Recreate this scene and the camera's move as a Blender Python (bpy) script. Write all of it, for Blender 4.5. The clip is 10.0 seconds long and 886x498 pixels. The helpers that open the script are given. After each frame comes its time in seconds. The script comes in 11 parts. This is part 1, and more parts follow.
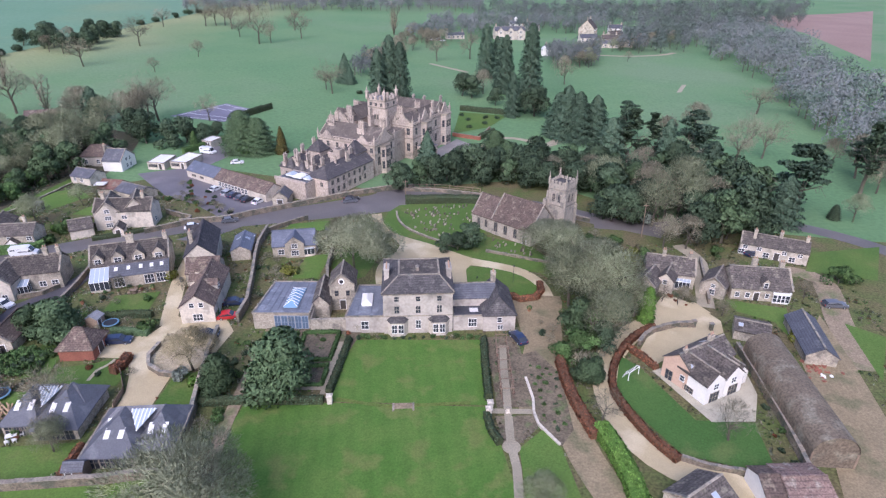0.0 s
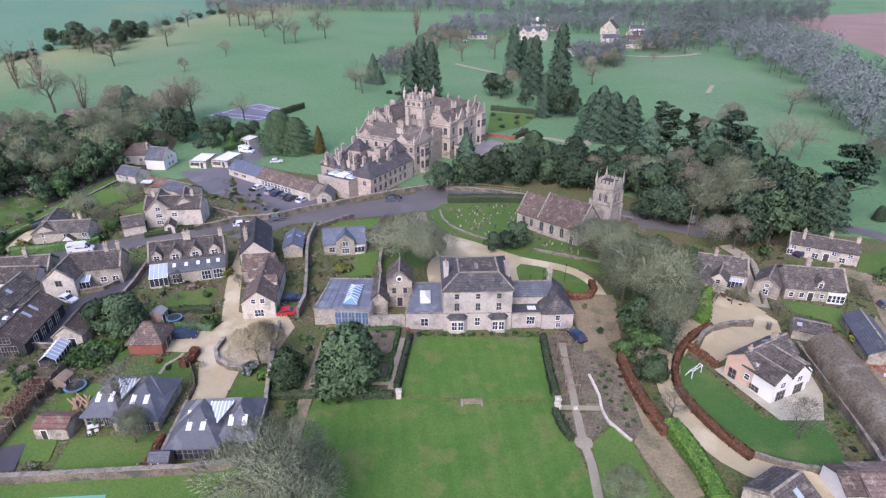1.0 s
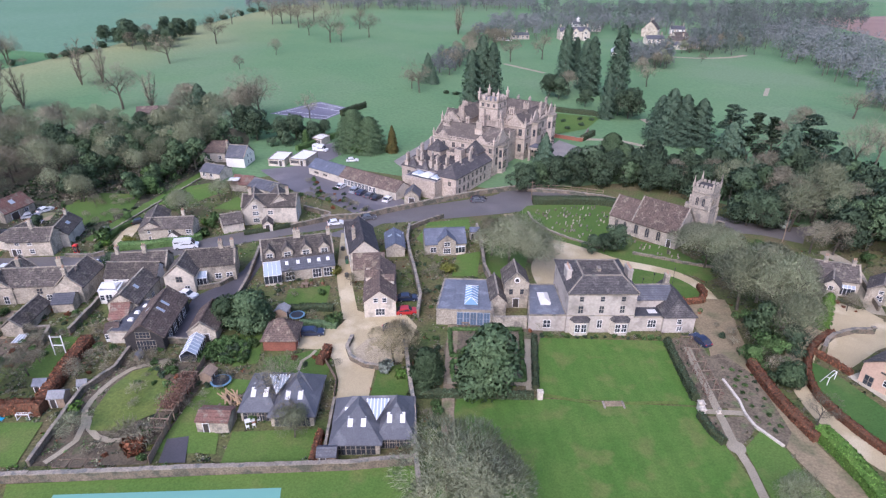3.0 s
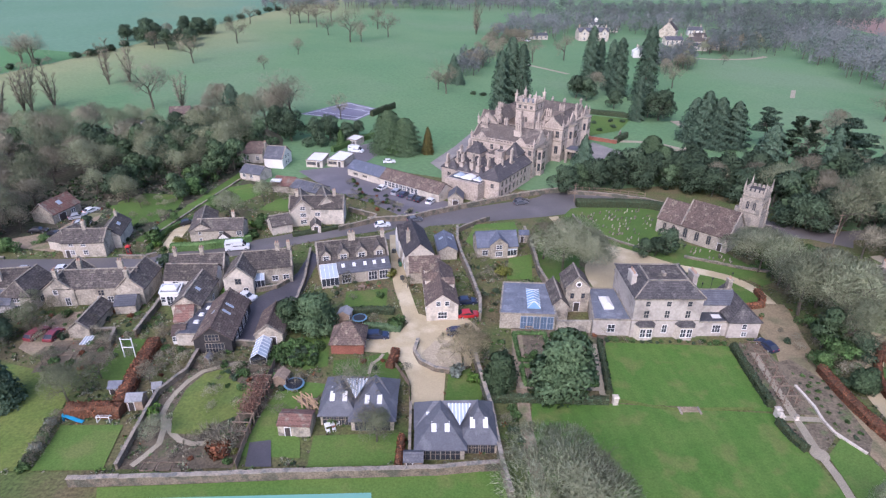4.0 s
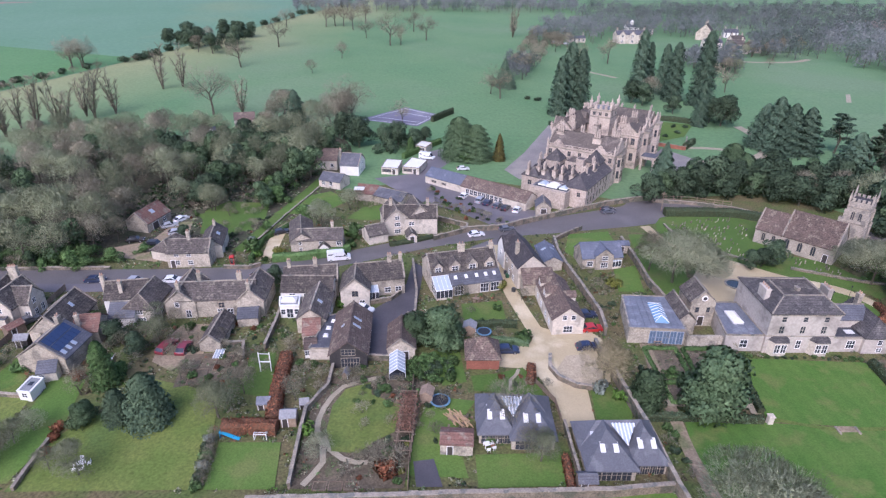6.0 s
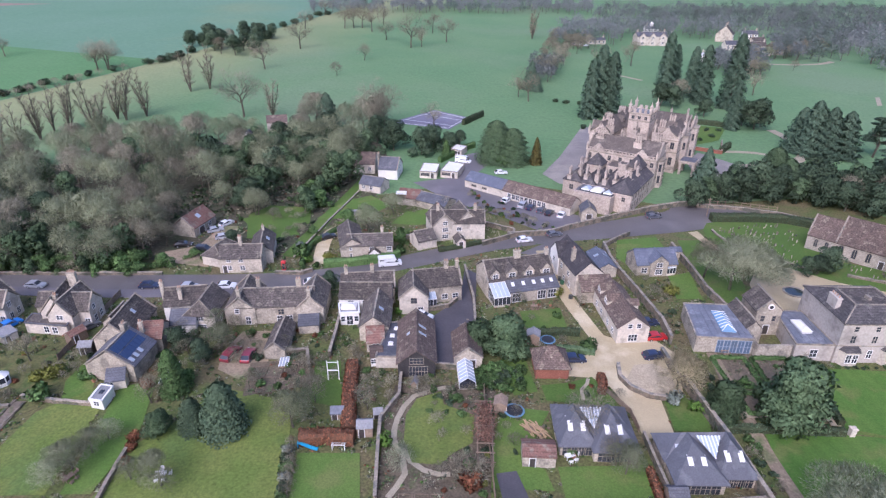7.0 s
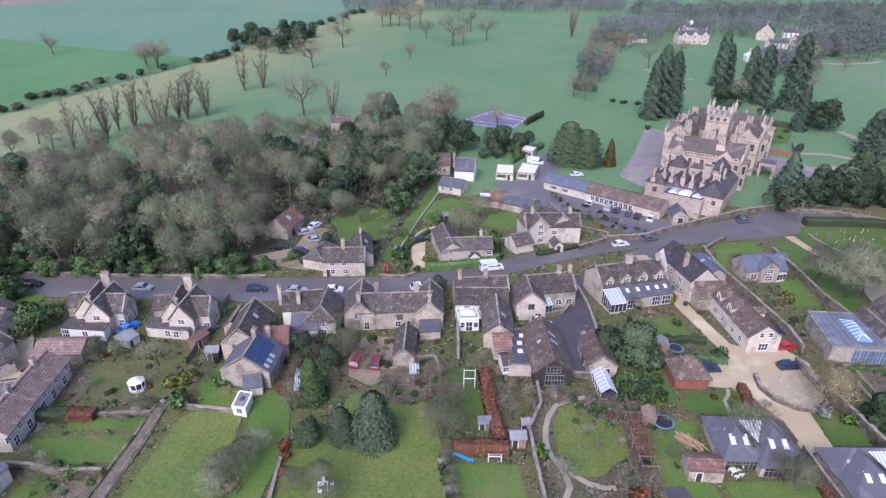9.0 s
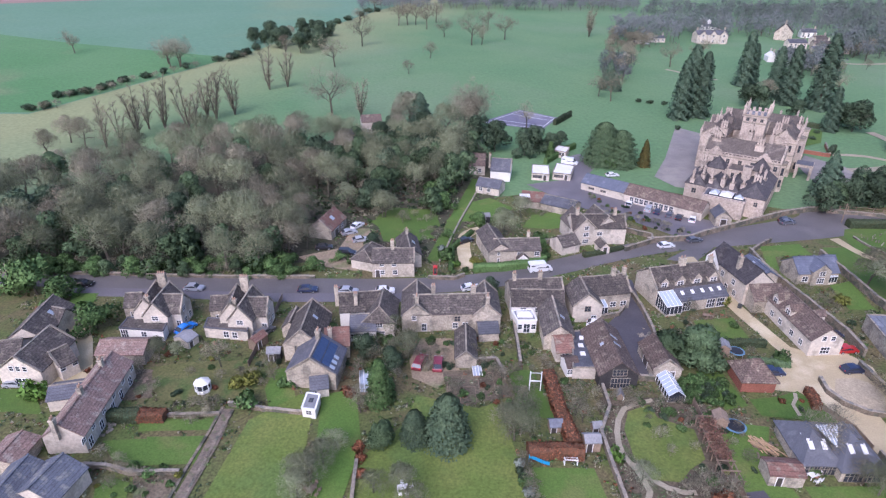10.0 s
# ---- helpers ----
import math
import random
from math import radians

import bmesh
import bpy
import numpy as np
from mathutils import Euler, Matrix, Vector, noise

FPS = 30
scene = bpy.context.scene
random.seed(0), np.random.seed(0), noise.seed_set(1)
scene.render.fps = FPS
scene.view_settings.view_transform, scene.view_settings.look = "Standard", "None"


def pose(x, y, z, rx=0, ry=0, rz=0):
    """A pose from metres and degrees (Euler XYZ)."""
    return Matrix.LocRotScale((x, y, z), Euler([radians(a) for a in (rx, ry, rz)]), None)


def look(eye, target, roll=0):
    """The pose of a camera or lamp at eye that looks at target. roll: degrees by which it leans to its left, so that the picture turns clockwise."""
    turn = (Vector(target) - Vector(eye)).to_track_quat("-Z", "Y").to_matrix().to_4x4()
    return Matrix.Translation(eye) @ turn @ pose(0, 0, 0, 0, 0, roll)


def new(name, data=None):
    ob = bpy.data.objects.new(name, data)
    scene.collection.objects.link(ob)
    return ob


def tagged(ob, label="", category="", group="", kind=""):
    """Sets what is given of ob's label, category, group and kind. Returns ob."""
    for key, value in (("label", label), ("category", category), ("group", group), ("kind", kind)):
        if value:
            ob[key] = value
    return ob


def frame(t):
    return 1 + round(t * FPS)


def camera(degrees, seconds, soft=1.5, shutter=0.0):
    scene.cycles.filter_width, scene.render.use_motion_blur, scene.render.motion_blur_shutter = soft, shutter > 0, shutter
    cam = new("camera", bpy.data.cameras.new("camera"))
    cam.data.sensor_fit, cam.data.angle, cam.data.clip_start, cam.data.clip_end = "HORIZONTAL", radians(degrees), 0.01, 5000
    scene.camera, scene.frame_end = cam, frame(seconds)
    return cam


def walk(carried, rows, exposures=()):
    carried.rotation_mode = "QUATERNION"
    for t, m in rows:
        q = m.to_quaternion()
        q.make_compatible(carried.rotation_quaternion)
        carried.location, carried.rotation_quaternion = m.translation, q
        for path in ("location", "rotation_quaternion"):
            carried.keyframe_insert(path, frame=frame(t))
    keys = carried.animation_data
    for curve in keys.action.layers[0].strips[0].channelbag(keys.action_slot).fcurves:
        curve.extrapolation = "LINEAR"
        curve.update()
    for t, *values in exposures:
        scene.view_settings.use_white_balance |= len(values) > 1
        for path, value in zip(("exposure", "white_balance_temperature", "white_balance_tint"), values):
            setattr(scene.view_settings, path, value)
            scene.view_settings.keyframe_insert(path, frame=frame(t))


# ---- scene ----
cam = camera(74.0, 10.0, 1.3)
PATH = [
    (0, (2.109, 0.624, 62.352), (2.22, 2.418, 61.474), 0.3),
    (0.5, (-2.33, 0.256, 62.461), (-2.238, 2.05, 61.582), 0.3),
    (1, (-7.332, -0.181, 62.52), (-7.252, 1.615, 61.642), 0.2),
    (1.5, (-12.079, -0.411, 62.692), (-12.015, 1.385, 61.814), 0.2),
    (2, (-17.386, -0.533, 62.967), (-17.33, 1.262, 62.087), 0.4),
    (2.5, (-22.791, -0.478, 63.246), (-22.745, 1.317, 62.364), 0.4),
    (4, (-40.349, 0.25, 64.187), (-40.316, 2.043, 63.301), 0.7),
    (4.5, (-46.215, 0.728, 64.584), (-46.184, 2.521, 63.697), 0.7),
    (5, (-52.095, 1.245, 64.871), (-52.069, 3.038, 63.986), 0.7),
    (5.5, (-57.767, 1.771, 65.367), (-57.749, 3.563, 64.481), 0.6),
    (7, (-75.013, 3.804, 66.518), (-75.016, 5.598, 65.633), 0.5),
    (7.5, (-80.579, 4.557, 66.722), (-80.59, 6.351, 65.837), 0.5),
    (8, (-86.241, 5.114, 67.012), (-86.26, 6.905, 66.123), 0.5),
    (8.5, (-91.694, 5.5, 67.005), (-91.722, 7.29, 66.113), 0.4),
    (9, (-97.307, 5.734, 67.013), (-97.34, 7.524, 66.12), 0.4),
    (9.5, (-102.733, 5.858, 67.234), (-102.771, 7.646, 66.339), 0.4),
    (10, (-108.278, 5.994, 67.317), (-108.319, 7.781, 66.42), 0.5),
]
walk(cam, [(t, look(eye, target, roll)) for t, eye, target, roll in PATH], [(0.0, 0.9, 5540, 25), (10.0, 0.88, 5450, 29)])

# ---- world, sun ----
world = bpy.data.worlds.new("sky")
scene.world = world
world.use_nodes = True
wn = world.node_tree.nodes
sky = wn.new("ShaderNodeTexSky")
sky.sky_type = "NISHITA"
sky.sun_disc = False
sky.sun_elevation = radians(38)
sky.sun_rotation = radians(200)
sky.air_density, sky.dust_density, sky.ozone_density = 1.0, 3.0, 1.0
world.node_tree.links.new(sky.outputs[0], wn["Background"].inputs[0])
wn["Background"].inputs[1].default_value = 0.13
sun = new("sun", bpy.data.lights.new("sun", "SUN"))
sun.data.energy, sun.data.angle, sun.data.color = 1.1, radians(40), (1.0, 0.97, 0.93)
sun.matrix_world = look((0, 0, 0), (0.35, 0.75, -0.95))


# ---- materials ----
def mk(name, c1, c2, scale=0.6, rough=0.9, fine=8.0, fine_amount=0.35, bump=0.3, c3=None, c3_at=0.6, scale3=0.15,
       courses=0.0, vary=0.15, island=False, metal=0.0, spec=0.3, band=None, mow=None):
    """Two colours mixed by a coarse noise and darkened or lightened by a fine one; c3: patches of a third; courses: rows per metre of height;
    band: an area of another colour that fades in across a direction (x, y, from, to, colour, wander);
    mow: stripes across a direction (x, y, period, strength)."""
    m = bpy.data.materials.new(name)
    m.use_nodes = True
    nt = m.node_tree
    nd, ln = nt.nodes, nt.links.new
    b = nd["Principled BSDF"]
    b.inputs["Roughness"].default_value = rough
    b.inputs["Metallic"].default_value = metal
    b.inputs["Specular IOR Level"].default_value = spec
    geo = nd.new("ShaderNodeNewGeometry")

    def noise_tex(s, detail):
        n = nd.new("ShaderNodeTexNoise")
        n.inputs["Scale"].default_value = s
        n.inputs["Detail"].default_value = detail
        ln(geo.outputs["Position"], n.inputs["Vector"])
        return n.outputs["Fac"]

    def ramp(src, a, z):
        r = nd.new("ShaderNodeMapRange")
        r.inputs[1].default_value, r.inputs[2].default_value = a, z
        ln(src, r.inputs[0])
        return r.outputs[0]

    def mix(fac, a, c, kind="MIX"):
        x = nd.new("ShaderNodeMix")
        x.data_type, x.blend_type = "RGBA", kind
        for sock, val in ((x.inputs[0], fac), (x.inputs[6], a), (x.inputs[7], c)):
            if isinstance(val, (tuple, float, int)):
                sock.default_value = (*val, 1) if isinstance(val, tuple) else val
            else:
                ln(val, sock)
        return x.outputs[2]

    col = mix(ramp(noise_tex(scale, 4), 0.35, 0.65), c1, c2)
    if c3:
        col = mix(ramp(noise_tex(scale3, 5), c3_at - 0.04, c3_at + 0.08), col, c3)
    if band:
        dot = nd.new("ShaderNodeVectorMath")
        dot.operation = "DOT_PRODUCT"
        dot.inputs[1].default_value = (band[0], band[1], 0)
        ln(geo.outputs["Position"], dot.inputs[0])
        wander = nd.new("ShaderNodeMath")
        wander.operation = "MULTIPLY_ADD"
        wander.inputs[1].default_value = band[5]
        ln(noise_tex(0.012, 4), wander.inputs[0])
        ln(dot.outputs["Value"], wander.inputs[2])
        col = mix(ramp(wander.outputs[0], band[2] + band[5] / 2, band[3] + band[5] / 2), col, band[4])
    f = noise_tex(fine, 3)
    grey = nd.new("ShaderNodeMapRange")
    grey.inputs[1].default_value, grey.inputs[2].default_value = 0.25, 0.75
    grey.inputs[3].default_value, grey.inputs[4].default_value = 1 - fine_amount, 1 + fine_amount
    ln(f, grey.inputs[0])
    bright = grey.outputs[0]
    height = f
    if courses:
        sep = nd.new("ShaderNodeSeparateXYZ")
        ln(geo.outputs["Position"], sep.inputs[0])
        mul = nd.new("ShaderNodeMath")
        mul.operation = "MULTIPLY"
        mul.inputs[1].default_value = courses
        ln(sep.outputs[2], mul.inputs[0])
        fr = nd.new("ShaderNodeMath")
        fr.operation = "FRACT"
        ln(mul.outputs[0], fr.inputs[0])
        band = nd.new("ShaderNodeMapRange")
        band.inputs[1].default_value, band.inputs[2].default_value = 0.0, 0.3
        band.inputs[3].default_value, band.inputs[4].default_value = 0.6, 1.0
        ln(fr.outputs[0], band.inputs[0])
        m2 = nd.new("ShaderNodeMath")
        m2.operation = "MULTIPLY"
        ln(bright, m2.inputs[0])
        ln(band.outputs[0], m2.inputs[1])
        bright = m2.outputs[0]
    if mow:
        across = nd.new("ShaderNodeVectorMath")
        across.operation = "DOT_PRODUCT"
        across.inputs[1].default_value = (mow[0] * 6.283 / mow[2], mow[1] * 6.283 / mow[2], 0)
        ln(geo.outputs["Position"], across.inputs[0])
        wave = nd.new("ShaderNodeMath")
        wave.operation = "SINE"
        ln(across.outputs["Value"], wave.inputs[0])
        stripe = nd.new("ShaderNodeMapRange")
        stripe.inputs[1].default_value, stripe.inputs[2].default_value = -0.5, 0.5
        stripe.inputs[3].default_value, stripe.inputs[4].default_value = 1 - mow[3], 1 + mow[3]
        ln(wave.outputs[0], stripe.inputs[0])
        m5 = nd.new("ShaderNodeMath")
        m5.operation = "MULTIPLY"
        ln(bright, m5.inputs[0])
        ln(stripe.outputs[0], m5.inputs[1])
        bright = m5.outputs[0]
    if vary:
        if island:
            src = geo.outputs["Random Per Island"]
        else:
            src = nd.new("ShaderNodeObjectInfo").outputs["Random"]
        v = nd.new("ShaderNodeMapRange")
        v.inputs[3].default_value, v.inputs[4].default_value = 1 - vary, 1 + vary
        ln(src, v.inputs[0])
        m3 = nd.new("ShaderNodeMath")
        m3.operation = "MULTIPLY"
        ln(bright, m3.inputs[0])
        ln(v.outputs[0], m3.inputs[1])
        bright = m3.outputs[0]
        if island:
            v2 = nd.new("ShaderNodeMapRange")
            v2.inputs[3].default_value, v2.inputs[4].default_value = 0.7, 1.3
            ln(nd.new("ShaderNodeObjectInfo").outputs["Random"], v2.inputs[0])
            m4 = nd.new("ShaderNodeMath")
            m4.operation = "MULTIPLY"
            ln(bright, m4.inputs[0])
            ln(v2.outputs[0], m4.inputs[1])
            bright = m4.outputs[0]
    vm = nd.new("ShaderNodeVectorMath")
    vm.operation = "SCALE"
    ln(col, vm.inputs[0])
    ln(bright, vm.inputs["Scale"])
    ln(vm.outputs[0], b.inputs["Base Color"])
    if bump:
        bp = nd.new("ShaderNodeBump")
        bp.inputs["Strength"].default_value = bump
        bp.inputs["Distance"].default_value = 0.1
        ln(height, bp.inputs["Height"])
        ln(bp.outputs[0], b.inputs["Normal"])
    return m


def plain(name, c, rough=0.5, metal=0.0, coat=0.0, spec=0.5):
    m = bpy.data.materials.new(name)
    m.use_nodes = True
    b = m.node_tree.nodes["Principled BSDF"]
    b.inputs["Base Color"].default_value = (*c, 1)
    b.inputs["Roughness"].default_value = rough
    b.inputs["Metallic"].default_value = metal
    b.inputs["Coat Weight"].default_value = coat
    b.inputs["Specular IOR Level"].default_value = spec
    return m


GRASS = mk("garden_ground", (0.088, 0.118, 0.032), (0.125, 0.115, 0.046), 0.16, 0.95, 2.2, 0.5, 0.5, c3=(0.135, 0.112, 0.054), c3_at=0.53, scale3=0.13, vary=0)
LAWN = mk("lawn", (0.08, 0.148, 0.026), (0.105, 0.165, 0.033), 0.1, 0.95, 4.0, 0.25, 0.3, c3=(0.135, 0.165, 0.045), c3_at=0.6, scale3=0.16, vary=0.12)
MOWN = mk("mown_lawn", (0.07, 0.15, 0.022), (0.095, 0.168, 0.03), 0.14, 0.95, 4.0, 0.22, 0.3, c3=(0.13, 0.168, 0.042), c3_at=0.57, scale3=0.22, vary=0.03, mow=(0.998, 0.06, 2.6, 0.03))
WILD_GRASS = mk("wild_grass", (0.13, 0.135, 0.045), (0.165, 0.15, 0.06), 0.25, 0.95, 2.5, 0.35, 0.6, c3=(0.09, 0.13, 0.036), c3_at=0.54, scale3=0.25, vary=0.1)
LUSH_LAWN = mk("lush_lawn", (0.052, 0.12, 0.024), (0.07, 0.138, 0.03), 0.1, 0.95, 4.0, 0.22, 0.3, c3=(0.1, 0.145, 0.04), c3_at=0.6, scale3=0.16, vary=0.05)
ROUGH_GRASS = mk("rough_grass", (0.108, 0.152, 0.03), (0.148, 0.174, 0.042), 0.15, 0.95, 2.5, 0.3, 0.6, c3=(0.1, 0.15, 0.036), c3_at=0.55, scale3=0.1, vary=0.1)
# Park and crop greens carry extra blue that stands in for distant haze.
PARK = mk("park_grass", (0.108, 0.204, 0.086), (0.135, 0.226, 0.098), 0.02, 0.95, 0.8, 0.16, 0.3, c3=(0.15, 0.225, 0.112), c3_at=0.55, scale3=0.009, vary=0, band=(0.951, -0.308, -270.0, -345.0, (0.25, 0.27, 0.125), 110.0))
CROP = mk("crop_field", (0.118, 0.222, 0.125), (0.138, 0.238, 0.145), 0.01, 0.95, 0.4, 0.1, 0.2, c3=(0.17, 0.24, 0.13), c3_at=0.6, scale3=0.006, vary=0)
PLOUGH = mk("ploughed_field", (0.30, 0.20, 0.16), (0.26, 0.17, 0.135), 0.02, 0.95, 0.6, 0.15, 0.3, vary=0)
SOIL = mk("soil", (0.11, 0.088, 0.058), (0.158, 0.126, 0.082), 0.4, 0.95, 3.0, 0.45, 0.6, c3=(0.1, 0.122, 0.05), c3_at=0.6, scale3=0.3, vary=0.15)
WOODLAND = mk("woodland_floor", (0.085, 0.07, 0.045), (0.06, 0.07, 0.035), 0.15, 0.95, 1.5, 0.5, 0.6, vary=0)
ROAD = mk("asphalt", (0.122, 0.11, 0.102), (0.148, 0.133, 0.123), 0.1, 0.55, 4.0, 0.15, 0.15, c3=(0.172, 0.155, 0.143), c3_at=0.6, scale3=0.06, vary=0)
GREY_GRAVEL = mk("grey_gravel", (0.27, 0.245, 0.225), (0.22, 0.2, 0.185), 0.15, 0.95, 5.0, 0.2, 0.3, c3=(0.31, 0.28, 0.24), c3_at=0.58, scale3=0.1, vary=0.05)
YARD = mk("yard_tarmac", (0.135, 0.122, 0.126), (0.165, 0.15, 0.154), 0.12, 0.6, 4.0, 0.15, 0.15, c3=(0.2, 0.18, 0.18), c3_at=0.6, scale3=0.08, vary=0.05)
DARK_YARD = mk("dark_tarmac", (0.075, 0.07, 0.075), (0.1, 0.09, 0.098), 0.2, 0.6, 4.0, 0.15, 0.15, vary=0.05)
GRAVEL = mk("gravel", (0.482, 0.392, 0.234), (0.414, 0.338, 0.201), 0.15, 0.95, 6.0, 0.15, 0.3, c3=(0.585, 0.5, 0.326), c3_at=0.57, scale3=0.12, vary=0.04)
TRACK = mk("earth_track", (0.31, 0.238, 0.155), (0.25, 0.195, 0.128), 0.3, 0.95, 3.0, 0.3, 0.4, c3=(0.17, 0.17, 0.08), c3_at=0.57, scale3=0.25, vary=0.05)
DRIVE_EARTH = mk("sandy_earth", (0.281, 0.22, 0.13), (0.235, 0.185, 0.108), 0.25, 0.95, 3.5, 0.28, 0.3, c3=(0.176, 0.155, 0.0832), c3_at=0.56, scale3=0.22, vary=0.05)
PAVING = mk("paving", (0.45, 0.41, 0.306), (0.38, 0.34, 0.252), 0.5, 0.9, 5.0, 0.2, 0.2, vary=0.06)
PATH_STONE = mk("path_gravel", (0.36, 0.31, 0.22), (0.30, 0.26, 0.18), 0.4, 0.95, 5.0, 0.25, 0.3, vary=0.06)
COURT = mk("court_surface", (0.155, 0.145, 0.185), (0.185, 0.172, 0.215), 0.08, 0.8, 2.0, 0.2, 0.1, c3=(0.24, 0.23, 0.26), c3_at=0.57, scale3=0.1, vary=0)

STONE = mk("limestone", (0.47, 0.41, 0.318), (0.38, 0.335, 0.262), 0.5, 0.92, 3.0, 0.32, 0.4, c3=(0.26, 0.232, 0.188), c3_at=0.56, scale3=0.5, courses=4.0, vary=0.14)
PALE = mk("pale_render", (0.6, 0.535, 0.435), (0.51, 0.455, 0.372), 0.35, 0.9, 2.5, 0.2, 0.2, c3=(0.37, 0.33, 0.27), c3_at=0.57, scale3=0.4, vary=0.12)
WHITEWALL = mk("white_render", (0.78, 0.75, 0.69), (0.72, 0.69, 0.63), 0.4, 0.85, 3.0, 0.07, 0.1, vary=0.04)
MANOR = mk("weathered_render", (0.479, 0.431, 0.37), (0.418, 0.374, 0.322), 0.3, 0.9, 2.0, 0.16, 0.2, c3=(0.304, 0.271, 0.233), c3_at=0.57, scale3=0.3, vary=0.05)
HALL = mk("bath_stone", (0.5, 0.42, 0.34), (0.43, 0.36, 0.295), 0.3, 0.9, 2.0, 0.28, 0.35, c3=(0.27, 0.228, 0.19), c3_at=0.6, scale3=0.4, courses=2.5, vary=0.12)
CHURCH = mk("church_stone", (0.42, 0.365, 0.29), (0.34, 0.30, 0.245), 0.4, 0.92, 3.0, 0.25, 0.4, c3=(0.23, 0.21, 0.18), c3_at=0.56, scale3=0.5, courses=2.5, vary=0.06)
WALLSTONE = mk("dry_stone", (0.255, 0.208, 0.152), (0.185, 0.152, 0.112), 0.6, 0.95, 4.0, 0.45, 0.8, c3=(0.11, 0.11, 0.08), c3_at=0.52, scale3=0.5, courses=6.0, vary=0.15)
COPE = mk("coping_stone", (0.35, 0.298, 0.23), (0.26, 0.222, 0.172), 0.7, 0.92, 4.0, 0.3, 0.4, c3=(0.17, 0.165, 0.14), c3_at=0.55, scale3=0.8, vary=0.15)
BRICK = mk("red_brick", (0.33, 0.13, 0.085), (0.27, 0.105, 0.07), 0.6, 0.9, 6.0, 0.2, 0.3, courses=7.0, vary=0.06)
SOIL_TRACK = mk("muddy_track", (0.2, 0.16, 0.118), (0.15, 0.12, 0.09), 0.4, 0.95, 3.0, 0.35, 0.5, c3=(0.12, 0.13, 0.06), c3_at=0.57, scale3=0.6, vary=0.05)
SALMON = mk("salmon_render", (0.58, 0.41, 0.3), (0.52, 0.36, 0.26), 0.4, 0.9, 3.0, 0.1, 0.1, vary=0.04)
STONE_TILE = mk("stone_tile_roof", (0.112, 0.094, 0.08), (0.072, 0.062, 0.055), 0.6, 0.92, 3.2, 0.55, 0.7, c3=(0.165, 0.145, 0.112), c3_at=0.585, scale3=0.9, courses=3.2, vary=0.22)
BROWN_TILE = mk("brown_tile_roof", (0.15, 0.108, 0.085), (0.108, 0.08, 0.066), 0.5, 0.9, 3.2, 0.5, 0.6, c3=(0.21, 0.17, 0.125), c3_at=0.59, scale3=0.8, courses=3.6, vary=0.16)
RED_TILE = mk("red_tile_roof", (0.225, 0.12, 0.09), (0.17, 0.098, 0.075), 0.5, 0.9, 5.0, 0.4, 0.5, c3=(0.24, 0.19, 0.145), c3_at=0.57, scale3=0.8, courses=3.6, vary=0.12)
MANOR_SLATE = mk("dark_stone_slate_roof", (0.082, 0.075, 0.072), (0.056, 0.052, 0.052), 0.5, 0.88, 3.6, 0.45, 0.5, c3=(0.125, 0.116, 0.104), c3_at=0.585, scale3=0.8, courses=3.4, vary=0.18)
SLATE = mk("slate_roof", (0.115, 0.115, 0.13), (0.085, 0.087, 0.098), 0.5, 0.6, 5.0, 0.3, 0.4, c3=(0.155, 0.15, 0.155), c3_at=0.6, scale3=0.7, courses=4.0, vary=0.14)
NEW_SLATE = mk("smooth_slate_roof", (0.122, 0.124, 0.137), (0.098, 0.1, 0.112), 0.5, 0.55, 6.0, 0.22, 0.2, c3=(0.155, 0.155, 0.165), c3_at=0.58, scale3=0.5, vary=0.06)
OLD_TILE = mk("old_clay_tile_roof", (0.263, 0.174, 0.14), (0.196, 0.137, 0.112), 0.5, 0.9, 4.0, 0.5, 0.5, c3=(0.302, 0.252, 0.202), c3_at=0.56, scale3=0.8, courses=3.6, vary=0.12)
LICHEN_SLATE = mk("lichened_slate_roof", (0.155, 0.165, 0.19), (0.125, 0.132, 0.15), 0.6, 0.75, 5.0, 0.35, 0.4, c3=(0.25, 0.245, 0.22), c3_at=0.55, scale3=0.9, courses=4.0, vary=0.12)
BLUE_SLATE = mk("blue_slate_roof", (0.13, 0.142, 0.178), (0.108, 0.118, 0.148), 0.5, 0.5, 5.0, 0.2, 0.3, c3=(0.18, 0.19, 0.235), c3_at=0.6, scale3=0.7, courses=4.0, vary=0.08)
LEAD = mk("lead_sheet", (0.17, 0.18, 0.205), (0.13, 0.14, 0.165), 0.35, 0.6, 3.0, 0.22, 0.1, c3=(0.23, 0.24, 0.265), c3_at=0.57, scale3=0.4, vary=0.06)
FELT = mk("roof_felt", (0.22, 0.22, 0.225), (0.28, 0.275, 0.275), 0.4, 0.8, 4.0, 0.2, 0.2, vary=0.1)
WHITE_SHEET = mk("white_sheet_roof", (0.74, 0.72, 0.68), (0.68, 0.66, 0.62), 0.4, 0.6, 3.0, 0.06, 0.05, vary=0.04)
BARN_SHEET = mk("fibre_cement", (0.175, 0.138, 0.096), (0.13, 0.104, 0.074), 0.3, 0.9, 3.0, 0.4, 0.4, c3=(0.215, 0.19, 0.14), c3_at=0.56, scale3=0.35, vary=0.05)
BLACKBOARD = mk("black_weatherboard", (0.035, 0.033, 0.033), (0.055, 0.05, 0.048), 0.8, 0.8, 6.0, 0.3, 0.3, courses=5.0, vary=0.1)
TIMBER = mk("weathered_timber", (0.27, 0.20, 0.14), (0.21, 0.155, 0.11), 0.8, 0.85, 6.0, 0.3, 0.3, vary=0.2)
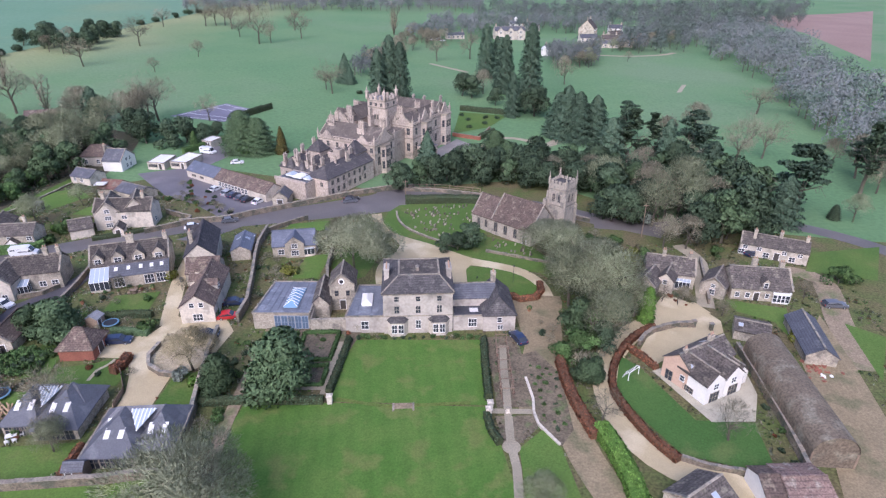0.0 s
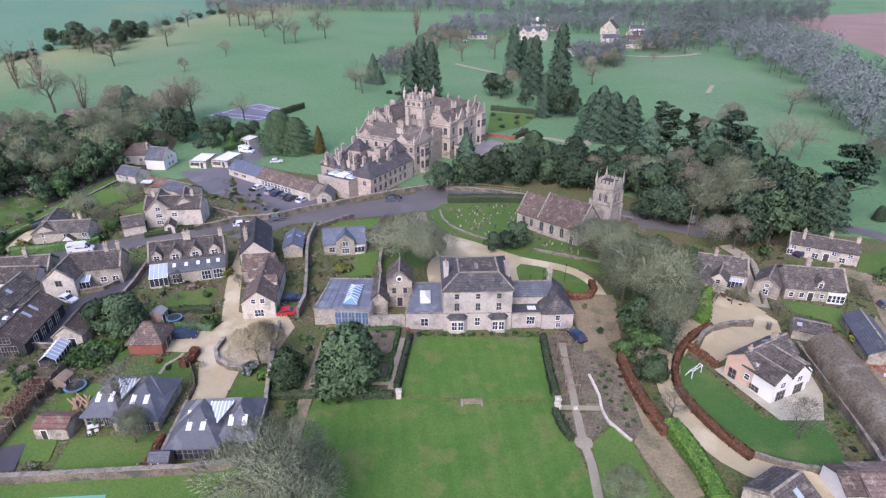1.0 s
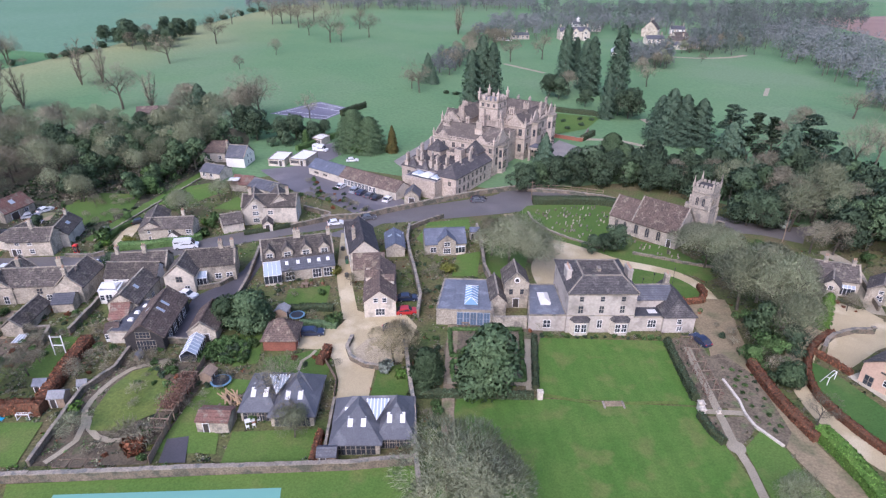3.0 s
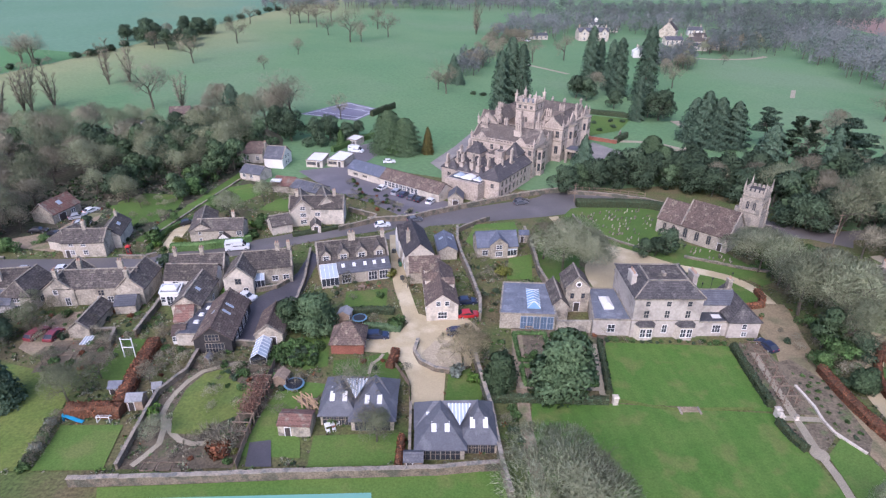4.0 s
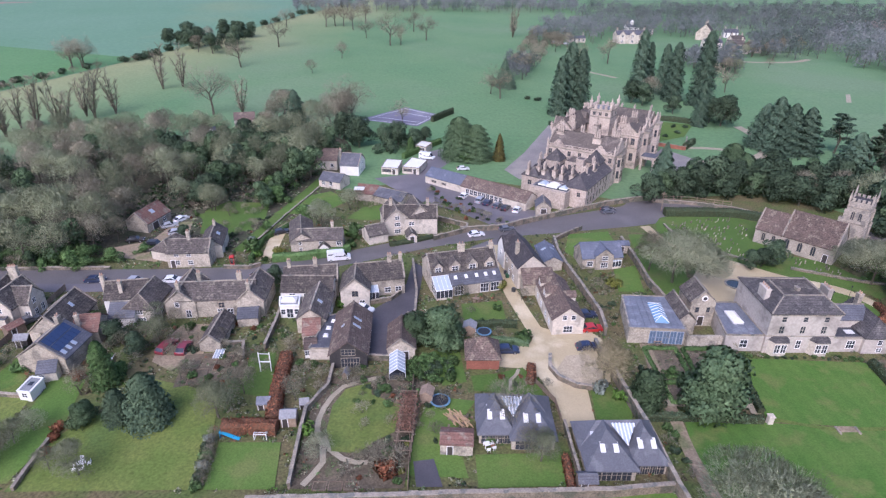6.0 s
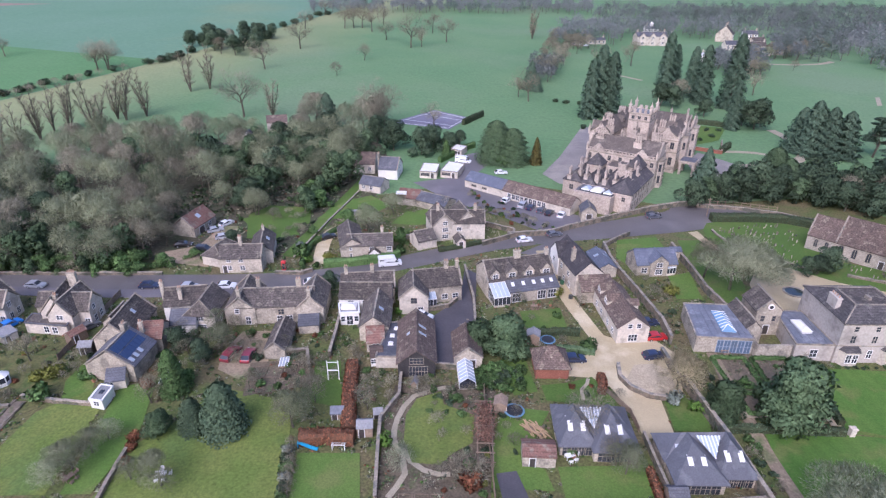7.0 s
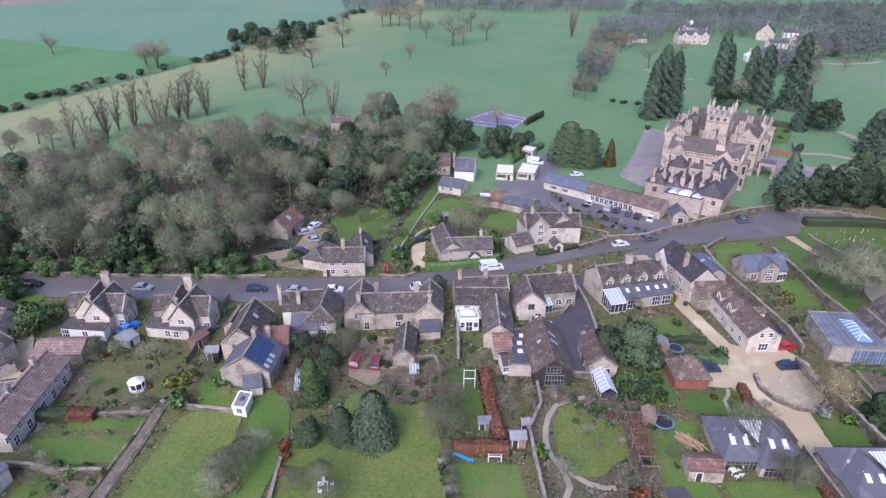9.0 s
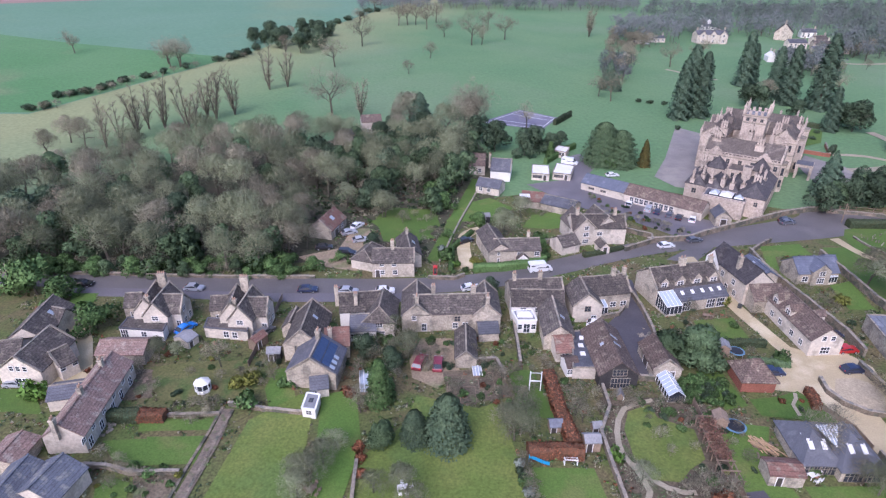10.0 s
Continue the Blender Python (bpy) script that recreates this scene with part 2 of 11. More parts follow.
NEWWOOD = mk("sawn_wood", (0.52, 0.36, 0.2), (0.46, 0.3, 0.165), 0.8, 0.8, 6.0, 0.2, 0.2, vary=0.2)
WHITE = plain("white_paint", (0.8, 0.79, 0.76), 0.5)
BLACK = plain("black_paint", (0.025, 0.025, 0.028), 0.5)
GLASS = plain("window_glass", (0.045, 0.05, 0.06), 0.12, 0.0, 0.0, 0.6)
SKYGLASS = plain("roof_glass", (0.42, 0.47, 0.52), 0.15, 0.0, 0.0, 0.8)
FRONTGLASS = plain("blue_grey_glazing", (0.12, 0.17, 0.24), 0.1, 0.0, 0.2, 0.8)
BLUEFRAME = plain("grey_blue_frame", (0.3, 0.36, 0.44), 0.5)
BLUEGLASS = plain("blue_roof_glass", (0.2, 0.33, 0.46), 0.12, 0.0, 0.3, 0.8)
SOLAR = plain("solar_cells", (0.03, 0.05, 0.11), 0.15, 0.0, 0.5)
RUBBER = plain("rubber", (0.02, 0.02, 0.02), 0.85)
STEEL = plain("grey_metal", (0.5, 0.5, 0.5), 0.4, 0.6)
REDP = plain("red_paint", (0.55, 0.03, 0.025), 0.4)
BLUEP = plain("blue_plastic", (0.03, 0.33, 0.55), 0.5)
POT = plain("terracotta", (0.42, 0.27, 0.18), 0.85)

BARK = mk("bark", (0.12, 0.1, 0.075), (0.085, 0.075, 0.055), 1.5, 0.95, 8.0, 0.35, 0.6, c3=(0.10, 0.115, 0.06), c3_at=0.56, scale3=0.8, vary=0.2)
TWIG = mk("twigs", (0.3, 0.275, 0.19), (0.24, 0.22, 0.152), 0.4, 0.95, 4.0, 0.3, 0, vary=0.18, island=True, spec=0.08)
TWIG_GREEN = mk("mossy_twigs", (0.262, 0.284, 0.172), (0.21, 0.231, 0.134), 0.4, 0.95, 4.0, 0.3, 0, vary=0.18, island=True, spec=0.08)
TWIG_PALE = mk("pale_twigs", (0.302, 0.319, 0.202), (0.252, 0.269, 0.168), 0.4, 0.95, 4.0, 0.3, 0, vary=0.25, island=True, spec=0.08)
TWIG_STRAW = mk("straw_twigs", (0.42, 0.36, 0.21), (0.34, 0.29, 0.17), 0.4, 0.95, 4.0, 0.3, 0, vary=0.25, island=True, spec=0.08)
# Distance haze is mixed into this twig colour, greyer than the near twigs.
TWIG_HAZED = mk("hazed_twigs", (0.205, 0.222, 0.205), (0.175, 0.19, 0.178), 0.4, 0.95, 4.0, 0.3, 0, vary=0.08, island=True, spec=0.08)
LEAF_DARK = mk("dark_leaves", (0.057, 0.0874, 0.0506), (0.0782, 0.112, 0.0608), 0.5, 0.7, 3.0, 0.3, 0, vary=0.25, island=True, spec=0.08)
# Evergreen leaves of the far woods, paled and greyed to imitate haze.
LEAF_HAZED = mk("hazed_evergreen_leaves", (0.12, 0.155, 0.125), (0.145, 0.18, 0.145), 0.5, 0.9, 3.0, 0.2, 0, vary=0.15, island=True, spec=0.08)
LEAF_HOLM = mk("holm_leaves", (0.0718, 0.114, 0.0552), (0.0966, 0.142, 0.0681), 0.6, 0.65, 3.0, 0.3, 0, vary=0.25, island=True, spec=0.08)
LEAF_MID = mk("mid_leaves", (0.084, 0.15, 0.048), (0.108, 0.174, 0.06), 0.6, 0.7, 3.0, 0.3, 0, vary=0.4, island=True, spec=0.08)
LEAF_BRIGHT = mk("bright_leaves", (0.098, 0.19, 0.037), (0.127, 0.218, 0.044), 0.6, 0.7, 3.0, 0.3, 0, vary=0.35, island=True, spec=0.08)
LEAF_YELLOW = mk("yellow_leaves", (0.2, 0.205, 0.045), (0.165, 0.18, 0.045), 0.6, 0.7, 3.0, 0.3, 0, vary=0.3, island=True, spec=0.08)
LEAF_BLUE = mk("blue_conifer_leaves", (0.0662, 0.108, 0.0681), (0.0865, 0.127, 0.0792), 0.6, 0.75, 3.0, 0.3, 0, vary=0.25, island=True, spec=0.08)
LEAF_GOLD = mk("golden_conifer_leaves", (0.15, 0.125, 0.04), (0.11, 0.105, 0.035), 0.6, 0.75, 3.0, 0.3, 0, vary=0.3, island=True, spec=0.08)
LEAF_RUST = mk("beech_leaves", (0.267, 0.11, 0.057), (0.202, 0.0865, 0.0478), 0.6, 0.85, 3.0, 0.35, 0, vary=0.4, island=True, spec=0.08)
# Hedge bodies take a darker tone than the leaves that coat them.
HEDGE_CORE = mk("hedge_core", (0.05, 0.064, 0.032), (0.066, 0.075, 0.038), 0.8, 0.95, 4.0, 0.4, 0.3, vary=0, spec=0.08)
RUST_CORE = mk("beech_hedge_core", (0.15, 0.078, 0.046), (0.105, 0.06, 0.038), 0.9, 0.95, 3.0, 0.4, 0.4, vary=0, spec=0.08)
LEAF_SILVER = mk("silver_leaves", (0.28, 0.31, 0.26), (0.22, 0.26, 0.21), 0.6, 0.8, 3.0, 0.3, 0, vary=0.3, island=True, spec=0.08)


# ---- geometry helpers ----
def rise(x, y):
    """Height of the ground: level in the village, rising across the park."""
    return min(max(0.0, y - 180.0), 800.0) * (0.033 - 0.00008 * min(max(x, -300.0), 300.0))


class Geo:
    def __init__(self, m=None):
        self.v, self.f, self.mi, self.m = [], [], [], m

    def add(self, verts, faces, mi=0):
        n = len(self.v)
        if self.m is not None:
            verts = [tuple(self.m @ Vector(p)) for p in verts]
        self.v.extend(verts)
        self.f.extend([tuple(i + n for i in f) for f in faces])
        self.mi.extend([mi] * len(faces))
        return self

    def box(self, x0, x1, y0, y1, z0, z1, mi=0, taper=0.0):
        t = taper
        return self.add([(x0, y0, z0), (x1, y0, z0), (x1, y1, z0), (x0, y1, z0),
                         (x0 + t, y0 + t, z1), (x1 - t, y0 + t, z1), (x1 - t, y1 - t, z1), (x0 + t, y1 - t, z1)],
                        [(3, 2, 1, 0), (4, 5, 6, 7), (0, 1, 5, 4), (1, 2, 6, 5), (2, 3, 7, 6), (3, 0, 4, 7)], mi)

    def beam(self, p, q, w, h, mi=0):
        """A bar of width w and height h from p to q, its top side up."""
        p, q = Vector(p), Vector(q)
        d = (q - p).normalized()
        side = d.cross(Vector((0, 0, 1)))
        side = side.normalized() if side.length > 1e-4 else Vector((1, 0, 0))
        up = side.cross(d)
        a, b = side * (w / 2), up * (h / 2)
        vs = [tuple(e + s * a + u * b) for e in (p, q) for s, u in ((-1, -1), (1, -1), (1, 1), (-1, 1))]
        return self.add(vs, [(3, 2, 1, 0), (4, 5, 6, 7), (0, 1, 5, 4), (1, 2, 6, 5), (2, 3, 7, 6), (3, 0, 4, 7)], mi)

    def tube(self, p, q, r0, r1, n=8, mi=0, caps=True):
        p, q = Vector(p), Vector(q)
        d = (q - p).normalized()
        a = d.orthogonal().normalized()
        b = d.cross(a)
        vs = []
        for e, r in ((p, r0), (q, r1)):
            for k in range(n):
                t = 2 * math.pi * k / n
                vs.append(tuple(e + (a * math.cos(t) + b * math.sin(t)) * r))
        fs = [(k, (k + 1) % n, n + (k + 1) % n, n + k) for k in range(n)]
        if caps:
            fs += [tuple(range(n - 1, -1, -1)), tuple(range(n, 2 * n))]
        return self.add(vs, fs, mi)

    def extrude(self, pts, z0, z1, mi=0):
        """A prism over a polygon of (x, y)."""
        n = len(pts)
        area = sum(pts[i][0] * pts[(i + 1) % n][1] - pts[(i + 1) % n][0] * pts[i][1] for i in range(n))
        pts = pts if area > 0 else pts[::-1]
        vs = [(x, y, z0) for x, y in pts] + [(x, y, z1) for x, y in pts]
        return self.add(vs, [tuple(range(n - 1, -1, -1)), tuple(range(n, 2 * n))] + [(k, (k + 1) % n, n + (k + 1) % n, n + k) for k in range(n)], mi)

    def slab(self, verts, faces, th, mi=0):
        """A sheet given by its top, made th thick downwards."""
        n = len(verts)
        vs = list(verts) + [(x, y, z - th) for x, y, z in verts]
        fs = list(faces) + [tuple(i + n for i in reversed(f)) for f in faces]
        edges = {}
        for f in faces:
            for i, a in enumerate(f):
                edges[(a, f[(i + 1) % len(f)])] = 1
        fs += [(b, a, a + n, b + n) for a, b in edges if (b, a) not in edges]
        return self.add(vs, fs, mi)


def data_of(name, geo, mats, smooth=False):
    me = bpy.data.meshes.new(name)
    me.from_pydata(geo.v, [], geo.f)
    for m in mats if isinstance(mats, (list, tuple)) else [mats]:
        me.materials.append(m)
    if any(geo.mi):
        me.polygons.foreach_set("material_index", geo.mi)
    if smooth:
        me.polygons.foreach_set("use_smooth", [True] * len(me.polygons))
    me.update()
    return me


def part(name, geo, mats, parent=None, label="", m=None, smooth=False):
    me = geo if isinstance(geo, bpy.types.Mesh) else data_of(name, geo, mats, smooth)
    ob = new(name, me)
    if parent is not None:
        ob.parent = parent
    if m is not None:
        ob.matrix_basis = m
    return tagged(ob, label)


def thing(name, label, category, m=None, group="", kind=""):
    ob = new(name)
    ob.empty_display_size = 0.3
    ob.matrix_basis = m if m is not None else Matrix.Identity(4)
    return tagged(ob, label, category, group, kind)


# ---- ground patches ----
LAYERS = []
BARE = []  # areas where nothing grows wild: lawns, roads, yards, buildings


def layer(off):
    """Each area lies a little above those laid before it."""
    LAYERS.append(off)
    return off + 0.0012 * len(LAYERS)


def patch(name, pts, mat, off=0.03, label="", category="", cell=0):
    """A flat area of ground laid over the sheet, following its rise."""
    off = layer(off)
    if mat not in (GRASS, SOIL, WOODLAND):
        BARE.append(list(pts))
    bm = bmesh.new()
    bm.faces.new([bm.verts.new((x, y, 0)) for x, y in pts])
    ys = [p[1] for p in pts]
    xs = [p[0] for p in pts]
    if max(ys) > 180:
        for axis, lo, hi in ((0, min(xs), max(xs)), (1, min(ys), max(ys))):
            k = math.ceil(lo / 20) * 20
            while k < hi:
                co, no = ((k, 0, 0), (1, 0, 0)) if axis == 0 else ((0, k, 0), (0, 1, 0))
                bmesh.ops.bisect_plane(bm, geom=bm.verts[:] + bm.edges[:] + bm.faces[:], plane_co=co, plane_no=no)
                k += 20
    bmesh.ops.triangulate(bm, faces=bm.faces[:])
    for v in bm.verts:
        v.co.z = rise(v.co.x, v.co.y) + off
    for f in bm.faces:
        if f.normal.z < 0:
            f.normal_flip()
    bm.normal_update()
    for f in bm.faces:
        if f.normal.z < 0:
            f.normal_flip()
    me = bpy.data.meshes.new(name)
    bm.to_mesh(me)
    bm.free()
    me.materials.append(mat)
    return tagged(new(name, me), label, category, kind="structure")


def smooth_line(pts, step=2.0):
    """A rounded line through the points."""
    p = [Vector((*q[:2], 0)) for q in pts]
    out = []
    for i in range(len(p) - 1):
        a, b, c, d = p[max(i - 1, 0)], p[i], p[i + 1], p[min(i + 2, len(p) - 1)]
        n = max(1, int((c - b).length / step))
        for k in range(n):
            t = k / n
            out.append(0.5 * ((2 * b) + (c - a) * t + (2 * a - 5 * b + 4 * c - d) * t * t + (3 * b - a - 3 * c + d) * t ** 3))
    out.append(p[-1])
    return [(v.x, v.y) for v in out]


def ribbon_pts(pts, width, curved=True):
    line = smooth_line(pts) if curved else [tuple(p[:2]) for p in pts]
    left, right = [], []
    for i, (x, y) in enumerate(line):
        a, b = line[max(i - 1, 0)], line[min(i + 1, len(line) - 1)]
        d = Vector((b[0] - a[0], b[1] - a[1])).normalized()
        left.append((x - d.y * width / 2, y + d.x * width / 2))
        right.append((x + d.y * width / 2, y - d.x * width / 2))
    return left, right


def ribbon(name, pts, width, mat, off=0.04, label="", category="", curved=True, th=0.0):
    """A road or path of one width along a line."""
    off = layer(off)
    left, right = ribbon_pts(pts, width, curved)
    BARE.append(left + right[::-1])
    g = Geo()
    n = len(left)
    vs = [(x, y, rise(x, y) + off) for x, y in left + right]
    g.slab(vs, [(i, n + i, n + i + 1, i + 1) for i in range(n - 1)], max(th, 0.03))
    return tagged(part(name, g, mat), label, category, kind="structure")


# ---- walls, fences, hedges ----
def stone_wall(pts, h=1.6, th=0.4, mat=None, label="dry stone garden wall with flat coping", cope=True):
    x0, y0 = pts[0]
    w = thing("garden_wall", label, "wall", pose(x0, y0, rise(x0, y0)))
    g, c = Geo(), Geo()
    for a, b in zip(pts, pts[1:]):
        n = max(1, int(math.hypot(b[0] - a[0], b[1] - a[1]) / 1.3))
        for k in range(n):
            p = [a[i] + (b[i] - a[i]) * k / n for i in (0, 1)]
            q = [a[i] + (b[i] - a[i]) * (k + 1) / n for i in (0, 1)]
            j = random.uniform(-0.07, 0.07)
            zp = rise(*p) - rise(x0, y0)
            g.beam((p[0] - x0, p[1] - y0, zp + h / 2 - 0.15 + j), (q[0] - x0, q[1] - y0, zp + h / 2 - 0.15 + j), th, h + 0.3)
            c.beam((p[0] - x0, p[1] - y0, zp + h + 0.05 + j), (q[0] - x0, q[1] - y0, zp + h + 0.05 + j), th + 0.12, 0.1)
    part("masonry", g, mat or WALLSTONE, w)
    if cope:
        part("coping", c, COPE, w, "weathered flat coping stones")
    return w


def board_fence(pts, h=1.6, mat=None, label="weathered wooden panel fence"):
    x0, y0 = pts[0]
    f = thing("fence", label, "fence", pose(x0, y0, rise(x0, y0)))
    for a, b in zip(pts, pts[1:]):
        n = max(1, round(math.hypot(b[0] - a[0], b[1] - a[1]) / 1.9))
        for k in range(n + 1):
            x, y = a[0] + (b[0] - a[0]) * k / n - x0, a[1] + (b[1] - a[1]) * k / n - y0
            part("post", Geo().box(x - 0.06, x + 0.06, y - 0.06, y + 0.06, -0.2, h + 0.08), TIMBER, f)
            if k < n:
                x2, y2 = a[0] + (b[0] - a[0]) * (k + 1) / n - x0, a[1] + (b[1] - a[1]) * (k + 1) / n - y0
                part("panel", Geo().beam((x, y, h / 2), (x2, y2, h / 2), 0.05, h), mat or TIMBER, f)
    return f


def rail_fence(pts, h=1.1, mat=None, label="post and rail fence", gap=2.2):
    x0, y0 = pts[0]
    z0 = rise(x0, y0)
    f = thing("rail_fence", label, "fence", pose(x0, y0, z0))
    for a, b in zip(pts, pts[1:]):
        n = max(1, round(math.hypot(b[0] - a[0], b[1] - a[1]) / gap))
        g = Geo()
        for k in range(n + 1):
            x, y = a[0] + (b[0] - a[0]) * k / n - x0, a[1] + (b[1] - a[1]) * k / n - y0
            part("post", Geo().box(x - 0.07, x + 0.07, y - 0.07, y + 0.07, -0.2, h + 0.1), mat or TIMBER, f)
        za, zb = rise(*a) - z0, rise(*b) - z0
        for z in (0.45 * h, 0.95 * h):
            part("rail", Geo().beam((a[0] - x0, a[1] - y0, za + z), (b[0] - x0, b[1] - y0, zb + z), 0.06, 0.12), mat or TIMBER, f)
    return f


def leaf_cards(rng, centres, normals, size, flat=0.6):
    """Small leaf clumps, each a bent pair of triangles, at the centres."""
    n = len(centres)
    nr = normals * flat + rng.normal(size=(n, 3)) * (1 - flat * 0.5)
    nr /= np.linalg.norm(nr, axis=1, keepdims=True) + 1e-9
    nr *= np.where((nr * normals).sum(1) < 0, -1.0, 1.0)[:, None]
    a = np.cross(nr, rng.normal(size=(n, 3)))
    a /= np.linalg.norm(a, axis=1, keepdims=True) + 1e-9
    b = np.cross(nr, a)
    s = size * rng.uniform(0.6, 1.4, (n, 1))
    v = np.stack([centres - a * s * 0.9 - b * s * 0.45, centres + a * s * 0.9 - b * s * 0.45, centres + b * s * 0.95 + nr * s * 0.2], 1).reshape(-1, 3)
    f = [(3 * i, 3 * i + 1, 3 * i + 2) for i in range(n)]
    return v, f


def mesh_np(name, v, f, mat, outward=None, per=3):
    """A mesh from arrays; outward: one direction for each clump, so that a crown is shaded as a rounded mass."""
    me = bpy.data.meshes.new(name)
    me.from_pydata(v.tolist() if hasattr(v, "tolist") else v, [], f)
    me.materials.append(mat)
    me.update()
    if outward is not None:
        o = outward / (np.linalg.norm(outward, axis=1, keepdims=True) + 1e-9)
        me.polygons.foreach_set("use_smooth", [True] * len(me.polygons))
        me.normals_split_custom_set_from_vertices(np.repeat(o, per, axis=0).tolist())
    return me


def hedge(pts, width=1.2, h=1.6, mat=None, label="clipped green garden hedge", curved=False, seed=1, density=26):
    """A clipped hedge along a line: an uneven body with a coat of leaf clumps."""
    mat = mat or LEAF_MID
    rng = np.random.default_rng(seed + int(abs(pts[0][0]) * 10))
    left, right = ribbon_pts(pts, width, curved) if curved else ribbon_pts(resample(pts, 1.5), width, False)
    x0, y0 = pts[0]
    z0 = rise(x0, y0)
    ob = thing("hedge", label, "hedge", pose(x0, y0, z0))
    n = len(left)
    L = np.array(left) - (x0, y0)
    R = np.array(right) - (x0, y0)
    zz = np.array([rise(*p) - z0 for p in left])
    jit = lambda k: rng.uniform(-k, k, n)
    rows = [np.c_[L, zz - 0.1], np.c_[L + (R - L) * 0.03, zz + h * 0.8 + jit(0.2)], np.c_[L + (R - L) * 0.25, zz + h + jit(0.2)],
            np.c_[L + (R - L) * 0.75, zz + h + jit(0.2)], np.c_[L + (R - L) * 0.97, zz + h * 0.8 + jit(0.2)], np.c_[R, zz - 0.1]]
    v = np.concatenate(rows)
    f = [(k * n + i, k * n + i + 1, (k + 1) * n + i + 1, (k + 1) * n + i) for k in range(5) for i in range(n - 1)]
    f += [tuple(k * n for k in range(6)), tuple(k * n + n - 1 for k in range(5, -1, -1))]
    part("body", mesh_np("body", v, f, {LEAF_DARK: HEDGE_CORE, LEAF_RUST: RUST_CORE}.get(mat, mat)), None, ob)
    cs, ns = [], []
    grid = v.reshape(6, n, 3)
    up = np.array([0, 0, 1.0])
    for i in range(n - 1):
        side = (R[i] - L[i]) / width
        seg = np.linalg.norm(L[i + 1] - L[i])
        for k, nrm in ((0, (-side[0], -side[1], 0.1)), (1, (-side[0], -side[1], 1)), (2, up), (3, (side[0], side[1], 1)), (4, (side[0], side[1], 0.1))):
            c = max(1, int(density * seg * np.linalg.norm(grid[k + 1, i] - grid[k, i])))
            u, w = rng.uniform(0, 1, (c, 1)), rng.uniform(0, 1, (c, 1))
            cs.append(grid[k, i] * (1 - u) * (1 - w) + grid[k + 1, i] * u * (1 - w) + grid[k, i + 1] * (1 - u) * w + grid[k + 1, i + 1] * u * w)
            ns.append(np.tile(np.array(nrm, float), (c, 1)))
    cs = np.concatenate(cs)
    ns = np.concatenate(ns)
    v, f = leaf_cards(rng, cs + rng.normal(size=cs.shape) * 0.07, ns, 0.17, 0.5)
    part("foliage", mesh_np("foliage", v, f, mat, ns + rng.normal(size=ns.shape) * 0.35), None, ob)
    return ob


def resample(pts, step):
    out = []
    for a, b in zip(pts, pts[1:]):
        n = max(1, int(math.hypot(b[0] - a[0], b[1] - a[1]) / step))
        out += [(a[0] + (b[0] - a[0]) * k / n, a[1] + (b[1] - a[1]) * k / n) for k in range(n)]
    return out + [tuple(pts[-1])]


# ---- trees ----
def limbs_of(rng, height, spread, trunk_r, levels, upright, lean=0.0):
    """Trunk and limbs as tapered tubes; returns vertices, faces and the limb ends."""
    v, f, tips = [], [], []

    def seg(p, q, r0, r1, n):
        d = q - p
        d = d / (np.linalg.norm(d) + 1e-9)
        a = np.cross(d, (0.3, 0.5, 0.81))
        a /= np.linalg.norm(a) + 1e-9
        b = np.cross(d, a)
        base = len(v)
        for e, r in ((p, r0), (q, r1)):
            for k in range(n):
                t = 2 * math.pi * k / n
                v.append(e + (a * math.cos(t) + b * math.sin(t)) * r)
        f.extend((base + k, base + (k + 1) % n, base + n + (k + 1) % n, base + n + k) for k in range(n))

    def grow(p, d, length, r, level):
        steps = 3 if level < 2 else 2
        n = 6 if level == 0 else 4 if level == 1 else 3
        for s in range(steps):
            d = d + rng.normal(size=3) * (0.08 if level == 0 else 0.2) + (0, 0, upright * 0.12)
            d = d / np.linalg.norm(d)
            q = p + d * length / steps
            r2 = r * (0.82 if level else 0.86)
            seg(p, q, r, r2, n)
            p, r = q, r2
            if level < levels and (level > 0 or s > 0):
                for _ in range(2 if level == 0 else 1 + int(rng.uniform() < 0.6)):
                    branch(p, d, length, r, level)
        if level < levels:
            branch(p, d, length, r, level)
            branch(p, d, length, r, level)
        else:
            tips.append((p, d))

    def branch(p, d, length, r, level):
        out = rng.normal(size=3)
        out -= d * (out @ d)
        out /= np.linalg.norm(out) + 1e-9
        nd = d * rng.uniform(0.5, 0.9) * (1 + upright) + out * spread * rng.uniform(0.8, 1.5)
        grow(p, nd / np.linalg.norm(nd), length * rng.uniform(0.5, 0.75), r * rng.uniform(0.45, 0.65), level + 1)

    grow(np.array([0.0, 0, -0.3]), np.array([lean, 0, 1.0]), height * 0.42, trunk_r, 0)
    return np.array(v), f, tips


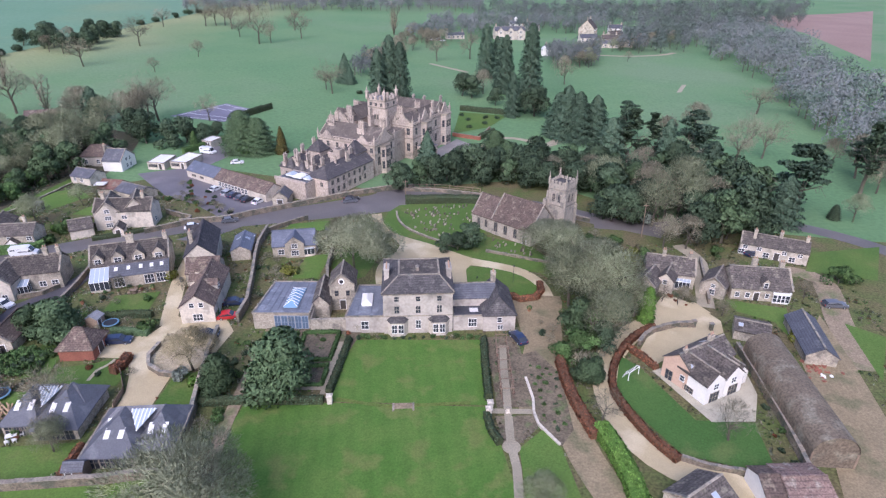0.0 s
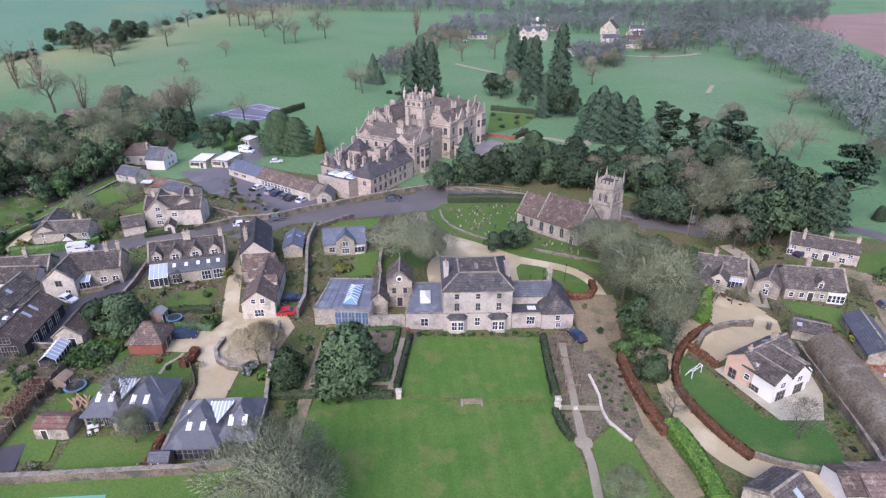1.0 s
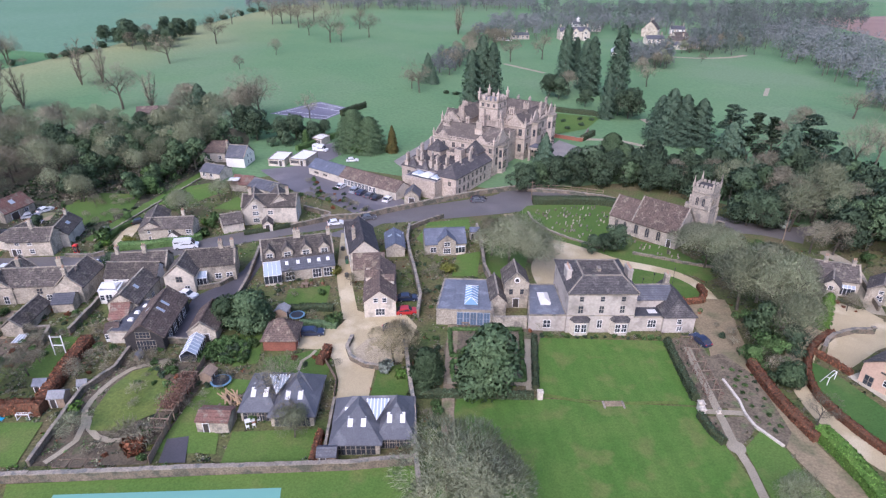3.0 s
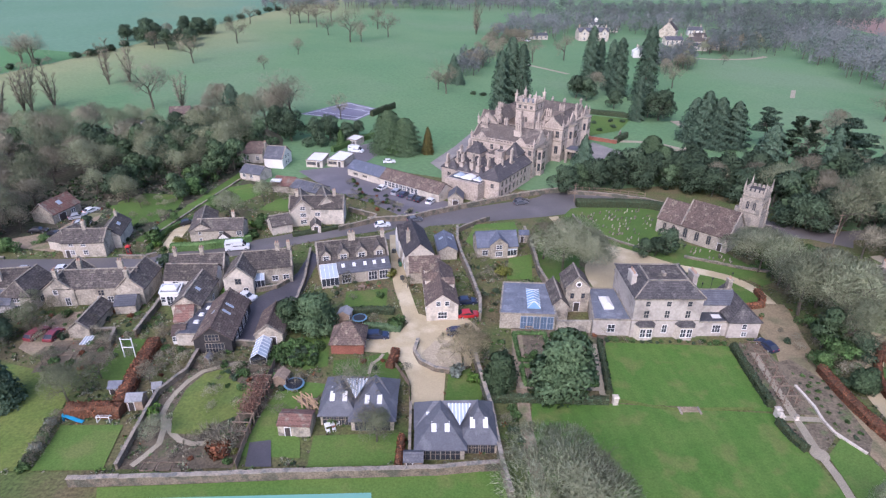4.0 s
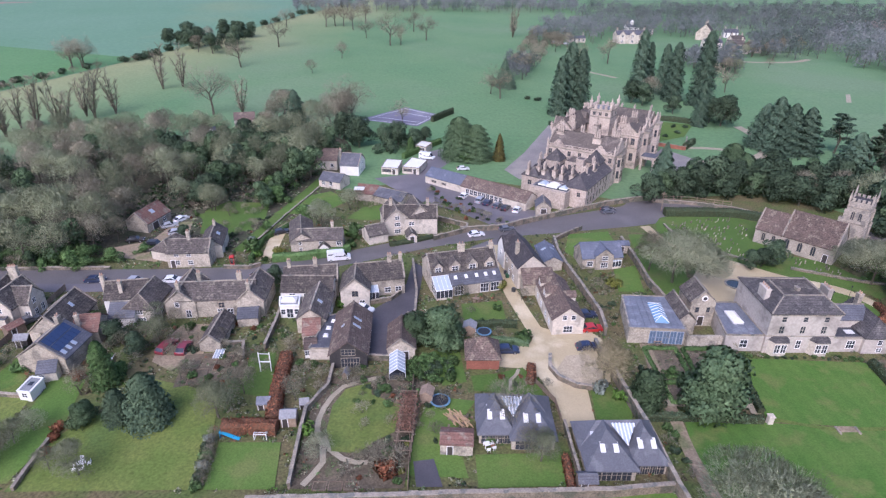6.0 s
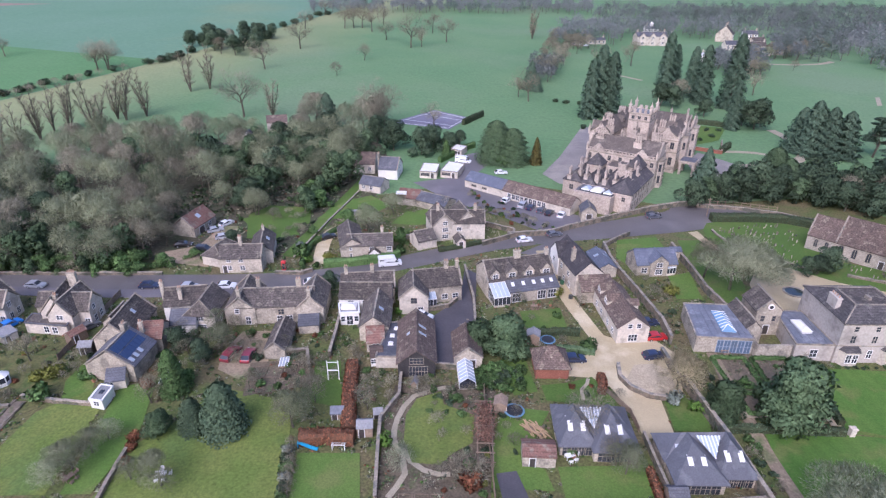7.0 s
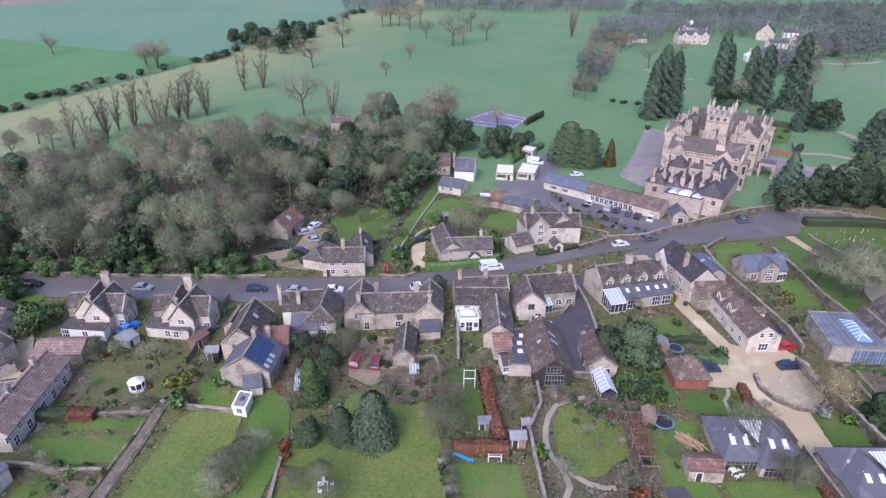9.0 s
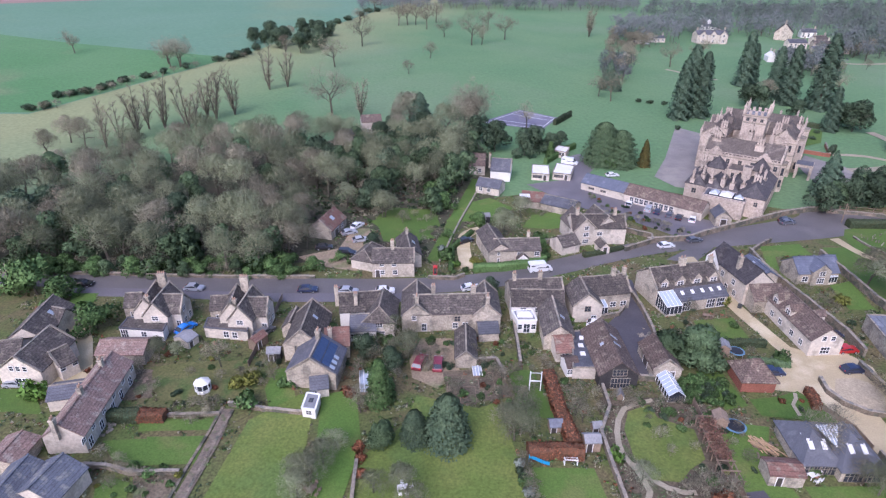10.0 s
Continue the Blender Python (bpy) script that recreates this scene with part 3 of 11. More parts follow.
def bare_tree_data(seed, height=12.0, radius=5.0, twigs=2600, twig=TWIG, levels=3, upright=0.2, spread=0.9, size=1.0, squash=0.95, open_crown=False, dark=BARK, thick=1.0):
    """A leafless tree: trunk, limbs and a crown of thin twigs with an uneven outline."""
    rng = np.random.default_rng(seed)
    v, f, tips = limbs_of(rng, height, spread, height * 0.024, levels, upright)
    trunk = mesh_np("trunk", v, f, dark)
    if open_crown:
        p0 = np.array([t[0] for t in tips])
        idx = rng.integers(0, len(p0), twigs)
        p = p0[idx] + rng.normal(size=(twigs, 3)) * 0.35
        d = np.array([t[1] for t in tips])[idx] + rng.normal(size=(twigs, 3)) * 0.55 + (0, 0, 0.25)
        out = p - np.array([0, 0, height * 0.55]) + rng.normal(size=(twigs, 3)) * height * 0.12
    else:
        n = 13
        az = rng.uniform(0, 2 * math.pi, n)
        up = rng.uniform(-0.25, 1.0, n)
        flat = np.sqrt(1 - np.clip(up, 0, 1) ** 2) * radius * rng.uniform(0.35, 0.68, n)
        lobes = np.c_[np.cos(az) * flat, np.sin(az) * flat, height * (0.48 + 0.24 * up)]
        lobes[0] = (0, 0, height * 0.7)
        lr = rng.uniform(0.3, 0.46, n) * radius
        idx = rng.integers(0, n, twigs)
        u = rng.normal(size=(twigs, 3))
        u[:, 2] = np.where(rng.uniform(size=twigs) < 0.5, np.abs(u[:, 2]), u[:, 2])
        u /= np.linalg.norm(u, axis=1, keepdims=True)
        rr = rng.uniform(0.45, 1.0, (twigs, 1)) ** 0.6
        p = lobes[idx] + u * rr * lr[idx][:, None] * (1, 1, squash * height / (2.0 * radius))
        p[:, 2] = np.clip(p[:, 2], height * 0.12, height * 0.98)
        c = np.array([0, 0, height * 0.25])
        d = u * 0.8 + (p - c) / (np.linalg.norm(p - c, axis=1, keepdims=True) + 1e-6) * 0.5 + rng.normal(size=(twigs, 3)) * 0.6 + (0, 0, 0.2)
        out = u * 0.9 + (p - np.array([0, 0, height * 0.5])) / radius * 0.5 + rng.normal(size=(twigs, 3)) * 0.35
    d /= np.linalg.norm(d, axis=1, keepdims=True)
    ln = rng.uniform(0.6, 1.7, (twigs, 1)) * size
    side = np.cross(d, out / (np.linalg.norm(out, axis=1, keepdims=True) + 1e-9) + rng.normal(size=(twigs, 3)) * 0.35)
    side /= np.linalg.norm(side, axis=1, keepdims=True) + 1e-9
    side *= np.where((np.cross(side, d) * out).sum(1) < 0, -1.0, 1.0)[:, None]
    w = rng.uniform(0.016, 0.034, (twigs, 1)) * size * thick
    tv = np.stack([p - side * w, p + side * w, p + d * ln], 1).reshape(-1, 3)
    return trunk, mesh_np("crown", tv, [(3 * i, 3 * i + 1, 3 * i + 2) for i in range(twigs)], twig, out)


def lime_tree_data(seed, height=20.0, twigs=3000):
    """A tall old lime in winter: several rising stems with long upswept side branches."""
    rng = np.random.default_rng(seed)
    g = Geo()
    ends = []
    turn = rng.uniform(0, 6.283)
    for stem in range(3 + seed % 3):
        a0 = turn + stem * 2.4
        sp = 0.0 if stem == 0 else rng.uniform(0.12, 0.3)
        p, lean = Vector((0, 0, -0.3)), Vector((math.cos(a0) * sp, math.sin(a0) * sp, 1))
        n, top = 7, height * (1.0 if stem == 0 else rng.uniform(0.6, 0.9))
        for k in range(n):
            q = p + lean.normalized() * top / n
            r0, r1 = 0.3 * (1 - k / n) + 0.06, 0.3 * (1 - (k + 1) / n) + 0.05
            g.tube(p, q, r0, r1, 5, caps=False)
            for b in range(5 if k > 0 else 0):
                o = p.lerp(q, rng.uniform())
                a = rng.uniform(0, 6.283)
                d = Vector((math.cos(a), math.sin(a), rng.uniform(0.6, 1.8))).normalized()
                e = o + d * rng.uniform(1.6, 4.2) * (1.15 - 0.55 * (k / n))
                g.tube(o, e, 0.09, 0.03, 3, caps=False)
                ends.append((o, e))
            p, lean = q, lean + Vector((rng.normal() * 0.07, rng.normal() * 0.07, 0.04))
    idx = rng.integers(0, len(ends), twigs)
    o, e = np.array([tuple(x[0]) for x in ends])[idx], np.array([tuple(x[1]) for x in ends])[idx]
    t = rng.uniform(0.3, 1.0, (twigs, 1))
    p = o + (e - o) * t
    d = (e - o) / np.linalg.norm(e - o, axis=1, keepdims=True) + rng.normal(size=(twigs, 3)) * 0.5 + (0, 0, 0.3)
    d /= np.linalg.norm(d, axis=1, keepdims=True)
    out = p * (1, 1, 0) + rng.normal(size=(twigs, 3)) + (0, 0, 0.6)
    side = np.cross(d, out)
    side /= np.linalg.norm(side, axis=1, keepdims=True) + 1e-9
    side *= np.where((np.cross(side, d) * out).sum(1) < 0, -1.0, 1.0)[:, None]
    w = rng.uniform(0.018, 0.035, (twigs, 1))
    tv = np.stack([p - side * w, p + side * w, p + d * rng.uniform(0.6, 2.0, (twigs, 1))], 1).reshape(-1, 3)
    return data_of("trunk", g, BARK), mesh_np("crown", tv, [(3 * i, 3 * i + 1, 3 * i + 2) for i in range(twigs)], TWIG, out)


def leafy_tree_data(seed, height=9.0, radius=4.0, leaves=2600, leaf=LEAF_DARK, size=0.34, lobes=12, low=0.25, bark=BARK):
    """An evergreen with a lobed crown of leaf clumps."""
    rng = np.random.default_rng(seed)
    v, f, _ = limbs_of(rng, height, 0.9, height * 0.028, 2, 0.2)
    trunk = mesh_np("trunk", v, f, bark)
    z = rng.uniform(low + 0.12, 0.84, lobes)
    c = np.c_[rng.normal(size=(lobes, 2)) * radius * 0.42 * (1.25 - z)[:, None], z * height]
    r = rng.uniform(0.38, 0.6, lobes) * radius
    idx = rng.integers(0, lobes, leaves)
    u = rng.normal(size=(leaves, 3))
    u[:, 2] = np.where(rng.uniform(size=leaves) < 0.6, np.abs(u[:, 2]), u[:, 2])
    u /= np.linalg.norm(u, axis=1, keepdims=True)
    p = c[idx] + u * (r[idx] * rng.uniform(0.72, 1.06, leaves))[:, None] * (1, 1, 0.85)
    p[:, 2] = np.maximum(p[:, 2], height * low * rng.uniform(0.5, 1.2, leaves))
    lv, lf = leaf_cards(rng, p, u, size, 0.8)
    out = u + (p - np.array([0, 0, height * 0.5])) / radius * 0.4 + rng.normal(size=(leaves, 3)) * 0.35
    return trunk, mesh_np("crown", lv, lf, leaf, out)


def conifer_data(seed, height=20.0, radius=4.0, leaves=2600, leaf=LEAF_DARK, size=0.42, power=0.8, low=0.06, ragged=0.25, rings=26):
    """A spire of drooping branch tufts round a straight trunk."""
    rng = np.random.default_rng(seed)
    g = Geo().tube((0, 0, -0.3), (0, 0, height * 0.95), height * 0.02, 0.05, 7)
    trunk = data_of("trunk", g, BARK)
    t = rng.uniform(0, 1, leaves) ** 1.25
    whorl = np.round(t * rings) / rings + rng.normal(size=leaves) * 0.008
    t = np.clip(whorl, 0, 0.995)
    ang = rng.uniform(0, 2 * math.pi, leaves)
    prof = radius * (1 - t) ** power * (1 + ragged * np.sin(ang * 5 + np.floor(t * 26) * 1.7))
    rr = prof * rng.uniform(0.55, 1.05, leaves)
    z = height * (low + (1 - low) * t) - rr * 0.18
    p = np.c_[np.cos(ang) * rr, np.sin(ang) * rr, z]
    nr = np.c_[np.cos(ang), np.sin(ang), np.full(leaves, 0.6)]
    lv, lf = leaf_cards(rng, p, nr, size, 0.8)
    return trunk, mesh_np("crown", lv, lf, leaf, nr + np.c_[np.zeros((leaves, 2)), (rr / (prof + 0.1) - 0.7) * 2.0] + rng.normal(size=(leaves, 3)) * 0.35)


def cedar_data(seed, height=16.0, radius=8.0, leaves=5200, leaf=LEAF_BLUE):
    """A cedar: bare stem and flat, spreading plates of foliage."""
    rng = np.random.default_rng(seed)
    v, f, _ = limbs_of(rng, height, 1.0, height * 0.03, 2, 0.1)
    trunk = mesh_np("trunk", v, f, BARK)
    n = 22
    z = np.linspace(0.35, 0.98, n)
    ang = rng.uniform(0, 2 * math.pi, n)
    dist = radius * (1.02 - z) ** 0.6 * rng.uniform(0.3, 0.9, n)
    c = np.c_[np.cos(ang) * dist, np.sin(ang) * dist, z * height]
    pr = rng.uniform(0.22, 0.38, n) * radius
    idx = rng.integers(0, n, leaves)
    u = rng.normal(size=(leaves, 3))
    u /= np.linalg.norm(u, axis=1, keepdims=True)
    p = c[idx] + u * (pr[idx] * rng.uniform(0.2, 1, leaves) ** 0.5)[:, None] * (1, 1, 0.16)
    lv, lf = leaf_cards(rng, p, np.tile((0, 0, 1.0), (leaves, 1)), 0.3, 0.6)
    return trunk, mesh_np("crown", lv, lf, leaf, u * (0.7, 0.7, 1.4) + (0, 0, 0.3) + rng.normal(size=(leaves, 3)) * 0.3)


def bush_data(seed, height=1.6, radius=1.2, leaves=480, leaf=LEAF_MID, size=0.17):
    rng = np.random.default_rng(seed)
    g = Geo()
    for k in range(6):
        a = k * 1.05
        g.tube((0, 0, -0.1), (math.cos(a) * radius * 0.5, math.sin(a) * radius * 0.5, height * 0.7), 0.05, 0.02, 4)
    n = 7
    c = np.c_[rng.normal(size=(n, 2)) * radius * 0.38, rng.uniform(0.3, 0.68, n) * height]
    r = rng.uniform(0.42, 0.6, n) * radius
    idx = rng.integers(0, n, leaves)
    u = rng.normal(size=(leaves, 3))
    u /= np.linalg.norm(u, axis=1, keepdims=True)
    p = c[idx] + u * (r[idx] * rng.uniform(0.65, 1.05, leaves))[:, None] * (1, 1, height / (2 * radius) * 1.1)
    p[:, 2] = np.maximum(p[:, 2], 0.05)
    lv, lf = leaf_cards(rng, p, u, size, 0.75)
    return data_of("stem", g, BARK), mesh_np("foliage", lv, lf, leaf, u + (0, 0, 0.2) + rng.normal(size=(leaves, 3)) * 0.35)


KINDS = {}


def plant(kind, x, y, scale=1.0, label="", group="", tall=1.0):
    """Set one of the made plants at a place, turned and scaled."""
    variants, name, default, category, parts = KINDS[kind]
    first, second = variants[random.randrange(len(variants))]
    s = scale * random.uniform(0.94, 1.06)
    ob = thing(name, label or default, category, Matrix.LocRotScale((x, y, rise(x, y) - 0.05), Euler((0, 0, random.uniform(0, 6.28))), (s, s, s * tall)), group)
    part(parts[0], first, None, ob)
    part(parts[1], second, None, ob)
    return ob


def kind_of(key, variants, name, default, category, parts=("trunk", "crown")):
    KINDS[key] = (variants, name, default, category, parts)


kind_of("bare", [bare_tree_data(s, 13.5, 5.8, 4200, TWIG, 2, size=0.6, thick=2.5) for s in (1, 2, 3, 51, 52)], "bare_tree", "leafless grey-brown broadleaf tree in winter", "tree")
kind_of("mossy", [bare_tree_data(s, 13.5, 5.8, 4200, TWIG_GREEN, 2, size=0.6, thick=2.5) for s in (4, 5, 6, 53, 54)], "mossy_tree", "leafless winter tree with mossy green twigs", "tree")
kind_of("mossyd", [bare_tree_data(s, 12.5, 6.0, 9500, TWIG_GREEN, size=0.5, thick=2.4) for s in (4, 5, 6)], "mossy_tree", "leafless winter tree with mossy green twigs", "tree")
kind_of("pale", [bare_tree_data(s, 11, 5.6, 10000, TWIG_PALE, size=0.45, thick=1.8) for s in (7, 8)], "pale_bare_tree", "leafless tree with dense pale twigs", "tree")
kind_of("open", [bare_tree_data(s, 15, 5, 2600, TWIG, 3, 0.3, 0.75, 0.7, 0.9, True, thick=1.4) for s in (9, 10, 11)], "park_tree", "leafless park tree with an open branching crown", "tree")
kind_of("poplar", [lime_tree_data(s) for s in (12, 13, 14, 15)], "lime_tree", "tall leafless lime tree with many rising stems", "tree")
kind_of("small", [bare_tree_data(s, 6, 2.8, 1700, TWIG, 2, 0.2, 0.9, 0.45, thick=1.3) for s in (15, 16)], "garden_tree", "small leafless winter garden tree", "tree")
kind_of("willow", [bare_tree_data(s, 6, 3.4, 3600, TWIG_PALE, 2, 0.1, 1.0, 0.5, thick=1.3) for s in (17,)], "garden_tree", "leafless straw-coloured spreading shrub tree", "tree")
kind_of("straw", [bare_tree_data(19, 9.0, 5.0, 11000, TWIG_STRAW, 2, 0.1, 1.0, 0.45, thick=1.9)], "garden_tree", "broad leafless tree with straw-coloured hanging twigs", "tree")
kind_of("dark", [leafy_tree_data(s, 10, 4.2, 4200, LEAF_DARK, 0.28, 18, 0.03) for s in (20, 21, 22, 55)], "evergreen_tree", "dense dark green evergreen tree", "tree")
kind_of("holm", [leafy_tree_data(s, 10, 5.2, 11000, LEAF_HOLM, 0.3, 26, 0.04) for s in (23, 24)], "evergreen_tree", "broad grey-green evergreen oak with a rounded crown", "tree")
kind_of("laurel", [leafy_tree_data(s, 6, 3.4, 2300, LEAF_MID, 0.27, 14, 0.03) for s in (25, 26)], "evergreen_tree", "spreading green laurel at the edge of the wood", "tree")
kind_of("ivy", [leafy_tree_data(s, 12, 4.0, 2600, LEAF_HOLM, 0.33, 15, 0.08) for s in (27, 28, 56)], "ivy_tree", "tree covered with dark green ivy", "tree")
kind_of("spire", [conifer_data(s, 28, 4.5, 8500, LEAF_BLUE, 0.42, 0.42, 0.02, 0.35, 60) for s in (30, 31)], "conifer", "tall dark spire-shaped giant conifer", "tree")
kind_of("cone", [conifer_data(s, 15, 6.4, 15000, LEAF_HOLM, 0.25, 0.36, 0.0, 0.18, 400) for s in (32, 33)], "conifer", "broad dense green conical conifer", "tree")
kind_of("gold", [conifer_data(s, 9, 2.2, 3600, LEAF_GOLD, 0.24, 0.62, 0.02, 0.1) for s in (34,)], "conifer", "golden-brown narrow ornamental conifer", "tree")
kind_of("thuja", [conifer_data(s, 8, 2.2, 5000, LEAF_MID, 0.19, 0.42, 0.01, 0.1, 300) for s in (35,)], "conifer", "bright green pillar-shaped garden conifer", "tree")
kind_of("fir", [conifer_data(s, 13, 4.2, 6000, LEAF_BLUE, 0.34, 0.8, 0.04, 0.3) for s in (36, 37)], "conifer", "dense dark blue-green fir tree", "tree")
kind_of("cedar", [cedar_data(s) for s in (38, 39)], "cedar", "spreading cedar with flat layers of foliage", "tree")
kind_of("yew", [conifer_data(s, 9, 3.7, 9000, LEAF_DARK, 0.2, 0.4, 0.0, 0.12, 400) for s in (60, 61)], "conifer", "dense dark rounded garden conifer", "tree")
kind_of("bigfir", [conifer_data(s, 18, 6.4, 9000, LEAF_BLUE, 0.36, 0.55, 0.02, 0.28, 60) for s in (62, 63)], "conifer", "massive dark conifer with a full skirt", "tree")
kind_of("dome", [bare_tree_data(s, 11, 8.8, 26000, TWIG_PALE, 3, 0.15, 1.1, 0.42, 0.75, thick=2.7) for s in (64, 65)], "pale_bare_tree", "big leafless tree with a wide soft pale dome of twigs", "tree")
kind_of("pillar", [conifer_data(68, 8, 1.7, 5000, LEAF_BRIGHT, 0.19, 0.3, 0.01, 0.1, 300)], "conifer", "bright green pillar-shaped garden conifer", "tree")
kind_of("tall_dome", [bare_tree_data(71, 18, 10.5, 34000, TWIG_PALE, 4, 0.15, 1.0, 0.6, 0.8, thick=2.2)], "pale_bare_tree", "tall leafless tree with a wide soft crown of pale twigs", "tree")
kind_of("pine", [cedar_data(s, 19.0, 5.0, 5200, LEAF_DARK) for s in (66, 67)], "pine", "tall dark pine with a ragged layered crown", "tree")
kind_of("bush", [bush_data(s) for s in (40, 41)], "shrub", "rounded green garden shrub", "shrub", ("stem", "foliage"))
kind_of("bright_bush", [bush_data(42, leaf=LEAF_BRIGHT)], "bright_shrub", "bright green rounded garden shrub", "shrub", ("stem", "foliage"))
kind_of("yellow_bush", [bush_data(43, leaf=LEAF_YELLOW)], "yellow_shrub", "yellow-green evergreen garden shrub", "shrub", ("stem", "foliage"))
kind_of("rust_bush", [bush_data(44, leaf=LEAF_RUST)], "brown_shrub", "rust-brown winter shrub with dead leaves", "shrub", ("stem", "foliage"))
kind_of("silver_bush", [bush_data(45, leaf=LEAF_SILVER)], "silver_shrub", "silver-grey rounded garden shrub", "shrub", ("stem", "foliage"))
kind_of("dark_bush", [bush_data(s, leaf=LEAF_DARK) for s in (46, 47)], "evergreen_shrub", "dense dark evergreen garden shrub", "shrub", ("stem", "foliage"))
kind_of("twig_bush", [bare_tree_data(s, 2.4, 1.5, 380, TWIG, 1, 0.2, 1.0, 0.45, thick=1.8) for s in (48, 49)], "bare_shrub", "leafless brown twiggy garden shrub", "shrub")


def inside(x, y, pts):
    ok = False
    for i in range(len(pts)):
        (x1, y1), (x2, y2) = pts[i], pts[i - 1]
        if (y1 > y) != (y2 > y) and x < (x2 - x1) * (y - y1) / (y2 - y1) + x1:
            ok = not ok
    return ok


def scatter(pts, count, gap, choose, seed):
    """Plants at random places of an area, at least gap apart. choose: (kind, weight, low scale, high scale)."""
    r = random.Random(seed)
    xs, ys = [p[0] for p in pts], [p[1] for p in pts]
    done, tries = [], 0
    while len(done) < count and tries < count * 60:
        tries += 1
        x, y = r.uniform(min(xs), max(xs)), r.uniform(min(ys), max(ys))
        if inside(x, y, pts) and all((x - a) ** 2 + (y - b) ** 2 > gap * gap for a, b in done):
            done.append((x, y))
            k = r.choices(choose, [c[1] for c in choose])[0]
            plant(k[0], x, y, r.uniform(k[2], k[3]), group="trees of the wood" if gap > 2.5 else "garden shrubs")


def far_wood(name, pts, count, gap, label, seed, tint=TWIG_HAZED, evergreen=0.15, size=1.0):
    """A distant wood joined into one object: rough trunks and crowns of twigs and leaf clumps."""
    r = random.Random(seed)
    rng = np.random.default_rng(seed)
    xs, ys = [p[0] for p in pts], [p[1] for p in pts]
    done, tries = [], 0
    vs, fs, mi, outs, base = [], [], [], [], 0
    while len(done) < count and tries < count * 60:
        tries += 1
        x, y = r.uniform(min(xs), max(xs)), r.uniform(min(ys), max(ys))
        if not inside(x, y, pts) or any((x - a) ** 2 + (y - b) ** 2 < gap * gap for a, b in done):
            continue
        done.append((x, y))
        z0, h, rad = rise(x, y), r.uniform(9, 14) * size, r.uniform(3.8, 5.6) * size
        n = 330
        c = rng.normal(size=(7, 3)) * (rad * 0.4, rad * 0.4, h * 0.13) + (0, 0, h * 0.52)
        u = rng.normal(size=(n, 3))
        u[:, 2] = np.where(rng.uniform(size=n) < 0.6, np.abs(u[:, 2]), u[:, 2])
        u /= np.linalg.norm(u, axis=1, keepdims=True)
        p = c[rng.integers(0, 7, n)] + u * rng.uniform(0.6, 1, (n, 1)) * (rad * 0.6, rad * 0.6, h * 0.32)
        p[:, 2] = np.maximum(p[:, 2], h * 0.05)
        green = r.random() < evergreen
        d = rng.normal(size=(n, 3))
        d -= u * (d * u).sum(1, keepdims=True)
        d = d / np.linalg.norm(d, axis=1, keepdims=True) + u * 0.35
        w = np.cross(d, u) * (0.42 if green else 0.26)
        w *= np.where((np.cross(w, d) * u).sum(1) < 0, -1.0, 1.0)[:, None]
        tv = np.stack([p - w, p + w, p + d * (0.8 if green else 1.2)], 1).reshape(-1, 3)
        outs.append(np.repeat(u + (0, 0, 0.15) + rng.normal(size=(n, 3)) * 0.3, 3, axis=0))
        outs.append(np.tile((0.0, -0.7, 0.7), (4, 1)))
        trunk = np.array([(-0.3, -0.2, -0.5), (0.3, -0.2, -0.5), (0, 0.35, -0.5), (0, 0, h * 0.8)])
        vs.append(np.concatenate([tv, trunk]) + (x, y, z0))
        fs += [(base + 3 * i, base + 3 * i + 1, base + 3 * i + 2) for i in range(n)]
        mi += [1 if green else 0] * n
        t = base + 3 * n
        fs += [(t, t + 1, t + 3), (t + 1, t + 2, t + 3), (t + 2, t, t + 3)]
        mi += [2] * 3
        base += 3 * n + 4
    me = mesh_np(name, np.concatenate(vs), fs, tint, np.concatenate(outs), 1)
    me.materials.append(LEAF_HAZED)
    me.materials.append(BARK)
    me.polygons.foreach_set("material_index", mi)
    return tagged(new(name, me), label, "woodland", kind="stuff")


# ---- buildings ----
WINDOWS = {}


def lattice(g, xs, zs, y0, y1):
    """A frame in one piece: bars over the even steps of xs and zs, openings through the odd ones."""
    nx, nz = len(xs), len(zs)
    vs = [(x, y, z) for y in (y0, y1) for z in zs for x in xs]
    at = lambda i, j, k: k * nx * nz + j * nx + i
    solid = lambda i, j: 0 <= i < nx - 1 and 0 <= j < nz - 1 and (i % 2 == 0 or j % 2 == 0)
    fs = []
    for j in range(nz - 1):
        for i in range(nx - 1):
            if not solid(i, j):
                continue
            fs.append((at(i, j, 0), at(i + 1, j, 0), at(i + 1, j + 1, 0), at(i, j + 1, 0)))
            for di, dj, p, q in ((-1, 0, (i, j + 1), (i, j)), (1, 0, (i + 1, j), (i + 1, j + 1)), (0, -1, (i, j), (i + 1, j)), (0, 1, (i + 1, j + 1), (i, j + 1))):
                if not solid(i + di, j + dj):
                    fs.append((at(*q, 0), at(*p, 0), at(*p, 1), at(*q, 1)))
    return g.add(vs, fs)


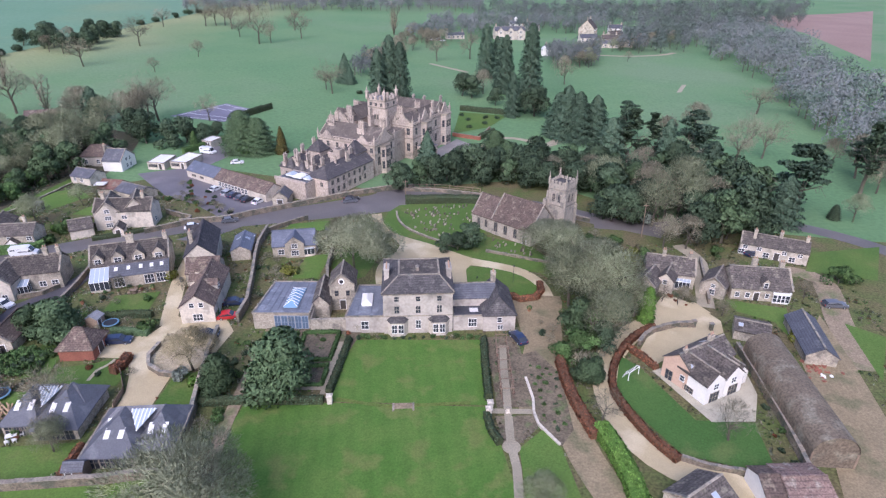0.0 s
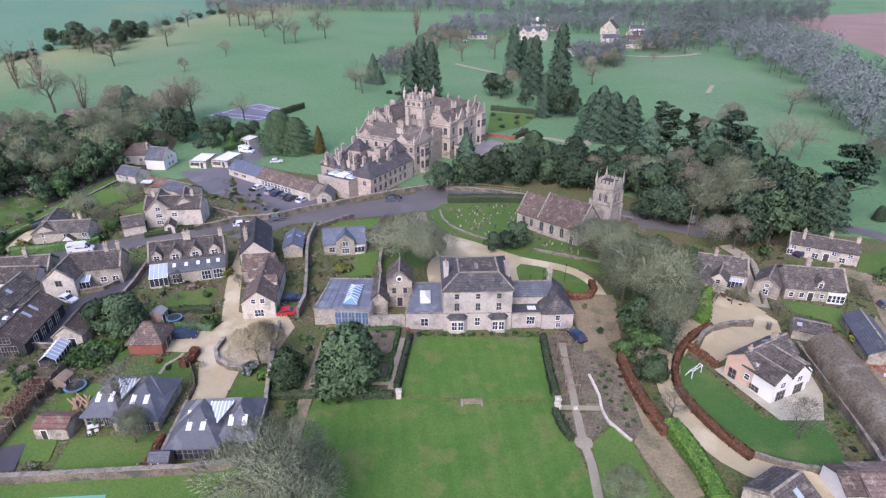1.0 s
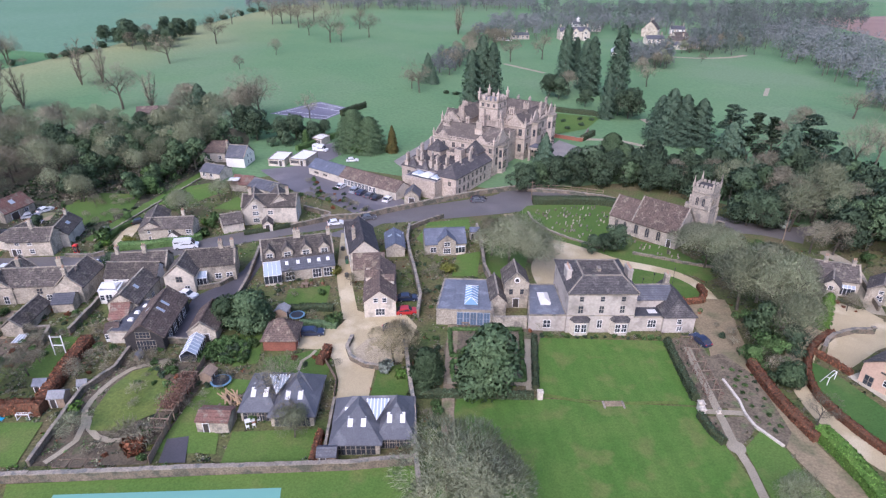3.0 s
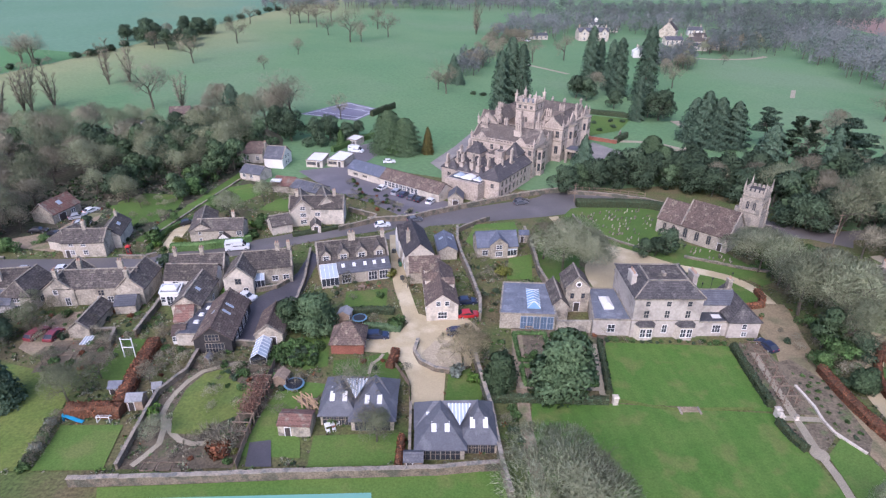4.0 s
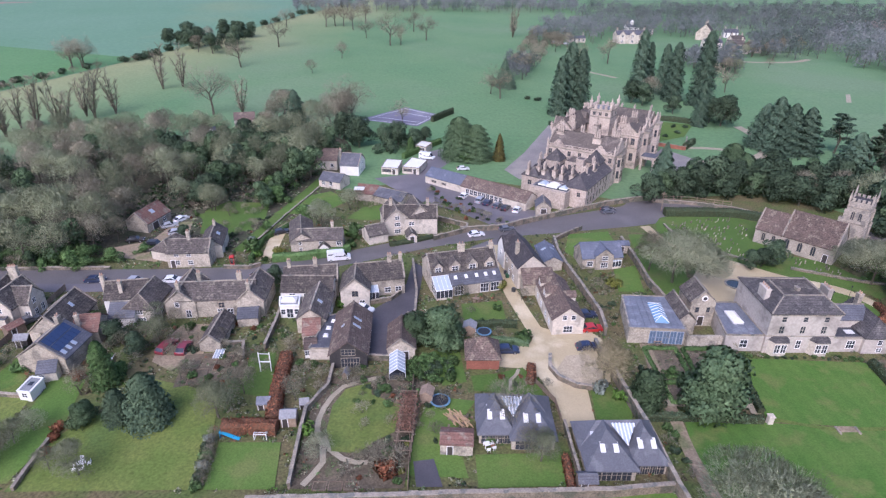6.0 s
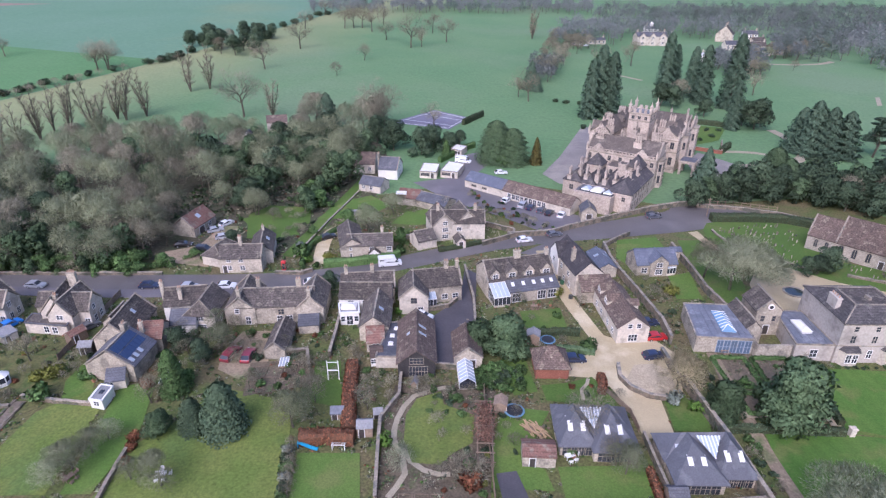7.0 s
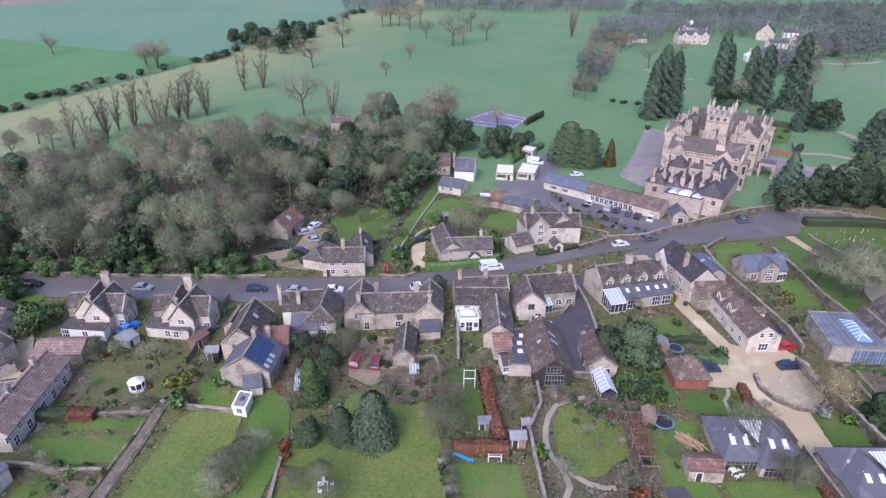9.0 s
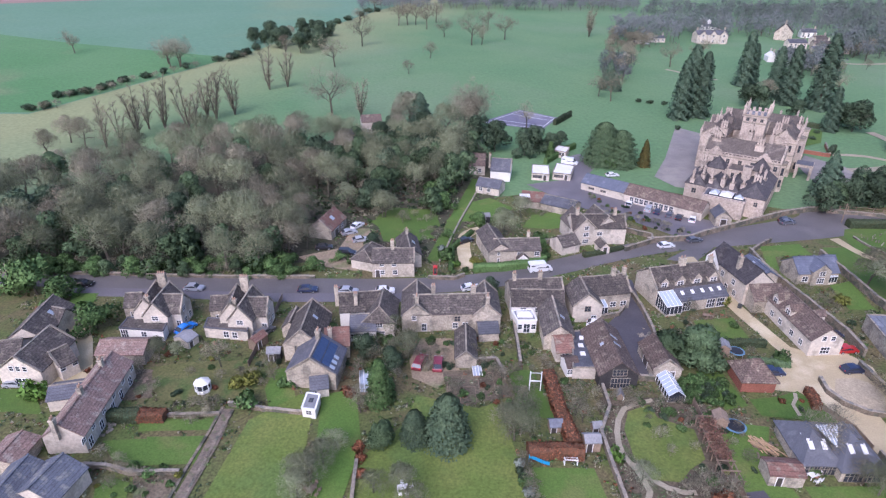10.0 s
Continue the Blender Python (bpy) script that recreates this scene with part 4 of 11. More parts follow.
def window_data(w, h, style):
    """Frame and pane meshes of a window, its face towards -y and its sill at z = 0."""
    key = (w, h, style)
    if key in WINDOWS:
        return WINDOWS[key]
    g, p = Geo(), Geo()
    b = 0.07
    depth = 0.06
    if style == "door":
        g.box(-w / 2 - 0.1, -w / 2, -0.07, 0.03, 0, h + 0.1).box(w / 2, w / 2 + 0.1, -0.07, 0.03, 0, h + 0.1).box(-w / 2, w / 2, -0.07, 0.03, h, h + 0.1)
        p.box(-w / 2, w / 2, -0.03, 0.03, 0, h)
        for x in (-w / 4, w / 4):
            p.box(x - w / 6, x + w / 6, -0.045, -0.03, 0.15 * h, 0.45 * h).box(x - w / 6, x + w / 6, -0.045, -0.03, 0.55 * h, 0.9 * h)
    elif style == "arch":
        n = 8
        out = [(w / 2 * math.cos(math.pi * k / n), h - w / 2 + w / 2 * 1.25 * math.sin(math.pi * k / n)) for k in range(n + 1)]
        ring = [(w / 2, 0)] + out + [(-w / 2, 0)]
        p.add([(x, -0.02, z) for x, z in ring] + [(x, 0.03, z) for x, z in ring],
              [tuple(range(len(ring) - 1, -1, -1))] + [(i, (i + 1) % len(ring), len(ring) + (i + 1) % len(ring), len(ring) + i) for i in range(len(ring))])
        for (x, z), (x2, z2) in zip(ring, ring[1:]):
            g.beam((x * 1.08, -0.03, z), (x2 * 1.08, -0.03, z2), 0.14, 0.14)
        g.box(-0.05, 0.05, -0.06, 0, 0, h - 0.1)
    else:
        n = max(1, round(w / 0.55))
        xs = [-w / 2 - b, -w / 2] + [-w / 2 + w * k / n + e for k in range(1, n) for e in (-0.03, 0.03)] + [w / 2, w / 2 + b]
        lattice(g, xs, [-b - 0.04, 0, h * 0.5 - 0.025, h * 0.5 + 0.025, h, h + b], -depth, 0.03)
        p.box(-w / 2, w / 2, -0.02, 0.03, 0, h)
    fm = {"blue": BLUEFRAME, "door": WHITE, "arch": COPE, "stone": COPE, "sash": MANOR}.get(style, WHITE)
    pm = DOORMAT if style == "door" else FRONTGLASS if style == "blue" else GLASS
    WINDOWS[key] = (data_of("window_frame", g, fm), data_of("pane", p, pm))
    return WINDOWS[key]


DOORMAT = plain("dark_door_paint", (0.06, 0.05, 0.045), 0.5)


def fit_window(house, m, w, h, style="white"):
    f, p = window_data(round(w, 2), round(h, 2), style)
    ob = part("door" if style == "door" else "window", f, None, house, m=m)
    part("leaf" if style == "door" else "pane", p, None, ob)
    return ob


def house_at(label, x, y, name="house", category="house", group=""):
    return thing(name, label, category, pose(x, y, rise(x, y)), group)


def frame_of(house, A, B):
    """The place of a range of building, x along its ridge from A to B, its front towards -y."""
    o = house.matrix_basis.translation
    mid = Vector(((A[0] + B[0]) / 2 - o.x, (A[1] + B[1]) / 2 - o.y, 0))
    d = Vector((B[0] - A[0], B[1] - A[1], 0))
    return Matrix.Translation(mid) @ Matrix.Rotation(math.atan2(d.y, d.x), 4, "Z"), d.length


def side_pose(F, side, L, w, u, z):
    return F @ {"f": Matrix.Translation((u, -w / 2, z)), "k": Matrix.Translation((-u, w / 2, z)) @ Matrix.Rotation(math.pi, 4, "Z"),
                "a": Matrix.Translation((-L / 2, -u, z)) @ Matrix.Rotation(-math.pi / 2, 4, "Z"),
                "b": Matrix.Translation((L / 2, u, z)) @ Matrix.Rotation(math.pi / 2, 4, "Z")}[side]


def block(house, A, B, width, ze, zr, roof=STONE_TILE, wall=STONE, over=0.25, hip=(0, 0), wins=(), coped="", chimneys=(), sky=(), dormers=(), lift=0.0, ridge=True):
    """One range: walls, pitched roof, copings (ends named in coped), windows (side, u, z, w, h, style), roof lights (side, u, s, w, h),
    chimneys (u, v, top, w, d) and gabled dormers (side, u, w)."""
    F, L = frame_of(house, A, B)
    w = width
    BARE.append([tuple((F @ Vector((x, y, 0)) + house.matrix_basis.translation)[:2]) for x, y in ((-L / 2, -w / 2), (L / 2, -w / 2), (L / 2, w / 2), (-L / 2, w / 2))])
    slope = (zr - ze) / (w / 2)
    g = Geo(F)
    n = Geo(F)
    ha, hb = hip
    ga, gb = ze if ha else zr - 0.16, ze if hb else zr - 0.16
    top = ze - 0.06
    vs = [(-L / 2, -w / 2, lift - 0.4), (L / 2, -w / 2, lift - 0.4), (L / 2, w / 2, lift - 0.4), (-L / 2, w / 2, lift - 0.4),
          (-L / 2, -w / 2, top), (L / 2, -w / 2, top), (L / 2, w / 2, top), (-L / 2, w / 2, top), (-L / 2, 0, max(ga, top) - 0.02), (L / 2, 0, max(gb, top) - 0.02)]
    g.add(vs, [(3, 2, 1, 0), (0, 1, 5, 4), (2, 3, 7, 6), (3, 0, 4, 8, 7), (1, 2, 6, 9, 5), (4, 5, 9, 8), (8, 9, 6, 7)])
    part("wall", g, wall, house)
    e = ze - over * slope
    ya = w / 2 + over
    xa, xb = -L / 2 - (over if ha else 0.12 + (0 if "a" not in coped else -0.2)), L / 2 + (over if hb else 0.12 + (0 if "b" not in coped else -0.2))
    th = 0.16
    rv = [(xa, -ya, e + th), (xb, -ya, e + th), (xb, ya, e + th), (xa, ya, e + th), (xa + ha, 0, zr + th), (xb - hb, 0, zr + th)]
    fs = [(0, 1, 5, 4), (2, 3, 4, 5)]
    if ha:
        fs.append((3, 0, 4))
    if hb:
        fs.append((1, 2, 5))
    part("roof", Geo(F).slab(rv, fs, th), roof, house)
    if ridge:
        r = Geo(F)
        r.beam((xa + ha, 0, zr + th + 0.03), (xb - hb, 0, zr + th + 0.03), 0.3, 0.14)
        for amount, x, s in ((ha, xa, 1), (hb, xb, -1)):
            if amount:
                for y in (-ya, ya):
                    r.beam((x + s * amount, 0, zr + th + 0.02), (x, y, e + th + 0.02), 0.22, 0.1)
        part("ridge_tiles", r, COPE if roof in (STONE_TILE, SLATE) else roof, house)
    for end in coped:
        x = -L / 2 if end == "a" else L / 2
        for s in (-1, 1):
            part("coping", Geo(F).beam((x, s * (w / 2 + 0.12), ze + 0.1), (x, 0, zr + 0.3), 0.34, 0.18), COPE, house)
    for side, u, z, ww, hh, style in wins:
        fit_window(house, side_pose(F, side, L, w, u, z + lift), ww, hh, style)
    ang = math.atan2(zr - ze, w / 2)
    for side, u, s, ww, hh in sky:
        sg = -1 if side == "f" else 1
        y = sg * s * (w / 2)
        z = zr - s * (zr - ze) + th + 0.05
        m = F @ Matrix.Translation((u, y, z)) @ Matrix.Rotation(-sg * ang, 4, "X")
        ob = part("roof_light", Geo().box(-ww / 2 - 0.06, ww / 2 + 0.06, -hh / 2 - 0.06, hh / 2 + 0.06, -0.12, 0.02), STEEL, house, m=m)
        part("pane", Geo().box(-ww / 2, ww / 2, -hh / 2, hh / 2, 0.0, 0.035), SKYGLASS, ob)
    for u, v, ztop, cw, cd in chimneys:
        chimney(house, F @ Vector((u, v, 0)), ze - 0.3, ztop, cw, cd, F.to_euler().z)
    for side, u, dw in dormers:
        dormer(house, F, side, u, dw, w, ze, zr, wall, roof)
    return F, L


def chimney(house, p, z0, z1, w, d, turn=0.0, mat=None, pots=2):
    m = Matrix.Translation((p[0], p[1], 0)) @ Matrix.Rotation(turn, 4, "Z")
    g = Geo().box(-w / 2, w / 2, -d / 2, d / 2, z0, z1).box(-w / 2 - 0.08, w / 2 + 0.08, -d / 2 - 0.08, d / 2 + 0.08, z1 - 0.25, z1 - 0.05)
    ob = part("chimney", g, mat or STONE, house, m=m)
    for k in range(pots):
        x = (k - (pots - 1) / 2) * w / max(pots, 1) if w >= d else 0
        y = 0 if w >= d else (k - (pots - 1) / 2) * d / max(pots, 1)
        part("chimney_pot", Geo().tube((x, y, z1 - 0.03), (x, y, z1 + 0.5), 0.14, 0.11, 8), POT, ob)
    return ob


def dormer(house, F, side, u, dw, w, ze, zr, wall, roof):
    """A gabled dormer standing on the wall's line."""
    turn = Matrix.Identity(4) if side == "f" else Matrix.Rotation(math.pi, 4, "Z")
    M = F @ turn @ Matrix.Translation((u if side == "f" else -u, 0, 0))
    top = min(zr - 0.3, ze + 1.5)
    apex = min(zr + 0.1, top + dw * 0.55)
    yf = -w / 2 + 0.25
    back = -(zr - apex) / ((zr - ze) / (w / 2)) + 0.3
    g = Geo(M)
    h = dw / 2
    vs = [(-h, yf, ze - 0.2), (h, yf, ze - 0.2), (h, yf, top), (0, yf, apex - 0.08), (-h, yf, top)]
    g.add(vs + [(x, back, z) for x, _, z in vs], [(0, 1, 2, 3, 4), (9, 8, 7, 6, 5), (0, 5, 6, 1), (1, 6, 7, 2), (2, 7, 8, 3), (3, 8, 9, 4), (4, 9, 5, 0)])
    ob = part("dormer", g, wall, house)
    o = 0.16
    k = (apex - top) / h
    r = Geo(M).slab([(-h - o, yf - 0.15, top - o * k + 0.1), (0, yf - 0.15, apex + 0.1), (h + o, yf - 0.15, top - o * k + 0.1),
                     (-h - o, back, top - o * k + 0.1), (0, back, apex + 0.1), (h + o, back, top - o * k + 0.1)], [(0, 1, 4, 3), (1, 2, 5, 4)], 0.1)
    part("dormer_roof", r, roof, ob)
    fit_window(house, M @ Matrix.Translation((0, yf, ze + 0.3)), dw * 0.55, 1.0)
    return ob


def flat_block(house, pts, h, wall=STONE, roof=FELT, edge=0.25, rim=COPE, z0=0.0, roof_name="roof"):
    """A range with a flat roof inside a low rim, over a polygon."""
    BARE.append(list(pts))
    o = house.matrix_basis.translation
    q = [(x - o.x, y - o.y) for x, y in pts]
    part("wall", Geo().extrude(q, z0 - 0.4, h), wall, house)
    part(roof_name, Geo().extrude(inset(q, edge), h - 0.05, h + 0.06), roof, house)
    g = Geo()
    for a, b in zip(q, q[1:] + q[:1]):
        g.beam((*a, h + 0.06), (*b, h + 0.06), 0.3, 0.22)
    part("parapet", g, rim, house)
    return q


def inset(q, d):
    c = Vector((sum(p[0] for p in q) / len(q), sum(p[1] for p in q) / len(q)))
    return [tuple(c + (Vector(p) - c) * (1 - d / max((Vector(p) - c).length, 1e-3))) for p in q]


def wall_windows(house, a, b, items):
    """Windows on a wall from a to b, seen from its outside (a on the left): (share along it, z, w, h, style)."""
    o = house.matrix_basis.translation
    turn = math.atan2(b[1] - a[1], b[0] - a[0])
    for s, z, w, h, style in items:
        x, y = a[0] + (b[0] - a[0]) * s - o.x, a[1] + (b[1] - a[1]) * s - o.y
        fit_window(house, Matrix.Translation((x, y, z)) @ Matrix.Rotation(turn, 4, "Z"), w, h, style)


def row(side, us, z, w, h, style="white"):
    return [(side, u, z, w, h, style) for u in us]


def conservatory(pts, h=2.4, ridge=0.8, label="white-framed glass conservatory against a house wall"):
    """A glazed lean-to of white bars over a four-cornered plan; the first two points are its front."""
    x0, y0 = pts[0]
    ob = thing("conservatory", label, "conservatory", pose(x0, y0, rise(x0, y0)))
    q = [(x - x0, y - y0) for x, y in pts]
    part("base_wall", Geo().extrude(q, -0.2, 0.55), PALE, ob)
    tops = [(*q[0], h), (*q[1], h), (*q[2], h + ridge), (*q[3], h + ridge)]
    glass = Geo()
    for i in range(4):
        j = (i + 1) % 4
        glass.add([(*q[i], 0.55), (*q[j], 0.55), tops[j], tops[i]], [(0, 1, 2, 3)])
    part("glazing", glass, GLASS, ob)
    part("roof_glazing", Geo().slab(tops, [(0, 1, 2, 3)], 0.04), SKYGLASS, ob)
    for i in range(4):
        j = (i + 1) % 4
        a, b = Vector(q[i]), Vector(q[j])
        n = max(2, round((b - a).length / 0.8))
        for k in range(n + 1):
            p = a + (b - a) * k / n
            zt = tops[i][2] + (tops[j][2] - tops[i][2]) * k / n
            part("bar", Geo().beam((p.x, p.y, 0.5), (p.x, p.y + 0.001, zt), 0.07, 0.07), WHITE, ob)
        part("rail", Geo().beam(tops[i], tops[j], 0.1, 0.1), WHITE, ob)
    a, b, c, d = (Vector(t) for t in tops)
    n = max(2, round((b - a).length / 0.8))
    for k in range(1, n):
        part("rafter", Geo().beam(a + (b - a) * k / n + Vector((0, 0, 0.03)), d + (c - d) * k / n + Vector((0, 0, 0.03)), 0.06, 0.06), WHITE, ob)
    return ob


def shed(x, y, w, d, h, turn, roof=FELT, wall=TIMBER, label="small wooden garden shed with a pitched roof", name="garden_shed", pitch=0.7):
    a = radians(turn)
    dx, dy = math.cos(a) * w / 2, math.sin(a) * w / 2
    s = house_at(label, x, y, name, "shed")
    block(s, (x - dx, y - dy), (x + dx, y + dy), d, h, h + pitch, roof, wall, 0.15, wins=[("f", -w * 0.2, 0, 0.8, min(1.8, h - 0.2), "door")], ridge=False)
    return s


# ---- vehicles ----
PAINTS = {}


def paint(c):
    if c not in PAINTS:
        rgb = {"black": (0.015, 0.015, 0.018), "white": (0.75, 0.75, 0.74), "silver": (0.42, 0.43, 0.45), "navy": (0.02, 0.03, 0.07), "red": (0.45, 0.02, 0.02),
               "blue": (0.02, 0.2, 0.65), "grey": (0.12, 0.125, 0.14), "maroon": (0.22, 0.035, 0.05)}[c]
        PAINTS[c] = plain(c + "_car_paint", rgb, 0.3, 0.2 if c in ("silver", "grey") else 0.0, 0.6)
    return PAINTS[c]


def car(x, y, turn, colour="black", kind="car", label=""):
    """A parked car, van or minibus; its nose towards turn (degrees from +x)."""
    L, W, H = {"car": (4.3, 1.78, 1.48), "estate": (4.7, 1.8, 1.5), "suv": (4.6, 1.9, 1.75), "van": (5.6, 2.0, 2.45)}[kind]
    name = "van" if kind == "van" else "car"
    ob = thing(name, label or f"parked {colour} {'hatchback' if kind == 'car' else kind} car with dark windows", name, pose(x, y, rise(x, y), 0, 0, turn))
    w = W / 2
    if kind == "van":
        prof = [(-L / 2, 0.35), (L / 2, 0.35), (L / 2, 0.95), (L / 2 - 0.75, 1.2), (L / 2 - 1.45, 2.2), (L / 2 - 1.8, H), (-L / 2 + 0.1, H), (-L / 2, H - 0.2)]
        glass = [(L / 2 - 0.85, 1.25), (L / 2 - 1.45, 2.1), (-L / 2 + 0.3, 2.05), (-L / 2 + 0.3, 1.3)]
        belt = 1.2
    else:
        b = 0.92 if kind != "suv" else 1.05
        tail = {"car": 0.5, "estate": 0.15, "suv": 0.2}[kind]
        prof = [(-L / 2, 0.3), (L / 2, 0.3), (L / 2 + 0.02, 0.65), (L / 2 - 0.35, 0.85), (L / 2 - 1.2, b), (L / 2 - 1.85, H - 0.04), (-0.2, H), (-L / 2 + tail + 0.35, H - 0.08), (-L / 2 + tail * 0.3, b), (-L / 2, 0.8)]
        glass = [(L / 2 - 1.3, b + 0.03), (L / 2 - 1.85, H - 0.12), (-L / 2 + tail + 0.4, H - 0.14), (-L / 2 + tail * 0.4 + 0.12, b + 0.03)]
        belt = b
    n = len(prof)
    g = Geo()
    inn = [w * (0.99 if z < belt + 0.02 else 0.84 if kind != "van" else 0.93) for _, z in prof]
    g.add([(px, -i, pz) for (px, pz), i in zip(prof, inn)] + [(px, i, pz) for (px, pz), i in zip(prof, inn)],
          [tuple(range(n)), tuple(range(2 * n - 1, n - 1, -1))] + [((k + 1) % n, k, n + k, n + (k + 1) % n) for k in range(n)])
    part("body", g, paint(colour), ob)
    for s in (-1, 1):
        ws = [w * (0.995 if z < belt + 0.1 else 0.855 if kind != "van" else 0.945) * s for _, z in glass]
        face = (0, 1, 2, 3) if s > 0 else (3, 2, 1, 0)
        part("side_window", Geo().add([(px, i, pz) for (px, pz), i in zip(glass, ws)], [face]), GLASS, ob)
    i0, i1 = (4, 5) if kind != "van" else (3, 4)
    for name2, (a, b2) in (("windscreen", (prof[i0], prof[i1])), ("rear_window", (prof[-2], prof[-3]) if kind != "van" else ((-L / 2, 1.3), (-L / 2, 2.1)))):
        off = 0.02 if name2 == "windscreen" else -0.02
        part(name2, Geo().add([(a[0] + off, -w * 0.9, a[1] + 0.03), (a[0] + off, w * 0.9, a[1] + 0.03), (b2[0] + off, w * 0.78, b2[1]), (b2[0] + off, -w * 0.78, b2[1])],
                              [(0, 1, 2, 3)]), GLASS, ob)
    r = 0.34 if kind == "van" else 0.31
    for sx in (-L / 2 + 0.85, L / 2 - 0.85):
        for s in (-1, 1):
            t = part("tyre", Geo().tube((sx, s * (w - 0.2), r), (sx, s * (w + 0.01), r), r, r, 12), RUBBER, ob)
            part("rim", Geo().tube((sx, s * (w - 0.02), r), (sx, s * (w + 0.03), r), r * 0.6, r * 0.55, 10), STEEL, t)
    for s in (-1, 1):
        part("headlight", Geo().box(L / 2 - 0.12, L / 2 + 0.03, s * w * 0.7 - 0.16, s * w * 0.7 + 0.16, 0.62, 0.76), STEEL, ob)
        part("tail_light", Geo().box(-L / 2 - 0.02, -L / 2 + 0.05, s * w * 0.75 - 0.12, s * w * 0.75 + 0.12, 0.7, 0.88), REDP, ob)
    return ob


# ---- ground ----
def ground_sheet():
    xs = [-3000, -1500, -900] + list(range(-600, 601, 20)) + [900, 1500, 3000]
    ys = [-900, -300, -100, 0, 60, 120] + list(range(180, 981, 20)) + [1400, 2500, 4200]
    g = Geo()
    nx = len(xs)
    g.add([(x, y, rise(x, y)) for y in ys for x in xs], [(j * nx + i, j * nx + i + 1, (j + 1) * nx + i + 1, (j + 1) * nx + i) for j in range(len(ys) - 1) for i in range(nx - 1)])
    tagged(part("ground", g, PARK), "open green parkland and meadow ground", "ground", kind="structure")


ground_sheet()
patch("village_ground", [(72.9, 139.5), (41.0, 177.5), (-6.1, 169.2), (-59.3, 191.0), (-99.0, 175.0), (-121.7, 174.6), (-165.7, 151.4), (-215, 128), (-262, 126), (-262, -60), (160, -60), (160, 118), (112, 128)], GRASS, 0.02, "green village ground with garden grass", "grass")
patch("wood_floor", smooth_line([(-250, 126), (-118, 134), (-108, 150), (-96, 178), (-100, 226), (-132, 240), (-160, 226), (-200, 206), (-226, 188), (-244, 164), (-250, 126)], 8.0)[:-1], WOODLAND, 0.03, "leaf-littered brown woodland floor", "woodland")
# distant fields
EDGE = [(-293.2, 253.9), (-277.4, 291.7), (-255.9, 345.6), (-241.0, 386.3)] + [(-205.8, 509.3), (-186.4, 584.0)]
patch("crop_field", EDGE + [(-60, 975), (-590, 975), (-590, 240)], CROP, 0.1, "blue-green field of young winter crop", "field")
patch("pasture", [(-293.2, 255.9), (-277.4, 293.7), (-255.9, 347.6), (-246.0, 373.0), (-300.0, 386.0), (-371.0, 409.0), (-590.0, 500.0), (-590.0, 245.0)], mk("pasture_grass", (0.088, 0.2, 0.07), (0.108, 0.215, 0.082), 0.02, 0.95, 0.7, 0.15, 0.2, c3=(0.17, 0.21, 0.1), c3_at=0.62, scale3=0.012, vary=0), 0.12, "fresh green pasture beyond the hedge", "field")
patch("ploughed_field", [(-521.0, 586.1), (-451.6, 614.3), (-542.1, 617.0), (-574.1, 614.9), (-546.2, 577.0)], PLOUGH, 0.14, "bare pinkish-brown ploughed field", "field")
patch("ploughed_field", [(401.2, 731.0), (546.1, 770.0), (628.3, 812.7), (321.3, 402.7), (377.1, 563.3)], PLOUGH, 0.08, "bare pinkish-brown ploughed field", "field")
patch("tennis_court", [(-98.3, 255.3), (-80.1, 276.0), (-63.9, 264.3), (-73.3, 246.3)], COURT, 0.07, "purple-grey hard tennis court", "court")
for a, b in (((-96.2, 255.2), (-79.9, 273.8)), ((-73.5, 248.4), (-65.9, 263.4)), ((-96.2, 255.2), (-73.5, 248.4)), ((-79.9, 273.8), (-65.9, 263.4)), ((-92.0, 259.8), (-71.8, 251.8)), ((-84.2, 268.8), (-67.7, 259.8))):
    ribbon("court_line", [a, b], 0.22, WHITE, 0.08, "white painted line of the tennis court", "court line", False)
# roads
MAIN = [(-256.4, 120.8), (-226.1, 121.3), (-199.5, 121.0), (-173.1, 120.5), (-147.1, 120.1), (-121.6, 120.8), (-102.3, 123.9), (-84.4, 131.2), (-66.0, 140.1), (-50.0, 145.7), (-30.9, 152.8), (-7.8, 162.1)]
ribbon("road", MAIN + [(-2.0, 168.5), (11.3, 165.0), (25.3, 159.4), (40.0, 153.6), (53.5, 143.4), (67.1, 134.3)], 7.0, ROAD, 0.05, "grey asphalt village street", "road")
ribbon("road", [(50.8, 140.9), (63.6, 138.6), (82.7, 140.1), (101.5, 137.9), (114.2, 126.3), (120.8, 111.8)], 5.5, ROAD, 0.06, "grey asphalt lane behind the houses", "road")
ribbon("pavement", [(-196.2, 115.6), (-170.9, 115.6), (-148.2, 114.9), (-128.5, 115.7), (-113.7, 116.2)], 3.5, YARD, 0.07, "grey tarmac lay-by beside the street", "pavement", th=0.12)
patch("road_junction", [(-56.0, 136.4), (-47.4, 143.5), (-31.8, 151.3), (-14.1, 163.0), (0.1, 166.0), (9.0, 166.0), (12.0, 161.6), (5.5, 160.2), (1.6, 157.4), (-1.2, 154.6), (-3.4, 152.4), (-9.4, 150.6), (-30.6, 145.9), (-41.4, 143.9), (-49.5, 134.8)], ROAD, 0.08, "wide asphalt junction by the hall wall", "road")
ribbon("lane", [(-50.1, 138.1), (-49.0, 125.4), (-47.8, 114.5), (-45.9, 105.1), (-44.2, 97.7)], 3.1, GRAVEL, 0.09, "narrow gravelled lane between cottages", "lane")
